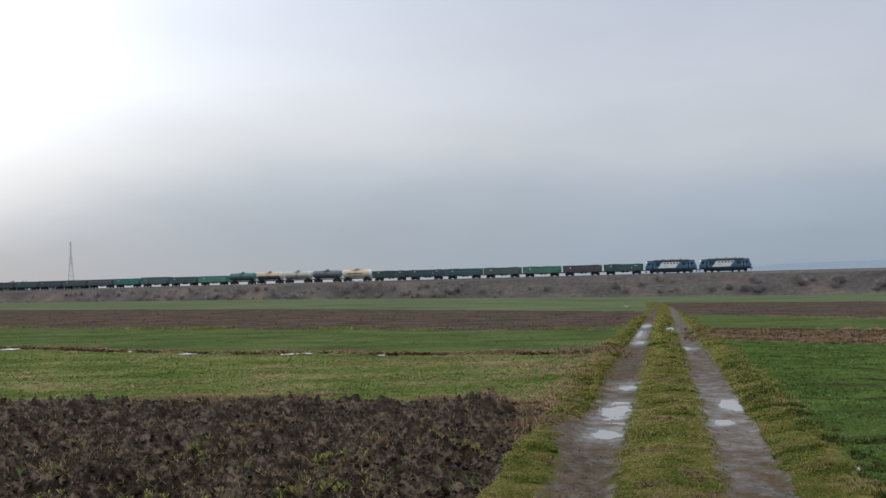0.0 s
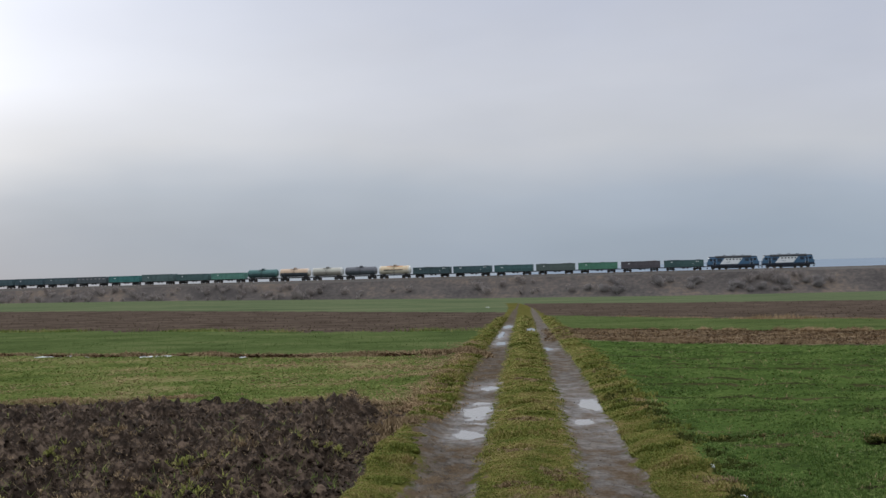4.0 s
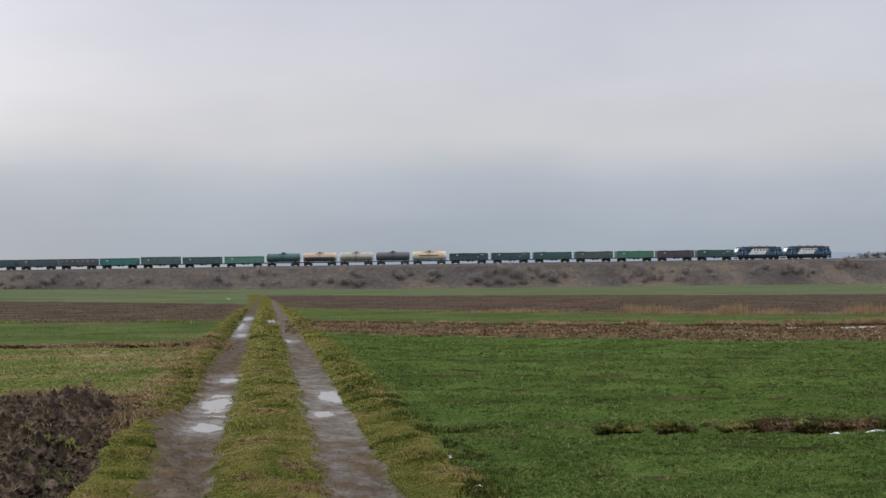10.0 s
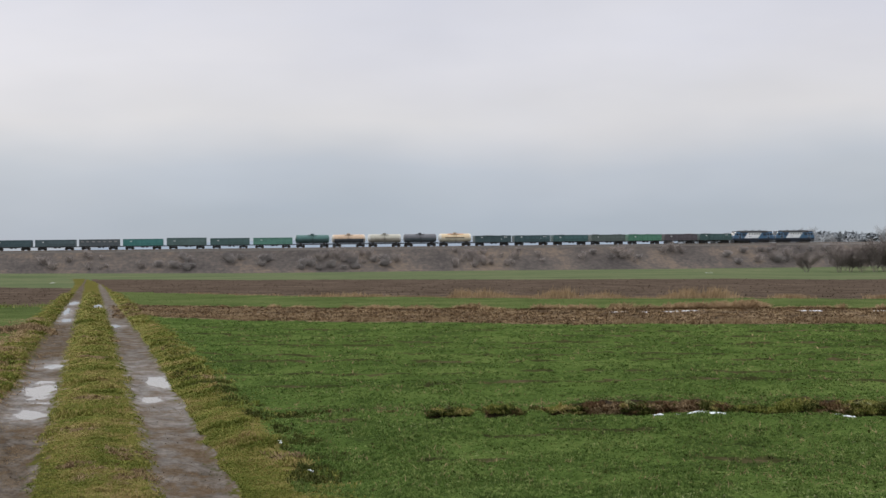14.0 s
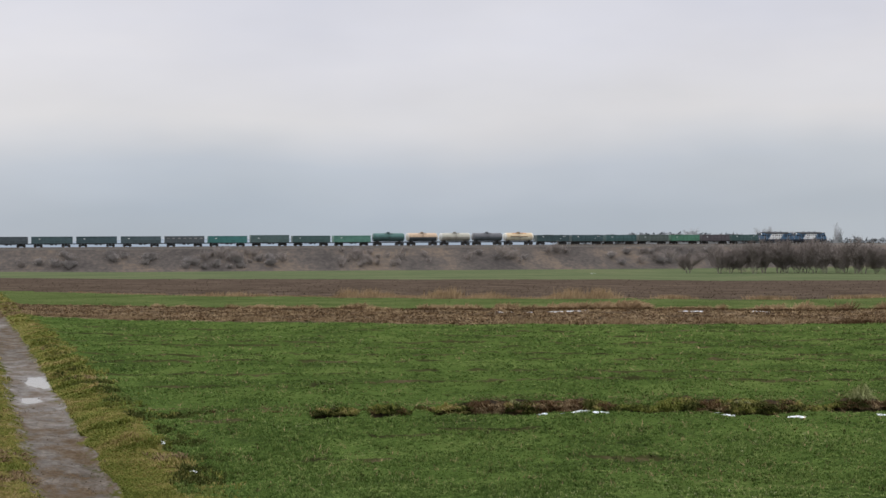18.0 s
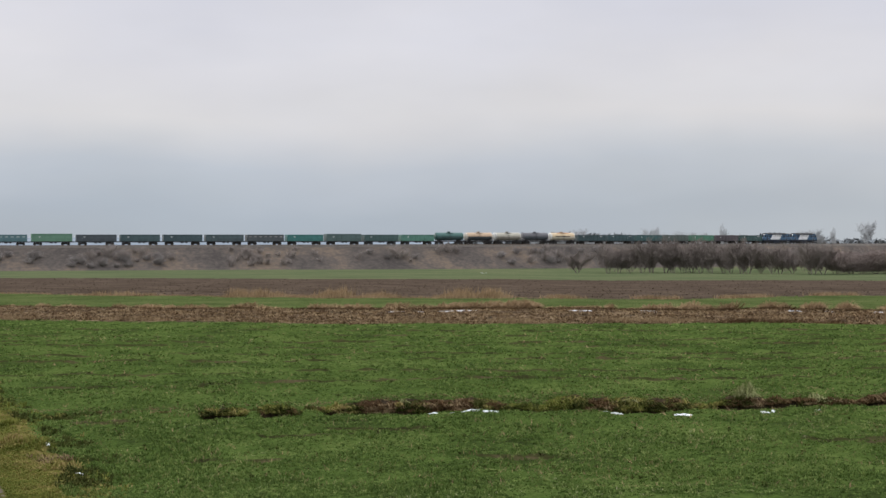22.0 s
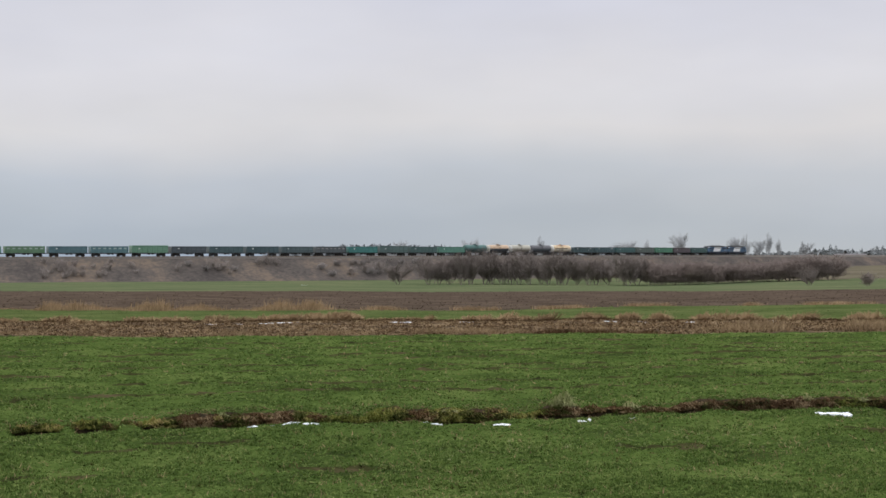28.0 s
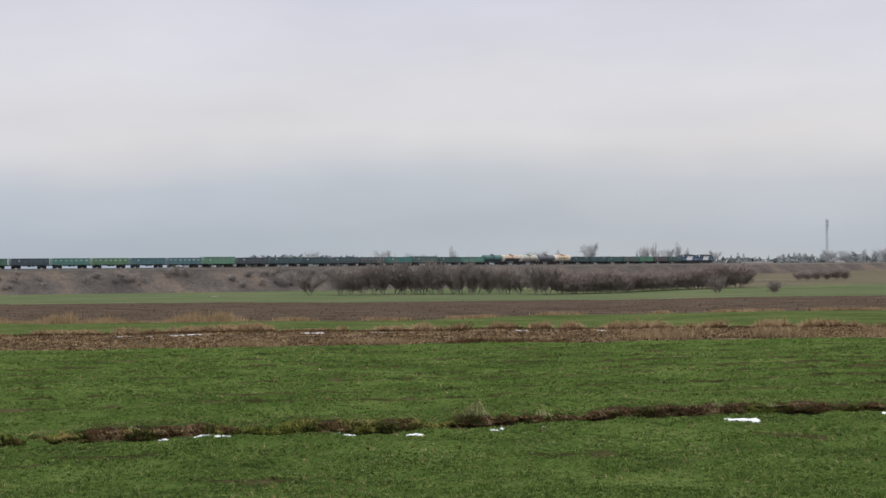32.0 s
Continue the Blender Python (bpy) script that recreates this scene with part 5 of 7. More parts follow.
def road_grass():
    n = 60000
    lon = 1 / RNG.uniform(1 / 95, 1 / 10.5, n)
    which = RNG.random(n)
    lat = np.where(which < 0.36, RNG.normal(0, 0.22, n), np.where(which < 0.70, 1.08 + np.abs(RNG.normal(0, 0.27, n)), -1.12 - np.abs(RNG.normal(0, 0.22, n))))
    lat = lat + 0.05 * vnoise(lon * 1.3, lon * 0 + 2, 2)
    c, s = math.cos(radians(ROAD_AZ)), math.sin(radians(ROAD_AZ))
    x, y = lat * c + lon * s, -lat * s + lon * c
    ok = (plough_mask(x, y) < 0.35) & (np.abs(np.abs(lat + 0.06 * vnoise(lon * 0.25, lon * 0 + 3.3, 2)) - RUT) > 0.26 + 0.10 * vnoise(x * 5, y * 5, 2)) & ~((lat < -0.8) & (lon < 21) & (lat > -RUT - np.interp(lon, [15.5, 17, 19.5, 21], [0.25, 0.5, 0.5, 0.0]) + 0.3 * vnoise(x * 4, y * 4, 2)))
    x, y, lon, lat = keep(ok, x, y, lon, lat)
    tus = smooth(-0.1, 0.6, vnoise(x * 1.4, y * 1.4, 3))
    tufts("track_verge_grass", x, y, (0.012 + 0.050 * tus ** 2) * np.interp(lon, [11, 40, 95], [1.0, 1.2, 1.8]), np.interp(lon, [11, 16, 25, 95], [0.026, 0.034, 0.05, 0.14]) * (0.8 + 0.5 * tus), M_VBL, "yellowish tussocky grass on the crown and verges of the track", "grass", per=8, wide=0.28)
    # straw trodden into the ruts and along the left verge
    n = 8500
    lon = 1 / RNG.uniform(1 / 45, 1 / 10.5, n)
    lat = np.where(RNG.random(n) < 0.55, -RUT - 0.1 + RNG.normal(0, 0.3, n), np.where(RNG.random(n) < 0.5, RUT + RNG.normal(0, 0.25, n), -1.5 + RNG.normal(0, 0.3, n)))
    x, y = lat * c + lon * s, -lat * s + lon * c
    ok = (vnoise(x * 0.9 + 4, y * 0.9, 3) > 0.1) & (plough_mask(x, y) < 0.3)
    for pa, pd, ph, pw in PUDDLES:
        qx, qy = polar(pa, pd)
        ok &= np.hypot((x - qx) / 0.5, (y - qy) / (ph * 1.5 + 0.5)) > 1
    x, y = keep(ok, x, y)
    blades("trodden_straw", x, y, 0.012, 5, 0.07, M_DBL, "brown straw trodden into the wet rut", "straw", lean=3.6, wide=0.9)
    n = 3600
    lon = 1 / RNG.uniform(1 / 48, 1 / 20, n)
    lat = -1.5 + RNG.normal(0, 0.22, n) - np.abs(RNG.normal(0, 0.5, n)) * (RNG.random(n) < 0.3)
    x, y = lat * c + lon * s, -lat * s + lon * c
    ok = vnoise(x * 0.6 + 2, y * 0.4, 3) > -0.2
    x, y = keep(ok, x, y)
    tufts("dry_verge_grass", x, y, 0.035, 0.045, M_RBL, "straw-coloured dead grass along the track's verge", "grass", wide=0.25)
    for az, d, r in ((3.5, 32.2, 0.6), (2.4, 32.8, 0.5), (4.4, 31.4, 0.4), (1.0, 35.5, 0.5), (-1.0, 34.6, 0.4), (-5.1, 24.9, 0.22), (-4.6, 25.0, 0.2), (1.7, 22.3, 0.25), (3.0, 21.6, 0.25), (3.6, 21.3, 0.2), (-9.6, 26.0, 0.2), (-3.4, 36.0, 0.5), (2.8, 28.2, 0.4), (5.0, 36.5, 0.5)):
        px, py = polar(az, d)
        k = 90
        tufts("dead_grass_patch", px + RNG.normal(0, r, k), py + RNG.normal(0, r * 0.7, k), 0.045, 0.055, M_RBL, "flattened tan patch of dead grass in the meadow", "grass", wide=0.25)
    for az, d, hh, rad in ((3.12, 18.3, 0.20, 0.22), (2.75, 17.7, 0.14, 0.16), (3.5, 18.9, 0.13, 0.16), (3.9, 18.5, 0.08, 0.14), (3.0, 19.4, 0.12, 0.2)):
        px, py = polar(np.array([az]), np.array([d]))
        tussocks("drooping_tussock", px, py, hh, rad, 150, M_DBL, "drooping brown tussock beside the wet rut", "grass tuft", droop=1.1, wind=(0.1, -0.1))
    # tufts between verge and wheat; the dark ones paint in a hollow's shade
    n = 1100
    lon = 1 / RNG.uniform(1 / 30, 1 / 11, n)
    lat = np.interp(lon, [11, 14, 18, 22, 30], FURROW) + RNG.normal(0, 0.1, n)
    x, y = lat * c + lon * s, -lat * s + lon * c
    dark = vnoise(x * 1.2, y * 1.2, 2)
    tufts("furrow_grass", x[dark > 0.12], y[dark > 0.12], 0.04, 0.038, M_TUS, "dark grass tufts standing in for the shaded furrow beside the verge", "grass", wide=0.3)
    tufts("furrow_dead_grass", x[dark < -0.35], y[dark < -0.35], 0.055, 0.045, M_DBL, "brown dead clumps in the furrow beside the verge", "grass", wide=0.25)
    # brown tussocks on the crown
    for lon, lat, r in ((12.2, 0.15, 0.12), (12.6, 0.3, 0.1), (12.9, -0.1, 0.1), (13.6, 0.22, 0.09), (15.4, -0.12, 0.1), (19.0, 0.1, 0.1), (26.5, 0.05, 0.14), (33.0, 0.1, 0.2)):
        px, py = lat * c + lon * s, -lat * s + lon * c
        k = 9
        qx, qy = px + RNG.normal(0, r, k), py + RNG.normal(0, r * 2, k)
        tussocks("crown_tussock", qx, qy, 0.05, 0.09, 26, M_DBL, "brown dead tussock on the track's grassy crown", "grass tuft", droop=0.9)
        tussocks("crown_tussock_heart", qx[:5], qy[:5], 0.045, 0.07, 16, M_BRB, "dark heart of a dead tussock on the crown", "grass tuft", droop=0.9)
    # dark tufts on the outer verge
    for az, d, r, hh in ((11.8, 22.7, 0.16, 0.10), (12.0, 21.5, 0.10, 0.07), (12.5, 20.4, 0.12, 0.07), (11.4, 26.0, 0.10, 0.07), (12.9, 19.2, 0.10, 0.06), (15.9, 16.6, 0.16, 0.05), (13.6, 17.6, 0.1, 0.05), (11.0, 30.0, 0.12, 0.08), (16.0, 14.1, 0.16, 0.06), (16.4, 13.3, 0.14, 0.05), (16.9, 12.4, 0.12, 0.05)):
        px, py = polar(az, d)
        n = 7
        qx, qy = px + np.clip(RNG.normal(0, r, n), -0.18, 0.3), py + RNG.normal(0, r * 1.2, n)
        tussocks("grass_tussock", qx, qy, hh, 0.09, 34, M_TUS, "dark tussock of coarse grass at the track's edge", "grass tuft", droop=0.9)


def clods(name, x, y, size, mat, label, sink=0.25):
    """Rounded crumbly lumps: pushed-about icosahedra, bedded in the soil."""
    n, g = len(x), (1 + 5 ** 0.5) / 2
    base = np.array([(-1, g, 0), (1, g, 0), (-1, -g, 0), (1, -g, 0), (0, -1, g), (0, 1, g), (0, -1, -g), (0, 1, -g), (g, 0, -1), (g, 0, 1), (-g, 0, -1), (-g, 0, 1)], float) / 1.9
    tri = np.array([(0, 11, 5), (0, 5, 1), (0, 1, 7), (0, 7, 10), (0, 10, 11), (1, 5, 9), (5, 11, 4), (11, 10, 2), (10, 7, 6), (7, 1, 8), (3, 9, 4), (3, 4, 2), (3, 2, 6), (3, 6, 8), (3, 8, 9), (4, 9, 5), (2, 4, 11), (6, 2, 10), (8, 6, 7), (9, 8, 1)])
    P = base[None] * (1 + 0.32 * RNG.normal(0, 1, (n, 12, 3))) * size[:, None, None] * RNG.uniform(0.65, 1.4, (n, 1, 3))
    P[:, :, 2] *= 0.75
    a = RNG.uniform(0, math.tau, n)
    c, s = np.cos(a)[:, None], np.sin(a)[:, None]
    X = P[:, :, 0] * c - P[:, :, 1] * s + x[:, None]
    Y = P[:, :, 0] * s + P[:, :, 1] * c + y[:, None]
    Z = P[:, :, 2] + (land_z(x, y) + size * (0.5 - sink))[:, None]
    F = (tri[None] + 12 * np.arange(n)[:, None, None]).reshape(-1, 3)
    tagged(new(name, raw_mesh(name, np.stack([X, Y, Z], -1).reshape(-1, 3), F, mat, True)), label, "soil", kind="stuff")


def ploughland():
    n = 24000
    x, y, az, d = scatter(n, -18, 6.5, 10.8, 28)
    pm = plough_mask(x, y)
    x, y, d = keep(pm > 0.35, x, y, d)
    clods("soil_clods", x, y, 0.0105 * np.exp(RNG.normal(0, 0.55, len(x))).clip(0.4, 3.4), M_SOIL, "dark wet clods of freshly ploughed soil")
    # coarse furrow slices on the farther brown fields
    x, y, az, d = scatter(9000, -18, 58.5, 63, 205)
    lat, lon = road_lateral(x, y)
    ok = np.where(lat > 0, (d > edge(RIGHT[3], az) + 1) & (d < edge(RIGHT[4], az) - 2), (d > edge(LEFT[2], az) + 1) & (d < edge(LEFT[3], az) - 2)) & (np.abs(lat) > 2.4)
    ok &= vnoise(x * 0.25, y * 0.25, 3) > -0.35
    x, y, d = keep(ok, x, y, d)
    clods("far_field_clods", x, y, 0.032 * np.exp(RNG.normal(0, 0.3, len(x))).clip(0.5, 1.4) * np.interp(d, [60, 200], [1, 1.6]), M_FARCLOD, "brown clods of an older ploughed field")
    n = 900
    lon = 1 / RNG.uniform(1 / 45, 1 / 10.8, n)
    lat = np.where(RNG.random(n) < 0.5, -RUT - np.abs(RNG.normal(0, 0.35, n)) * np.where(lon < 24, 1, 0.5) + 0.12, RUT + RNG.normal(0, 0.22, n))
    c, s = math.cos(radians(ROAD_AZ)), math.sin(radians(ROAD_AZ))
    x, y = lat * c + lon * s, -lat * s + lon * c
    ok = (vnoise(x * 1.6, y * 1.6, 3) > -0.1) & (plough_mask(x, y) < 0.3)
    x, y = keep(ok, x, y)
    clods("rut_crumbs", x, y, 0.004 * np.exp(RNG.normal(0, 0.5, len(x))).clip(0.3, 3), M_CRUMB, "crumbs of soil and gravel on the muddy ruts")
    # weeds and roots in the furrows
    for az, d, r, mat, lab in ((-4.6, 12.6, 0.28, M_GBL, "bright green weed clump on ploughed soil"), (-5.3, 12.9, 0.2, M_GBL, "bright green weed clump on ploughed soil"), (-6.0, 13.6, 0.22, M_DBL, "dead straw clump on ploughed soil"),
                               (-4.7, 15.4, 0.22, M_GBL, "bright green weed clump on ploughed soil"), (-3.9, 14.6, 0.16, M_DBL, "dead straw clump on ploughed soil"), (-8.4, 13.4, 0.2, M_DBL, "dead straw clump on ploughed soil"),
                               (-2.4, 17.5, 0.2, M_DBL, "dead straw clump on ploughed soil"), (-11.2, 12.8, 0.22, M_GBL, "bright green weed clump on ploughed soil"), (-13.8, 18.5, 0.25, M_DBL, "dead straw clump on ploughed soil"),
                               (-9.4, 17.2, 0.2, M_GBL, "bright green weed clump on ploughed soil"), (-14.6, 15.4, 0.2, M_DBL, "dead straw clump on ploughed soil"), (-0.6, 18.8, 0.18, M_GBL, "bright green weed clump on ploughed soil"),
                               (-15.6, 13.4, 0.16, M_GBL, "bright green weed clump on ploughed soil"), (-7.2, 19.4, 0.2, M_DBL, "dead straw clump on ploughed soil"), (0.6, 15.9, 0.16, M_GBL, "bright green weed clump on ploughed soil")):
        px, py = polar(az, d)
        k = 70
        tufts("weed_clump", px + RNG.normal(0, r * 0.8, k), py + RNG.normal(0, r * 0.8, k), 0.06, 0.05, mat, lab, "weed", per=9, wide=0.24)
    x, y, az, d = scatter(2600, -18, 4, 11, 24)
    x, y = keep((plough_mask(x, y) > 0.6) & (vnoise(x * 0.8, y * 0.8, 3) > -0.1), x, y)
    blades("turned_straw", x, y, 0.014, 4, 0.05, M_DBL, "tan straw and roots turned up with the soil", "straw", lean=3.0, lift=0.04, wide=0.9)
    n = 700
    x, y, az, d = scatter(n, -18, 4, 11, 26)
    x, y = keep(plough_mask(x, y) > 0.6, x, y)
    blades("weed_sprigs", x, y, 0.06, 5, 0.03, M_MBL, "scattered weed and straw sprigs in the furrows", "weed", lean=0.9, lift=0.03)
    # straw along the ploughland's far rim and at its corner
    az = RNG.uniform(-17, 4.4, 1500)
    d = edge(LEFT[0], az) + 0.4 * vnoise(az * 0.5, az * 0 + 1.2, 3) + RNG.normal(0.15, 0.22, 1500)
    ok = vnoise(az * 0.45 + 3, az * 0, 3) > -0.05
    x, y = polar(*keep(ok, az, d))
    blades("ploughland_rim_straw", x, y, 0.06, 6, 0.07, M_DBL, "straw-coloured dead grass along the ploughland's rim", "grass", lean=1.3)
    for az, d, r in ((3.5, 20.4, 0.16), (3.0, 21.3, 0.3), (4.2, 19.4, 0.16), (2.2, 21.7, 0.3), (4.2, 21.6, 0.3)):
        px, py = polar(az, d)
        blades("dead_grass_tussock", px + RNG.normal(0, r, 60), py + RNG.normal(0, r * 0.6, 60), 0.05, 6, 0.03, M_DBL, "drooping brown tussock at the ploughland's corner", "grass tuft", lean=1.2)


def fringes():
    # reeds on the near rim of the brown field
    n = 5000
    az = RNG.uniform(12, 34, n)
    prof = np.interp(az, [12, 16, 17, 18.6, 19.5, 21.5, 21.9, 23.2, 24.2, 24.5, 24.8, 25.0, 26.2, 27.4, 28.0, 28.4, 29.5, 29.8, 30.8, 32.0, 32.4, 34], [0.06, 0.08, 0.35, 0.3, 0.06, 0.06, 0.6, 0.8, 0.6, 0.1, 0.1, 0.7, 1.0, 0.85, 0.6, 0.08, 0.08, 0.7, 0.9, 0.7, 0.05, 0.03])
    ok = RNG.random(n) < prof
    az, prof = keep(ok, az, prof)
    d = edge(RIGHT[3], az) + RNG.normal(-0.3, 0.5, len(az))
    x, y = polar(az, d)
    blades("dry_reed_belt", x, y, (0.06 + 0.50 * prof * smooth(-0.5, 0.6, vnoise(az * 4.5, az * 0, 3))) * (0.55 + 0.75 * smooth(-0.7, 0.5, vnoise(az * 17, az * 0 + 2, 2))), 7, 0.25, M_RBL, "belt of tan dry reeds along the brown field", "reeds", lean=0.18, wind=(0.12, 0))
    az = RNG.uniform(34, 58, 1500)
    d = edge(RIGHT[3], az) + RNG.normal(0, 0.4, 1500)
    ok = vnoise(az * 1.2, az * 0 + 3, 2) > 0.05
    x, y = polar(*keep(ok, az, d))
    blades("field_rim_grass", x, y, 0.2, 6, 0.25, M_RBL, "low tan grass on the brown field's rim", "grass", lean=0.4)
    # both rims of the stubble strip
    n = 7500
    az = RNG.uniform(9.5, 58.5, n)
    dens = (0.25 + 0.75 * smooth(-0.45, 0.3, vnoise(az * 0.9 + 8, az * 0, 3))) * np.interp(az, [9.5, 20, 27, 31, 58], [0.3, 0.45, 0.6, 1.0, 1.0])
    ok = RNG.random(n) < dens
    az, dens = keep(ok, az, dens)
    d = edge(RIGHT[2], az) + RNG.normal(-0.2, 0.35, len(az))
    x, y = polar(az, d)
    foot = RNG.random(len(x)) < 0.45
    fx, fy = polar(az[foot], edge(RIGHT[2], az[foot]) - 0.75 + RNG.normal(0, 0.12, foot.sum()))
    blades("strip_rim_dark_base", fx, fy, 0.05 + 0.05 * dens[foot], 6, 0.14, M_BRB, "dark brown blades at the foot of the dead grass along the strip", "grass", lean=0.7)
    # clumps with gaps between, bent by the wind
    k = 620
    ca = RNG.uniform(11, 58.5, k)
    thick = (0.15 + 0.85 * smooth(-0.25, 0.25, vnoise(ca * 1.4 + 3, ca * 0 + 2, 3))) * np.interp(ca, [11, 20, 27, 31, 58], [0.25, 0.4, 0.6, 1.0, 1.0])
    ca, thick = keep(RNG.random(k) < thick, ca, thick)
    x, y = polar(ca, edge(RIGHT[2], ca) - 0.2 + RNG.normal(0, 0.3, len(ca)))
    tussocks("strip_far_rim_grass", x, y, 0.08 + 0.20 * thick, 0.26, 46, M_RBL, "wind-bent clumps of tan grass along the stubble strip", droop=0.5, wind=(0.9, -0.1), wide=0.8)
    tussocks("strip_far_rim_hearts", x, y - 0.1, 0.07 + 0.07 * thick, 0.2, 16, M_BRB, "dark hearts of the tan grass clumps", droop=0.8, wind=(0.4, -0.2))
    n = 7000
    az = RNG.uniform(9.5, 58.5, n)
    dens = smooth(-0.4, 0.4, vnoise(az * 0.8 + 2, az * 0 + 6, 3)) * np.interp(az, [9.5, 20, 40, 46, 58], [0.25, 0.4, 0.5, 1.0, 1.0])
    ok = RNG.random(n) < dens
    az, dens = keep(ok, az, dens)
    w = np.interp(az, [9, 40, 48, 58], [0.5, 0.7, 3.0, 4.0])
    d = edge(RIGHT[1], az) + 0.5 + np.abs(RNG.normal(0, 1, len(az))) * w
    x, y = polar(az, d)
    blades("strip_near_rim_grass", x, y, 0.07 + 0.16 * dens, 6, 0.18, M_DBL, "reddish brown dead grass on the stubble strip", "grass", lean=0.5, wind=(0.3, 0))
    n = 17000
    az = RNG.uniform(9.0, 58.5, n)
    e1, e2 = edge(RIGHT[1], az), edge(RIGHT[2], az)
    d = e1 + (e2 - e1) * RNG.random(n)
    x, y = polar(az, d)
    ok = vnoise(x * 0.6, y * 0.6, 3) > -0.5
    x, y = keep(ok, x, y)
    half = RNG.random(len(x)) < 0.5
    tufts("stubble_clumps", x[half], y[half], 0.05, 0.10, M_DBL, "tan clumps of stubble on wet brown soil", "stubble", wide=0.25)
    tufts("stubble_dark_clumps", x[~half], y[~half], 0.05, 0.09, M_BRB, "dark clumps of rotten stubble on wet soil", "stubble", wide=0.3)
    blades("stubble_stalks", x, y, 0.035, 2, 0.3, M_DBL, "broken stubble stalks on wet brown soil", "stubble", lean=0.9)
    az = RNG.uniform(40.2, 44.6, 260)
    d = edge(RIGHT[1], az) + 0.3 + RNG.normal(0, 0.3, 260)
    x, y = polar(az, d)
    blades("dark_sedge_clump", x, y, 0.11 * smooth(-0.6, 0.3, vnoise(az * 2.2, az * 0 + 4, 2)) + 0.02, 8, 0.15, M_BRB, "dark brown-green sedge clump on the strip's rim", "grass tuft", lean=0.5)
    # left of the road
    n = 7500
    az = RNG.uniform(-18, 7.0, n)
    d = edge(LEFT[1], az) - 0.6 + RNG.normal(0, 0.5, n)
    ok = RNG.random(n) < 0.2 + 0.8 * smooth(-0.3, 0.3, vnoise(az * 0.8, az * 0 + 7, 2))
    x, y = polar(*keep(ok, az, d))
    tufts("dry_balk_grass", x, y, 0.04 + 0.07 * smooth(-0.3, 0.5, vnoise(x * 0.8, y * 0.8, 2)), 0.10, M_DBL, "tan dead grass along a field balk", "grass", wide=0.22)
    az = RNG.uniform(-18, 6.0, 1400)
    az = az[vnoise(az * 1.3, az * 0 + 4, 3) > -0.05]
    x, y = polar(az, edge(LEFT[1], az) - 1.5 + RNG.normal(0, 0.2, len(az)))
    tufts("balk_dark_base", x, y, 0.06, 0.16, M_BRB, "dark brown tufts at the foot of the balk's dead grass", "grass", wide=0.3)
    n = 3600
    x, y, az, d = scatter(n, -12, 7.5, 24, 42)
    ok = (vnoise(x * 0.35 + 9, y * 0.35, 3) > 0.12) & (road_lateral(x, y)[0] < -1.6)
    x, y = keep(ok, x, y)
    tufts("flattened_dry_grass", x, y, 0.022, np.interp(np.hypot(x, y), [24, 42], [0.06, 0.10]), M_RBL, "flattened straw-coloured grass patches", "grass", wide=0.25)
    n = 1600
    az = RNG.uniform(-18, 6.5, n)
    d = edge(LEFT[2], az) + RNG.normal(0, 0.7, n)
    ok = vnoise(az * 0.9, az * 0 + 11, 3) > RNG.uniform(-0.2, 0.5, n)
    x, y = polar(*keep(ok, az, d))
    blades("left_field_rim_grass", x, y, 0.10 + 0.08 * RNG.random(len(x)), 5, 0.35, M_MBL, "low brown grass on a ploughed field's rim", "grass", lean=0.5)
    # pale blades standing out of the wheat near the ditch
    n = 2400
    x, y, az, d = scatter(n, 12, 58.5, 11.3, 38)
    x, y = keep((road_lateral(x, y)[0] > 2.0) & (vnoise(x * 0.7, y * 0.7, 2) > -0.25), x, y)
    blades("bleached_stalks", x, y, 0.045, 2, 0.03, M_RBL, "bleached stalks scattered in the wheat", "grass", lean=1.1, wide=1.6)
    x, y, az, d = scatter(2600, 33, 58.5, 11.3, 36)
    x, y = keep(vnoise(x * 0.6 + 7, y * 0.6, 2) > -0.2, x, y)
    blades("dead_wheat_stalks", x, y, 0.03, 2, 0.03, M_DBL, "tan dead stalks scattered in the wheat", "grass", lean=1.2, wide=1.4)
    # dark tufts added in place of the dark pits between wheat plants
    x, y, az, d = scatter(500, 11, 58.5, 11.3, 27)
    x, y, d = keep((road_lateral(x, y)[0] > 2.2) & (d < edge(RIGHT[1], az) - 0.3), x, y, d)
    tufts("dark_weed_rosettes", x, y, 0.025, np.interp(d, [11, 44], [0.035, 0.11]), M_TUS, "dark tufts standing in for pits among the wheat", "weed", wide=0.35)


sown_fields()
road_grass()
ploughland()
fringes()
ditch_bank()


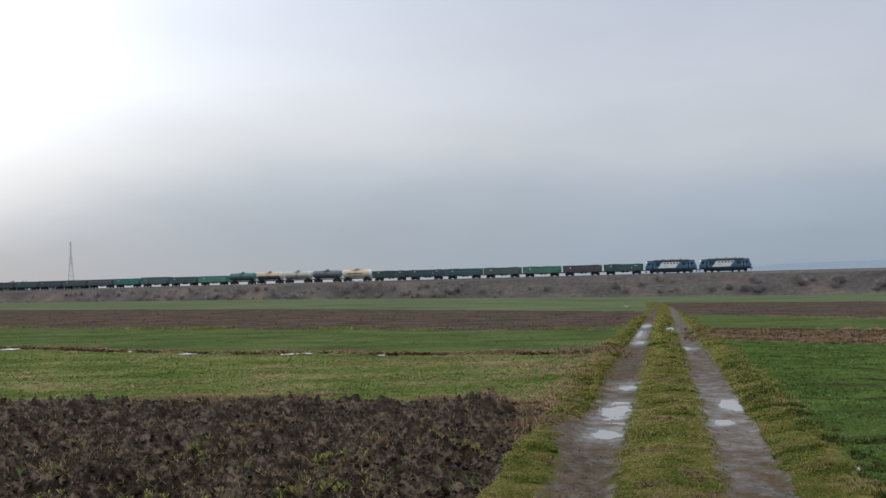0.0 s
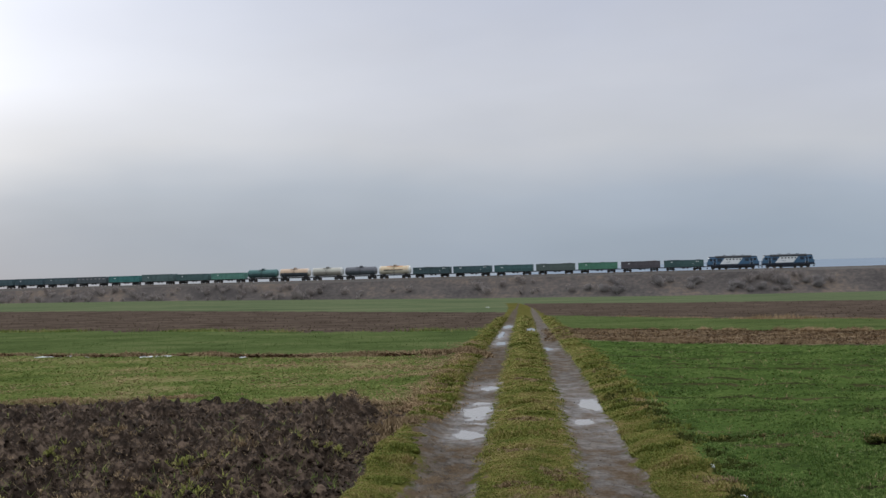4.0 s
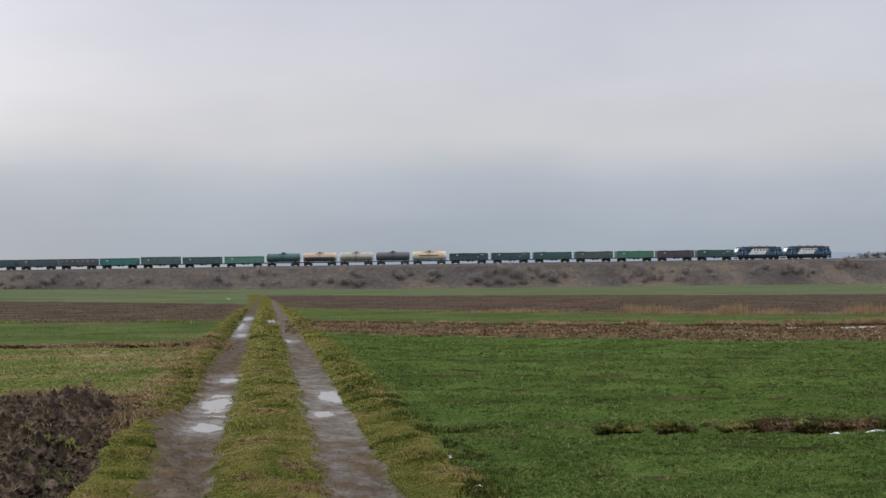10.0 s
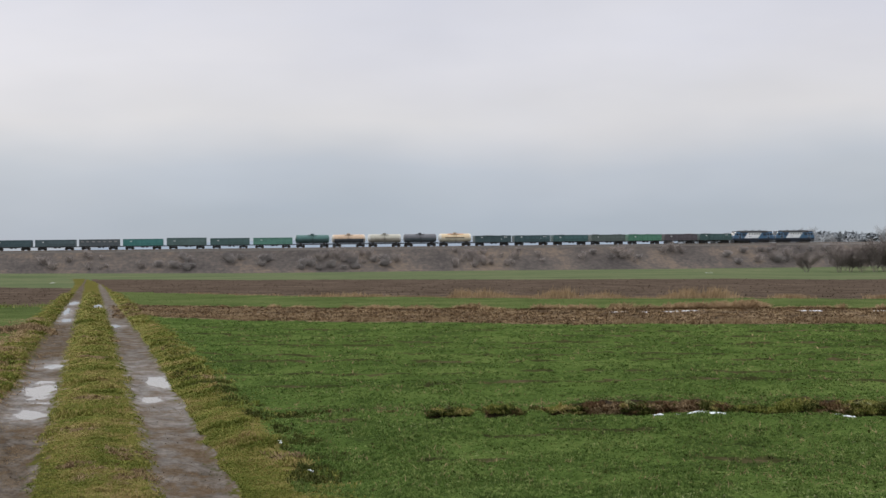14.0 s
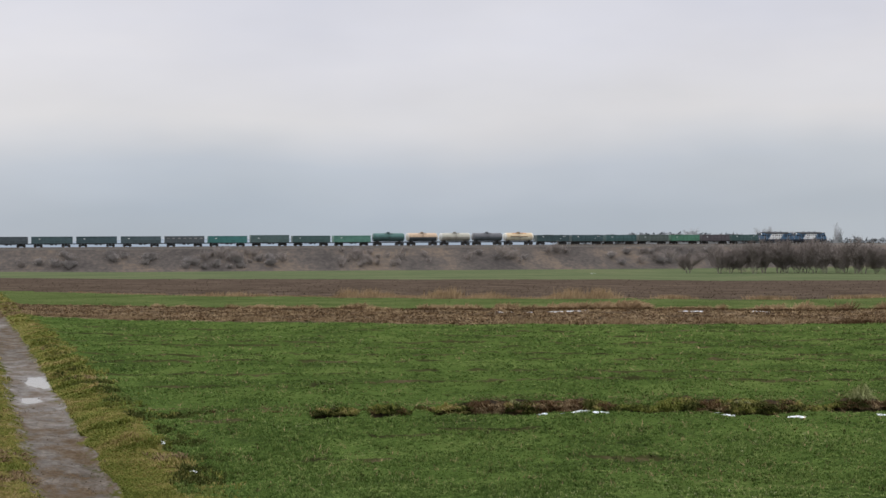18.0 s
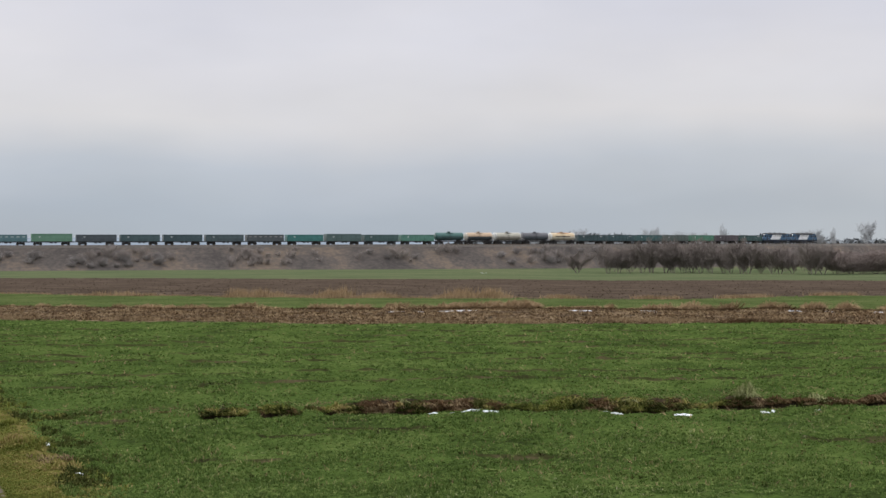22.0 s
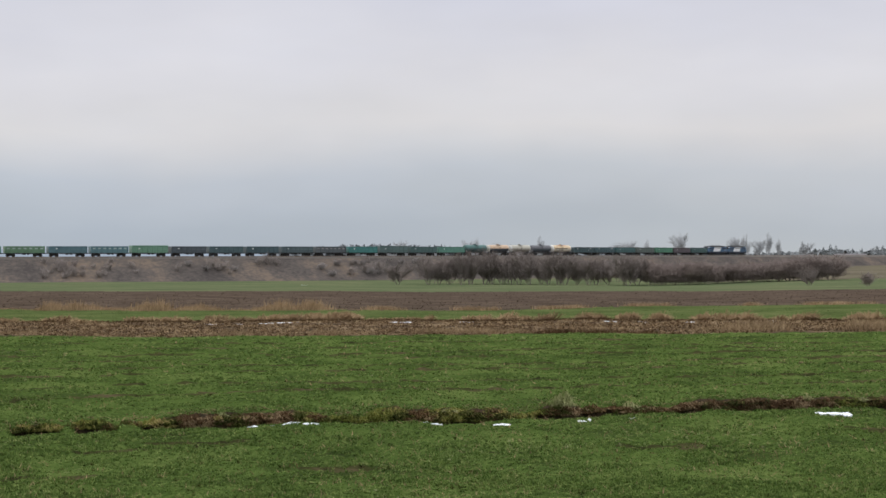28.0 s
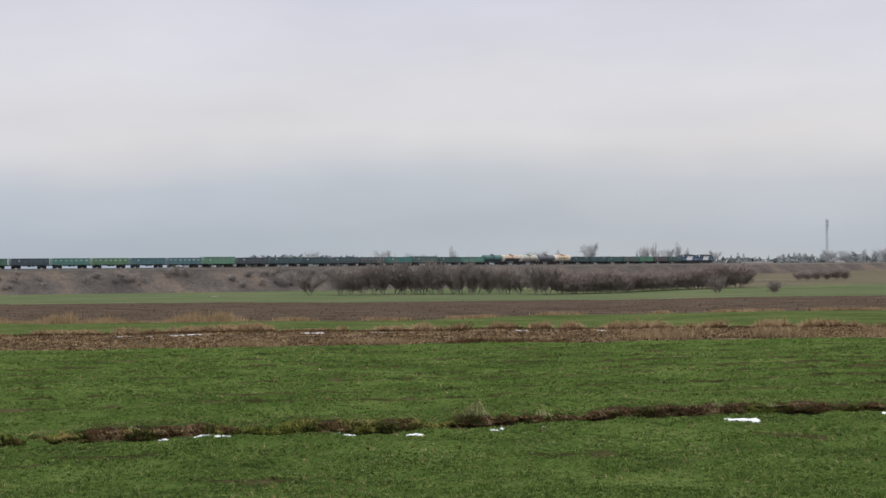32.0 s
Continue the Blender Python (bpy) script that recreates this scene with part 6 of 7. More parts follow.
# ---------------------------------------------------------------- water and snow
def blob(name, az, d, along, across, turn, mat, label, category, lift=0.0, bulge=0.0, level=None, n=56, rough=0.25):
    """A flat or slightly domed patch with an uneven rim."""
    cx, cy = polar(az, d)
    z = float(land_z(np.array(cx), np.array(cy))) if level is None else level
    bm = bmesh.new()
    c = bm.verts.new((0, 0, bulge))
    ring, mid = [], []
    seed = az * 7.3 + d
    for k in range(n):
        t = k * math.tau / n
        r = 1 + rough * float(vnoise(math.cos(t) * 2.2 + seed, math.sin(t) * 2.2, 4, 0.5)) * 2
        u, v = along * r * math.cos(t), across * r * math.sin(t)
        mid.append(bm.verts.new((u * 0.6, v * 0.6, bulge * 0.85)))
        ring.append(bm.verts.new((u, v, -0.02 if bulge else 0)))
    for k in range(n):
        j = (k + 1) % n
        bm.faces.new((c, mid[k], mid[j]))
        bm.faces.new((mid[k], ring[k], ring[j], mid[j]))
    ob = part(name, bm, mat, smooth=bulge > 0)
    ob.matrix_world = pose(cx, cy, z + lift, 0, 0, turn)
    return tagged(ob, label, category)


ALONG_ROAD = 90 - ROAD_AZ
for k_, (az, d, a, b) in enumerate(PUDDLES):
    blob("puddle", az, d, a * (1.7 if d < 40 else 0.9), b * (1.9 if d < 40 else 0.9), ALONG_ROAD, M_WATER, "shallow muddy puddle in the track's rut, reflecting the sky", "puddle", level=float(ground_z(*polar(az, d))) - (0.0575 if d < 40 else 0.048) - 0.0004 * k_, rough=0.1 if d < 40 else 0.35)


def snow_patch(az, d, along, across, label, pieces=4, thick=0.006, seed=[0]):
    """A few thin ragged scraps lying close together, each a part."""
    seed[0] += 1
    rr = random.Random(seed[0])
    cx, cy = polar(az, d)
    t = radians(-az)
    thing = tagged(new("snow_patch"), label, "snow")
    thing.matrix_world = pose(cx, cy, 0, 0, 0, -az)
    for p in range(pieces):
        ox = along * (-1 + 2 * (p + 0.5) / pieces) * 0.9 + rr.uniform(-0.1, 0.1) * along
        oy = across * rr.uniform(-0.8, 0.8)
        rx, ry = along / pieces * rr.uniform(0.7, 1.7), across * rr.uniform(0.3, 0.8)
        wx, wy = cx + ox * math.cos(t) - oy * math.sin(t), cy + ox * math.sin(t) + oy * math.cos(t)
        z = float(land_z(np.array([wx]), np.array([wy]))[0])
        bm = bmesh.new()
        c = bm.verts.new((0, 0, thick * 1.3))
        ring = []
        n = 18
        for k in range(n):
            a = k * math.tau / n
            r = 1 + rr.uniform(-0.45, 0.35)
            ring.append(bm.verts.new((rx * r * math.cos(a), ry * r * math.sin(a), rr.uniform(-0.6, 0.9) * thick)))
        low = [bm.verts.new((v.co.x, v.co.y, -0.03)) for v in ring]
        for k in range(n):
            j = (k + 1) % n
            bm.faces.new((c, ring[k], ring[j]))
            bm.faces.new((ring[k], low[k], low[j], ring[j]))
        part("snow_scrap", bm, M_SNOW, thing, m=pose(ox, oy, z))
    return thing


for az, d, a, b, p in ((31.0, 16.15, 0.26, 0.07, 6), (29.4, 16.2, 0.07, 0.03, 2), (36.3, 16.45, 0.12, 0.05, 3), (38.9, 16.5, 0.09, 0.10, 3), (42.0, 16.65, 0.09, 0.10, 3), (43.8, 16.9, 0.05, 0.06, 2), (51.2, 17.8, 0.24, 0.22, 3), (56.6, 19.0, 0.16, 0.14, 3), (15.0, 13.98, 0.06, 0.16, 3), (16.3, 12.3, 0.03, 0.08, 2)):
    snow_patch(az, d, a, b, "small leftover patch of old white snow in the grass", p, 0.014)
for az, d, a, b in ((28.05, 47.9, 0.35, 0.12), (29.0, 48.0, 0.10, 0.1), (30.3, 48.3, 0.5, 0.12), (31.05, 48.4, 0.16, 0.1), (34.95, 48.5, 0.45, 0.12), (43.0, 49.6, 0.22, 0.12), (44.2, 49.6, 0.16, 0.12), (46.0, 49.6, 0.14, 0.1), (37.6, 48.8, 0.3, 0.1), (49.0, 49.6, 0.14, 0.1),
                    (-15.9, 52.6, 0.75, 0.10), (-12.1, 47.4, 0.36, 0.08), (-9.3, 44.2, 0.55, 0.08), (-8.0, 43.4, 0.2, 0.08), (-5.7, 41.3, 0.4, 0.08), (-2.3, 39.2, 0.2, 0.08), (6.85, 165.0, 0.2, 0.4)):
    snow_patch(az, d, a, b, "strip of leftover snow along a field balk", 4, 0.022)
for az, d, a in ((31.4, 330, 0.7),):
    snow_patch(az, d, a, 0.15, "thin strip of old snow on a far field's edge", 5, 0.025)


# ---------------------------------------------------------------- trees and shrubs
def bare_tree(seed, stems, spread, depth, twigs, mat, low=0.15, girth=0.45, fine_r=0.0022):
    """Trunk and limb mesh plus a crown of fine bare twigs; one unit high."""
    rr = random.Random(seed)
    wood, fine = [], []

    def grow(p, way, length, r, level):
        q, steps = p, 4 if level == 0 else 3
        for k in range(steps):
            way = (way + Vector((rr.gauss(0, 0.14), rr.gauss(0, 0.14), 0.07))).normalized()
            n = q + way * (length / steps)
            (wood if level < 2 else fine).append((q, n, r * (1 - 0.2 * k), r * (1 - 0.2 * (k + 1))))
            if level < depth and (level or n.z > low):
                for _ in range(2):
                    side = Vector((rr.gauss(0, 1), rr.gauss(0, 1), rr.gauss(0.2, 0.35))).normalized()
                    grow(n, (way * 0.7 + side * spread).normalized(), length * rr.uniform(0.45, 0.7), r * 0.5, level + 1)
            if level >= depth - 1:
                for _ in range(twigs):
                    side = (way + Vector((rr.gauss(0, 0.9), rr.gauss(0, 0.9), rr.gauss(0.15, 0.5)))).normalized()
                    fine.append((n, n + side * length * rr.uniform(0.3, 0.8), r * 0.5, r * 0.1))
            q = n

    for s in range(stems):
        a = s * math.tau / stems + rr.uniform(-0.5, 0.5)
        out = 0.0 if stems == 1 else rr.uniform(0.15, 0.6)
        grow(Vector((math.cos(a) * 0.012 * stems, math.sin(a) * 0.012 * stems, -0.03)), Vector((math.cos(a) * out, math.sin(a) * out, 1)).normalized(), rr.uniform(0.5, 0.62), 0.02 / max(1, stems) ** 0.35, 0)
    top = sorted(q.z for _, q, _, _ in fine)[int(len(fine) * 0.94)]
    side = sorted(math.hypot(q.x, q.y) for _, q, _, _ in fine)[int(len(fine) * 0.85)]
    fit = Vector((girth / side, girth / side, 1 / top))

    def solid(parts, least):
        V, F = [], []
        for p, q, r0, r1 in parts:
            p, q = p * fit, q * fit
            w = (q - p).normalized()
            u = w.orthogonal().normalized()
            v = w.cross(u)
            b = len(V)
            for c, r in ((p, max(r0, least)), (q, max(r1, least * 0.6))):
                for k in range(3):
                    V.append(c + (u * math.cos(k * math.tau / 3) + v * math.sin(k * math.tau / 3)) * r)
            F += [(b + k, b + (k + 1) % 3, b + 3 + (k + 1) % 3, b + 3 + k) for k in range(3)]
        return V, F

    return raw_mesh("trunk", *solid(wood, fine_r * 2), mat), raw_mesh("crown", *solid(fine, fine_r), mat)


def tree_thing(name, seed, label, category, group, **k):
    trunk, crown = bare_tree(seed, **k)
    t = tagged(new(name), label, category, group)
    part("trunk", trunk, None, t)["kind"] = "stuff"
    part("crown", crown, None, t)["kind"] = "stuff"
    return t


def stand(template, az, d, height, wide=1.0, turn=0.0, sink=0.1, first=[]):
    x, y = polar(az, d)
    z = float(ground_z(np.array(x), np.array(y))) - sink
    m = pose(x, y, z, 0, 0, turn) @ Matrix.Diagonal((height * wide, height * wide, height, 1))
    ob = copy_thing(template, m) if template.name in first else template
    first.append(template.name)
    ob.matrix_basis = m
    return ob


def plant():
    rr = random.Random(5)
    hedge = [tree_thing("hedgerow_bush", 10 + k, "bare many-stemmed bush of the hedgerow before the embankment", "bush", "hedgerow bushes", stems=4, spread=0.8, depth=2, twigs=5, mat=M_TWIG, low=0.08, girth=0.42, fine_r=0.0034) for k in range(4)]
    low_bush = [tree_thing("low_hedge_bush", 20 + k, "rounded reddish bare bush at the foot of the embankment", "bush", "low hedge bushes", stems=5, spread=0.9, depth=2, twigs=4, mat=M_REDTWIG, low=0.0, girth=0.62, fine_r=0.0036) for k in range(3)]
    # tall hedge in front of the embankment, then lower bushes towards its end
    line = [(34.9, 452, 5.2), (36.05, 452, 7.0), (36.6, 450, 6.4), (37.0, 450, 7.4), (37.45, 446, 7.6), (37.8, 448, 7.6), (38.2, 444, 7.8), (38.6, 444, 7.9), (38.95, 440, 7.6), (39.3, 442, 7.9), (39.65, 438, 7.7), (39.95, 436, 7.9),
            (40.3, 438, 7.4), (40.7, 432, 7.2), (41.05, 430, 7.6), (41.35, 428, 7.6), (41.75, 430, 5.6), (42.1, 426, 7.0), (42.5, 426, 6.2), (42.95, 424, 4.8), (43.4, 420, 6.4), (43.75, 414, 7.2), (44.1, 416, 6.2), (44.45, 420, 6.4),
            (44.9, 420, 5.6), (45.3, 418, 5.8), (45.75, 420, 5.4), (46.2, 422, 5.6), (46.6, 420, 5.0), (47.0, 424, 5.4), (47.5, 430, 5.6), (47.9, 436, 5.4), (48.35, 440, 5.8), (48.8, 446, 5.6), (49.2, 452, 6.2), (49.6, 458, 6.0), (50.0, 466, 6.6), (50.35, 470, 6.8),
            (50.7, 474, 7.0), (51.0, 478, 7.2), (51.25, 480, 6.6)]
    for az, d, h in line + [(44.7 + 0.22 * k, 416 + 0.9 * k, 4.6 + 0.05 * k) for k in range(28)]:
        stand(rr.choice(hedge if az < 44.3 else low_bush), az + rr.uniform(-0.1, 0.1), min(d, 440), h * (1 if az < 46.5 else 0.82) * rr.uniform(0.85, 1.12), rr.uniform(0.95, 1.35), rr.uniform(0, 360))
    # a second, darker row behind fills the gaps
    for k in range(12):
        az = 36.3 + k * 0.7 + rr.uniform(-0.12, 0.12)
        stand(rr.choice(hedge), az, 462 + rr.uniform(-4, 8), rr.uniform(5.6, 7.2), 0.95, rr.uniform(0, 360))
    shrub = [tree_thing("field_shrub", 30 + k, "low bare shrub standing alone in the field", "shrub", "field shrubs", stems=6, spread=0.9, depth=2, twigs=2, mat=M_TWIG, low=0.05, girth=0.5, fine_r=0.0045) for k in range(2)]
    stand(shrub[0], 50.34, 281, 3.0, 1.0, 20)
    stand(shrub[1], 52.4, 234, 1.9, 1.3, 80)
    for az, d, h in ((53.3, 560, 2.8), (53.6, 556, 3.0), (53.95, 552, 3.2), (54.3, 556, 3.0), (54.65, 552, 3.4), (54.95, 556, 3.0)):
        stand(shrub[int(az * 20) % 2], az, d, h, 1.6, az * 31)
    # scrub on the slope of the embankment
    scrub = [tree_thing("embankment_shrub", 50 + k, "bare grey-brown scrub bush on the embankment slope", "shrub", "embankment scrub", stems=6, spread=0.9, depth=2, twigs=2, mat=M_SCRUB, low=0.05, girth=0.5, fine_r=0.0028) for k in range(3)]
    spots = [(27.5, 0.5, 3.2), (27.9, 0.55, 2.6), (29.7, 0.25, 3.0), (29.3, 0.3, 2.6), (30.0, 0.3, 2.4), (26.2, 0.6, 2.2), (18.4, 0.4, 2.6), (17.2, 0.4, 3.2), (17.7, 0.55, 2.8), (16.6, 0.5, 2.6), (19.4, 0.6, 2.4), (33.0, 0.8, 3.0), (33.6, 0.7, 3.4), (32.4, 0.9, 2.4)]
    while len(spots) < 190:
        az = rr.uniform(-15, 36)
        if float(vnoise(np.array(az * 0.35 + 3.0), np.array(1.0), 3)) > rr.uniform(-0.35, 0.5):
            spots.append((az, rr.uniform(0.1, 1.0), rr.uniform(1.0, 2.4)))
    dark = [tree_thing("thicket_shrub", 60 + k, "dark bare shrub of the thicket on the embankment slope", "shrub", "embankment thicket", stems=6, spread=0.9, depth=2, twigs=3, mat=M_THICKET, low=0.0, girth=0.6, fine_r=0.0034) for k in range(2)]
    thicket = len(spots)
    for lo, hi, k in ((9.5, 13.0, 8), (13.0, 19.2, 24), (31.0, 35.5, 10), (26.0, 28.4, 3)):
        spots += [(rr.uniform(lo, hi), rr.uniform(0.25, 1.0), rr.uniform(1.2, 2.3)) for _ in range(k)]
    base_az = np.degrees(np.arctan2(LINE_X, LINE_Y))
    mid = (LINE_S > -700) & (LINE_S < 800)
    for k, (az, down, h) in enumerate(spots):
        s = float(np.interp(az, base_az[mid], LINE_S[mid]))
        x, y, hd = on_line(s)
        full = 4.2 + (RAIL_Z - 1.0 + 5.0) * 1.75
        o = 5.0 + down * (full - 6.5)
        px, py = x + math.sin(hd) * o, y - math.cos(hd) * o
        g = float(ground_z(np.array(px), np.array(py)))
        z = max(g, RAIL_Z - 1.0 - (o - 4.2) / 1.75) - 0.25
        t = rr.choice(scrub if k < thicket else dark)
        m = pose(px, py, z, 0, 0, rr.uniform(0, 360)) @ Matrix.Diagonal((h * 1.25, h * 1.25, h * 1.15, 1))
        ob = t if t.location.length < 1 else copy_thing(t, m)
        ob.matrix_basis = m
    # trees beyond the line, distance haze mixed into their base colour
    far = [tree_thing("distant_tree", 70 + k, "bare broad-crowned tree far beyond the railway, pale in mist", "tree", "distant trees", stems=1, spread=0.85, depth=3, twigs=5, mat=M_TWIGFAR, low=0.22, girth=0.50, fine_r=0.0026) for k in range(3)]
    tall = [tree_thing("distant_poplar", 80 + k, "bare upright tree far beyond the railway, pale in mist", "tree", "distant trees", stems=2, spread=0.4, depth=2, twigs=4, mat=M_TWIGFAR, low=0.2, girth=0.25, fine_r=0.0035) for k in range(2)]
    for az, el, wide, tp in ((33.3, 26, 0.8, 0), (34.1, 27, 0.9, 0), (34.6, 25, 0.8, 0), (34.95, 29, 0.8, 0), (35.3, 35, 0.7, 0), (35.8, 22, 0.8, 0), (36.4, 17, 0.9, 0), (38.2, 38, 0.7, 0), (37.9, 26, 0.7, 0), (38.97, 29, 0.8, 0), (39.4, 27, 0.8, 0), (39.83, 27, 0.7, 0), (40.27, 40, 0.6, 1),
                             (43.2, 26, 0.8, 0), (43.5, 29, 0.7, 0), (43.9, 32, 0.8, 0), (44.45, 33, 0.5, 1), (45.58, 46, 0.62, 0), (47.9, 38, 0.6, 0), (48.06, 42, 0.5, 1), (48.5, 34, 0.7, 0), (48.8, 43, 0.5, 1), (49.3, 33, 0.55, 1), (49.94, 29, 0.8, 0),
                             (54.26, 28, 0.8, 0), (54.6, 24, 0.8, 0), (54.86, 26, 0.8, 0), (55.3, 25, 0.8, 0), (55.56, 28, 0.7, 1), (55.95, 27, 0.8, 0), (56.3, 31, 0.8, 0), (56.8, 30, 0.8, 0), (52.73, 20, 0.9, 0), (53.2, 21, 0.9, 0)):
        d = 1080 + rr.uniform(-40, 60)
        x, y = polar(az, d)
        z = float(ground_z(np.array(x), np.array(y)))
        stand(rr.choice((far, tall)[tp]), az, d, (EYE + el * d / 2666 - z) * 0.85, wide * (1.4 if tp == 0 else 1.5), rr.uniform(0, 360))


plant()


def conifer(seed):
    rr = random.Random(seed)
    V, F = [], []
    for k in range(240):
        h = rr.random() ** 0.8
        r = 0.30 * (1 - h) * rr.uniform(0.5, 1.1) + 0.015
        a = rr.uniform(0, math.tau)
        p = Vector((math.cos(a) * r, math.sin(a) * r, 0.06 + h * 0.94))
        s = 0.05 * (1.2 - h)
        b = len(V)
        for _ in range(4):
            V.append(p + Vector((rr.gauss(0, s), rr.gauss(0, s), rr.gauss(-0.01, s * 0.8))))
        F += [(b, b + 1, b + 2), (b, b + 2, b + 3), (b, b + 1, b + 3), (b + 1, b + 2, b + 3)]
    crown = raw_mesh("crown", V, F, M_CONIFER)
    bm = bmesh.new()
    tube(bm, (0, 0, -0.03), (0, 0, 0.8), 0.02, 0.006, 6)
    t = tagged(new("distant_conifer"), "dark misty conifer by the far farmsteads", "conifer", "distant conifers")
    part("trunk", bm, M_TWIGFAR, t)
    part("crown", crown, None, t)
    return t


def clump(V, F, rr, az, d, top):
    """One small tuft of foliage of a far wood."""
    x, y = polar(az, d)
    zt = EYE + top * d / 2666
    p = Vector((x, y, -4 + (zt + 4) * rr.random() ** 0.5 * rr.uniform(0.9, 1.02)))
    s = d * 0.0016
    b = len(V)
    for _ in range(4):
        V.append(p + Vector((rr.gauss(0, s), rr.gauss(0, s), rr.gauss(0, s * 0.7))))
    F += [(b, b + 1, b + 2), (b, b + 2, b + 3), (b, b + 1, b + 3), (b + 1, b + 2, b + 3)]


def far_side():
    rr = random.Random(11)
    con = [conifer(1), conifer(2)]
    for az, el, w in ((40.5, 24, 0.7), (47.36, 26, 0.7), (47.55, 20, 0.8), (50.36, 17, 0.9), (50.6, 14, 1.0), (50.85, 19, 1.0), (51.1, 23, 1.1), (51.3, 21, 1.1), (51.55, 14, 1.0), (52.22, 18, 0.6), (52.6, 16, 1.1), (52.75, 20, 1.2), (52.95, 21, 1.2), (53.15, 22, 1.3), (53.35, 22, 1.2), (53.55, 21, 1.2), (53.8, 20, 1.1), (54.1, 18, 1.2), (54.4, 19, 1.0), (54.95, 17, 1.2), (55.4, 18, 1.2), (56.0, 20, 1.2), (56.5, 21, 1.2), (45.05, 8, 1.0), (46.0, 10, 1.0), (51.9, 9, 1.1), (49.6, 12, 1.0)):
        d = 1060 + rr.uniform(-30, 30)
        x, y = polar(az, d)
        z = float(ground_z(np.array(x), np.array(y)))
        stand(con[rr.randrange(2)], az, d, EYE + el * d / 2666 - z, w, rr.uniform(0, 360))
    # woods on the skyline to the left, and dim ground cover far off to the right
    V, F = [], []
    for k in range(4500):
        if k < 1100:
            az, d = rr.uniform(-24, -13.2), rr.uniform(1900, 2100)
            top = np.interp(az, [-24, -16, -14.6, -13.9, -13.2], [21, 18, 15, 12, 7])
        else:
            az, d = rr.uniform(30, 47) if k % 2 else rr.uniform(30.5, 38.5), rr.uniform(1500, 1600)
            top = np.interp(az, [30, 31, 33, 35, 37, 39, 47], [7, 13, 22, 24, 19, 13, 11])
        clump(V, F, rr, az, d, float(top))
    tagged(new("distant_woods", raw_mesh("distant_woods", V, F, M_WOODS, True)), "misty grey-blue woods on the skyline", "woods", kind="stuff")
    # a lower, nearer belt of trees round the farmsteads
    V, F = [], []
    for k in range(2600):
        az = rr.uniform(46, 60)
        top = np.interp(az, [46, 48, 50, 51, 52, 53, 54, 57, 60], [5, 8, 10, 15, 10, 17, 15, 18, 18]) * (0.8 + 0.3 * float(vnoise(np.array(az * 3.0), np.array(2.0), 2)))
        clump(V, F, rr, az, rr.uniform(1150, 1250), float(top))
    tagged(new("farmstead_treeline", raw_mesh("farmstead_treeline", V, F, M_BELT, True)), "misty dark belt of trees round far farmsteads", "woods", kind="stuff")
    # low hills behind the line
    az = np.linspace(6, 40, 120)
    top = np.interp(az, [6, 11, 13, 16, 22, 27, 30, 34, 40], [6, 15, 19, 20.5, 19.5, 19.5, 17, 12, 5])
    V = []
    for d, q in ((3700, 0.0), (4100, 0.75), (4500, 1.0), (4800, 0.9)):
        x, y = polar(az, d)
        zz = EYE + (top + 0.5 * vnoise(az * 1.5, az * 0 + 3, 3)) * d / 2666 * q - (1 - q) * 6
        V.append(np.stack([x, y, zz], -1))
    V = np.stack(V, 0)
    i = np.arange(4 * 120).reshape(4, 120)
    F = np.stack([i[:-1, :-1], i[:-1, 1:], i[1:, 1:], i[1:, :-1]], -1).reshape(-1, 4)
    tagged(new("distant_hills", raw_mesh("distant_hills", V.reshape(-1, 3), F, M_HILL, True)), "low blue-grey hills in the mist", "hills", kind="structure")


far_side()


# ---------------------------------------------------------------- pylon, mast, farmsteads
M_LATTICE = material("grey_lattice_steel", (0.16, 0.175, 0.19), (0.22, 0.235, 0.25), 1.0, 0.7, 0.0)
M_WALL = material("pale_render", (0.36, 0.36, 0.36), (0.50, 0.50, 0.49), 0.5, 0.9, 0.0)
M_TILE = material("grey_roof_tiles", (0.14, 0.13, 0.135), (0.21, 0.20, 0.20), 0.8, 0.9, 0.0)


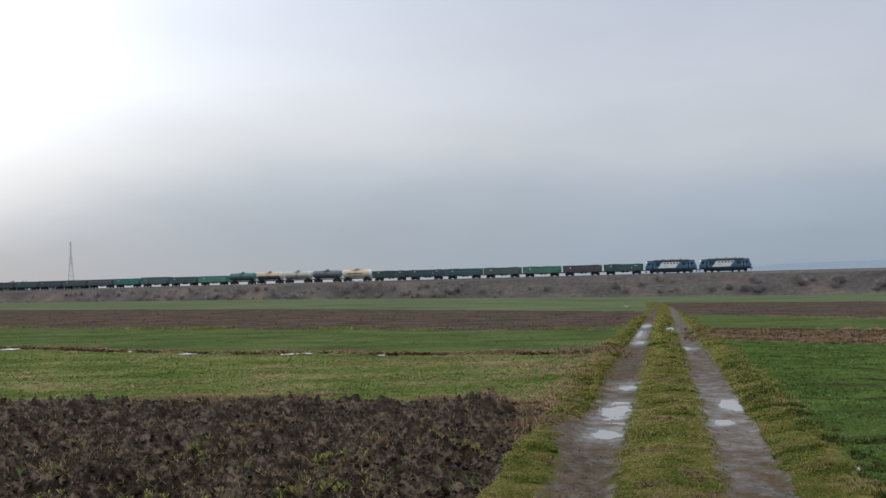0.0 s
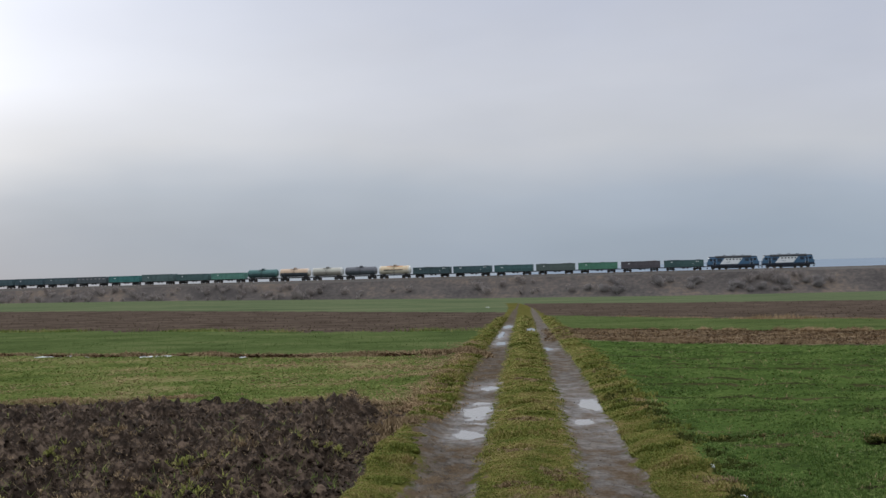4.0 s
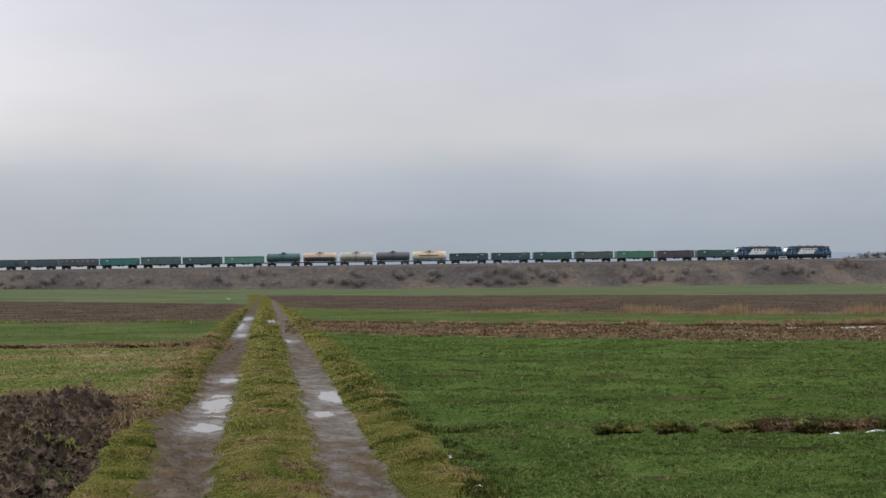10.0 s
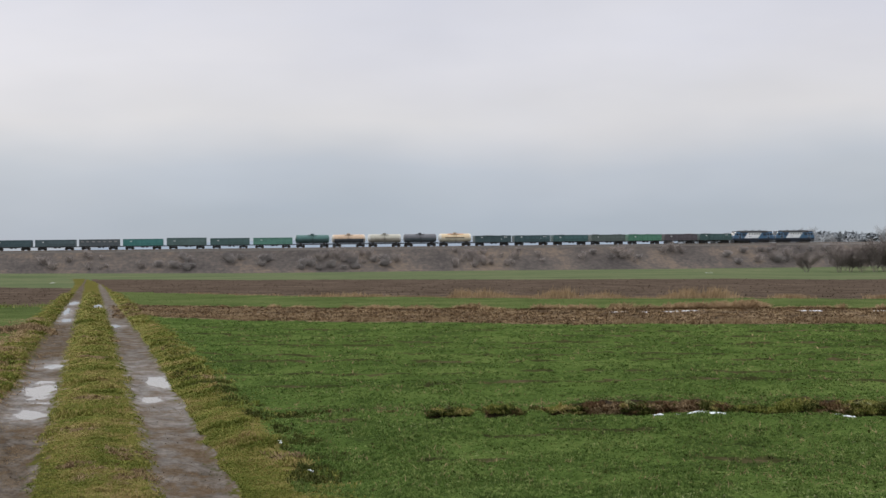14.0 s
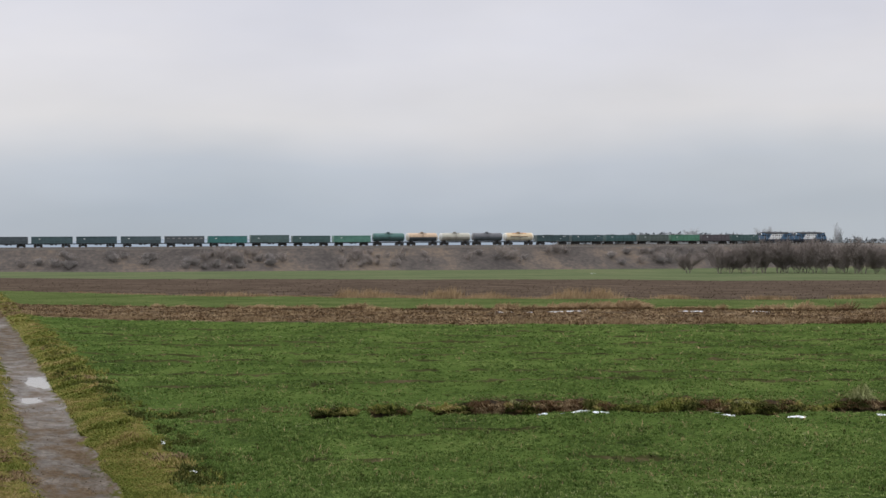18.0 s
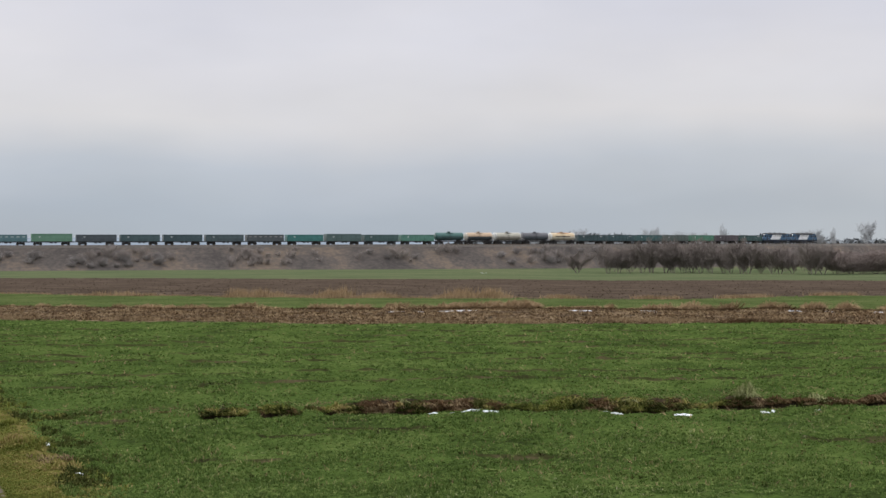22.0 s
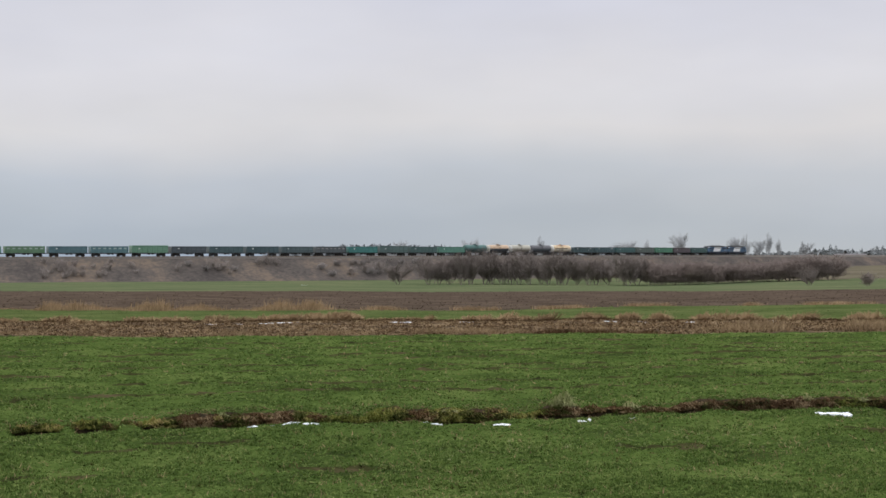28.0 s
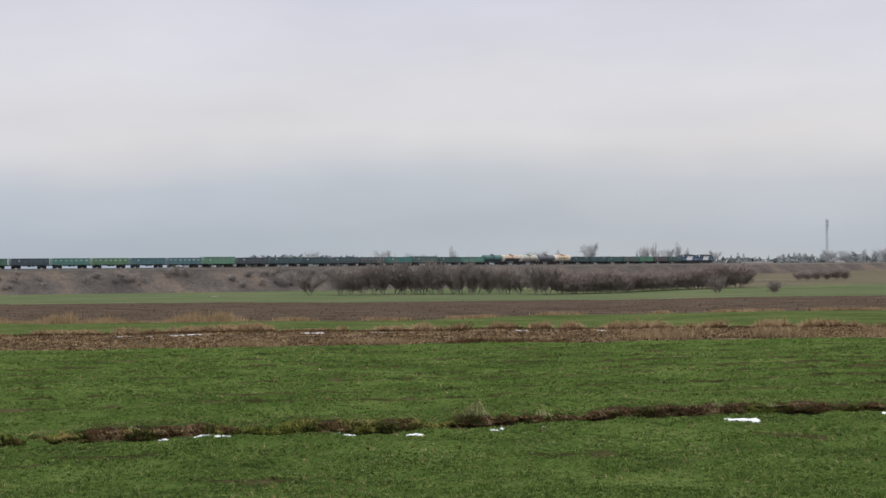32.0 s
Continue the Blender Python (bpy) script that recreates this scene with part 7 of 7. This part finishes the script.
def lattice_tower(name, az, d, z0, z1, base, top, label, category, arms=()):
    x, y = polar(az, d)
    t = tagged(new(name), label, category)
    t.matrix_basis = pose(x, y, z0, 0, 0, -az)
    H = z1 - z0
    wd = lambda h: (base + (top - base) * min(1, (h / H) / 0.78)) / 2
    r = max(0.09, d * 0.00011)
    corners = [(-1, -1), (1, -1), (1, 1), (-1, 1)]
    for cx, cy in corners:
        bm = bmesh.new()
        n = 5
        for k in range(n):
            a, b = H * k / n, H * (k + 1) / n
            tube(bm, (cx * wd(a), cy * wd(a), a), (cx * wd(b), cy * wd(b), b), r, r, 5)
        part("leg", bm, M_LATTICE, t)
    levels, h = [0.0], 0.0
    while h < H * 0.97:
        h += max(wd(h) * 1.7, H / 22)
        levels.append(min(h, H))
    for a, b in zip(levels, levels[1:]):
        bm = bmesh.new()
        for k in range(4):
            p, q = corners[k], corners[(k + 1) % 4]
            tube(bm, (p[0] * wd(a), p[1] * wd(a), a), (q[0] * wd(b), q[1] * wd(b), b), r * 0.6, r * 0.6, 4)
            tube(bm, (q[0] * wd(a), q[1] * wd(a), a), (p[0] * wd(b), p[1] * wd(b), b), r * 0.6, r * 0.6, 4)
            tube(bm, (p[0] * wd(b), p[1] * wd(b), b), (q[0] * wd(b), q[1] * wd(b), b), r * 0.6, r * 0.6, 4)
        part("brace", bm, M_LATTICE, t)
    for h, w in arms:
        bm = bmesh.new()
        for s in (-1, 1):
            for yy in (-1, 1):
                tube(bm, (0, yy * wd(h), h), (s * w, 0, h), r * 0.8, r * 0.5, 4)
            tube(bm, (0, 0, h + 1.6), (s * w, 0, h), r * 0.6, r * 0.5, 4)
        part("cross_arm", bm, M_LATTICE, t)
    return t


lattice_tower("power_pylon", -13.89, 950, -3.0, EYE + 87 * 950 / 2666, 5.6, 0.6, "grey lattice power pylon beyond the railway", "pylon", arms=((21.5, 1.6), (25.5, 1.4)))
mast = lattice_tower("radio_mast", 54.33, 1150, 0.0, EYE + 78 * 1150 / 2666, 1.4, 1.2, "slender grey lattice radio mast among far trees", "mast")
for h in (29.5, 32.5):
    b_ = bmesh.new()
    for a_ in (0, 120, 240):
        u_ = (math.cos(radians(a_)) * 1.1, math.sin(radians(a_)) * 1.1)
        bx(b_, u_[0] - 0.2, u_[0] + 0.2, u_[1] - 0.2, u_[1] + 0.2, h, h + 2.0, 0.03)
    part("antenna", b_, M_LATTICE, mast)


def farmhouse(az, d, w, dp, h, roof, turn, label):
    x, y = polar(az, d)
    z = float(ground_z(np.array(x), np.array(y))) - 0.3
    t = tagged(new("farmhouse"), label, "house", "far farmsteads")
    t.matrix_basis = pose(x, y, z, 0, 0, -az + turn)
    bm = bmesh.new()
    bx(bm, -w / 2, w / 2, -dp / 2, dp / 2, 0, h)
    part("wall", bm, M_WALL, t)
    bm = bmesh.new()
    e = 0.4
    for s in (-1, 1):
        a = [bm.verts.new(p) for p in ((-w / 2 - e, s * (dp / 2 + e), h - 0.1), (w / 2 + e, s * (dp / 2 + e), h - 0.1), (w / 2 + e, 0, h + roof), (-w / 2 - e, 0, h + roof))]
        b = [bm.verts.new(v.co + Vector((0, 0, 0.2))) for v in a]
        bm.faces.new(a)
        bm.faces.new(b[::-1])
        for k in range(4):
            bm.faces.new((a[k], a[(k + 1) % 4], b[(k + 1) % 4], b[k]))
    for s in (-1, 1):
        g = [bm.verts.new((s * (w / 2 - 0.02), yy, zz)) for yy, zz in ((-dp / 2, h - 0.1), (dp / 2, h - 0.1), (0, h + roof - 0.1))]
        bm.faces.new(g)
    rf = part("roof", bm, M_TILE, t)
    bm = bmesh.new()
    bx(bm, w * 0.2, w * 0.2 + 0.8, -0.4, 0.4, h + roof * 0.5, h + roof + 0.9)
    part("chimney", bm, M_TILE, rf)
    for k in (-0.28, 0.0, 0.28):
        bm = bmesh.new()
        bx(bm, k * w - 0.55, k * w + 0.55, -dp / 2 - 0.05, -dp / 2 + 0.02, 1.0, 2.3)
        part("window", bm, M_GLASS, t)
    return t


for az, d, w, dp, h, rf, tn, lab in ((45.15, 960, 9, 8, 3.6, 3.0, 15, "white farmhouse with a grey gable roof by the line"), (45.5, 1000, 13, 9, 5.4, 1.6, 0, "pale block-like farm building in the mist"), (46.3, 1010, 14, 9, 3.0, 2.4, 10, "low grey farm building in the mist"),
                                    (50.2, 1010, 10, 8, 3.2, 2.6, 30, "small pale farmhouse among conifers"), (51.8, 1040, 20, 9, 3.0, 3.0, 0, "long barn with a pale metal roof"), (54.75, 1040, 8, 7, 3.4, 2.6, 40, "white cottage among far trees")):
    farmhouse(az, d, w, dp, h, rf, tn, lab)


motions()
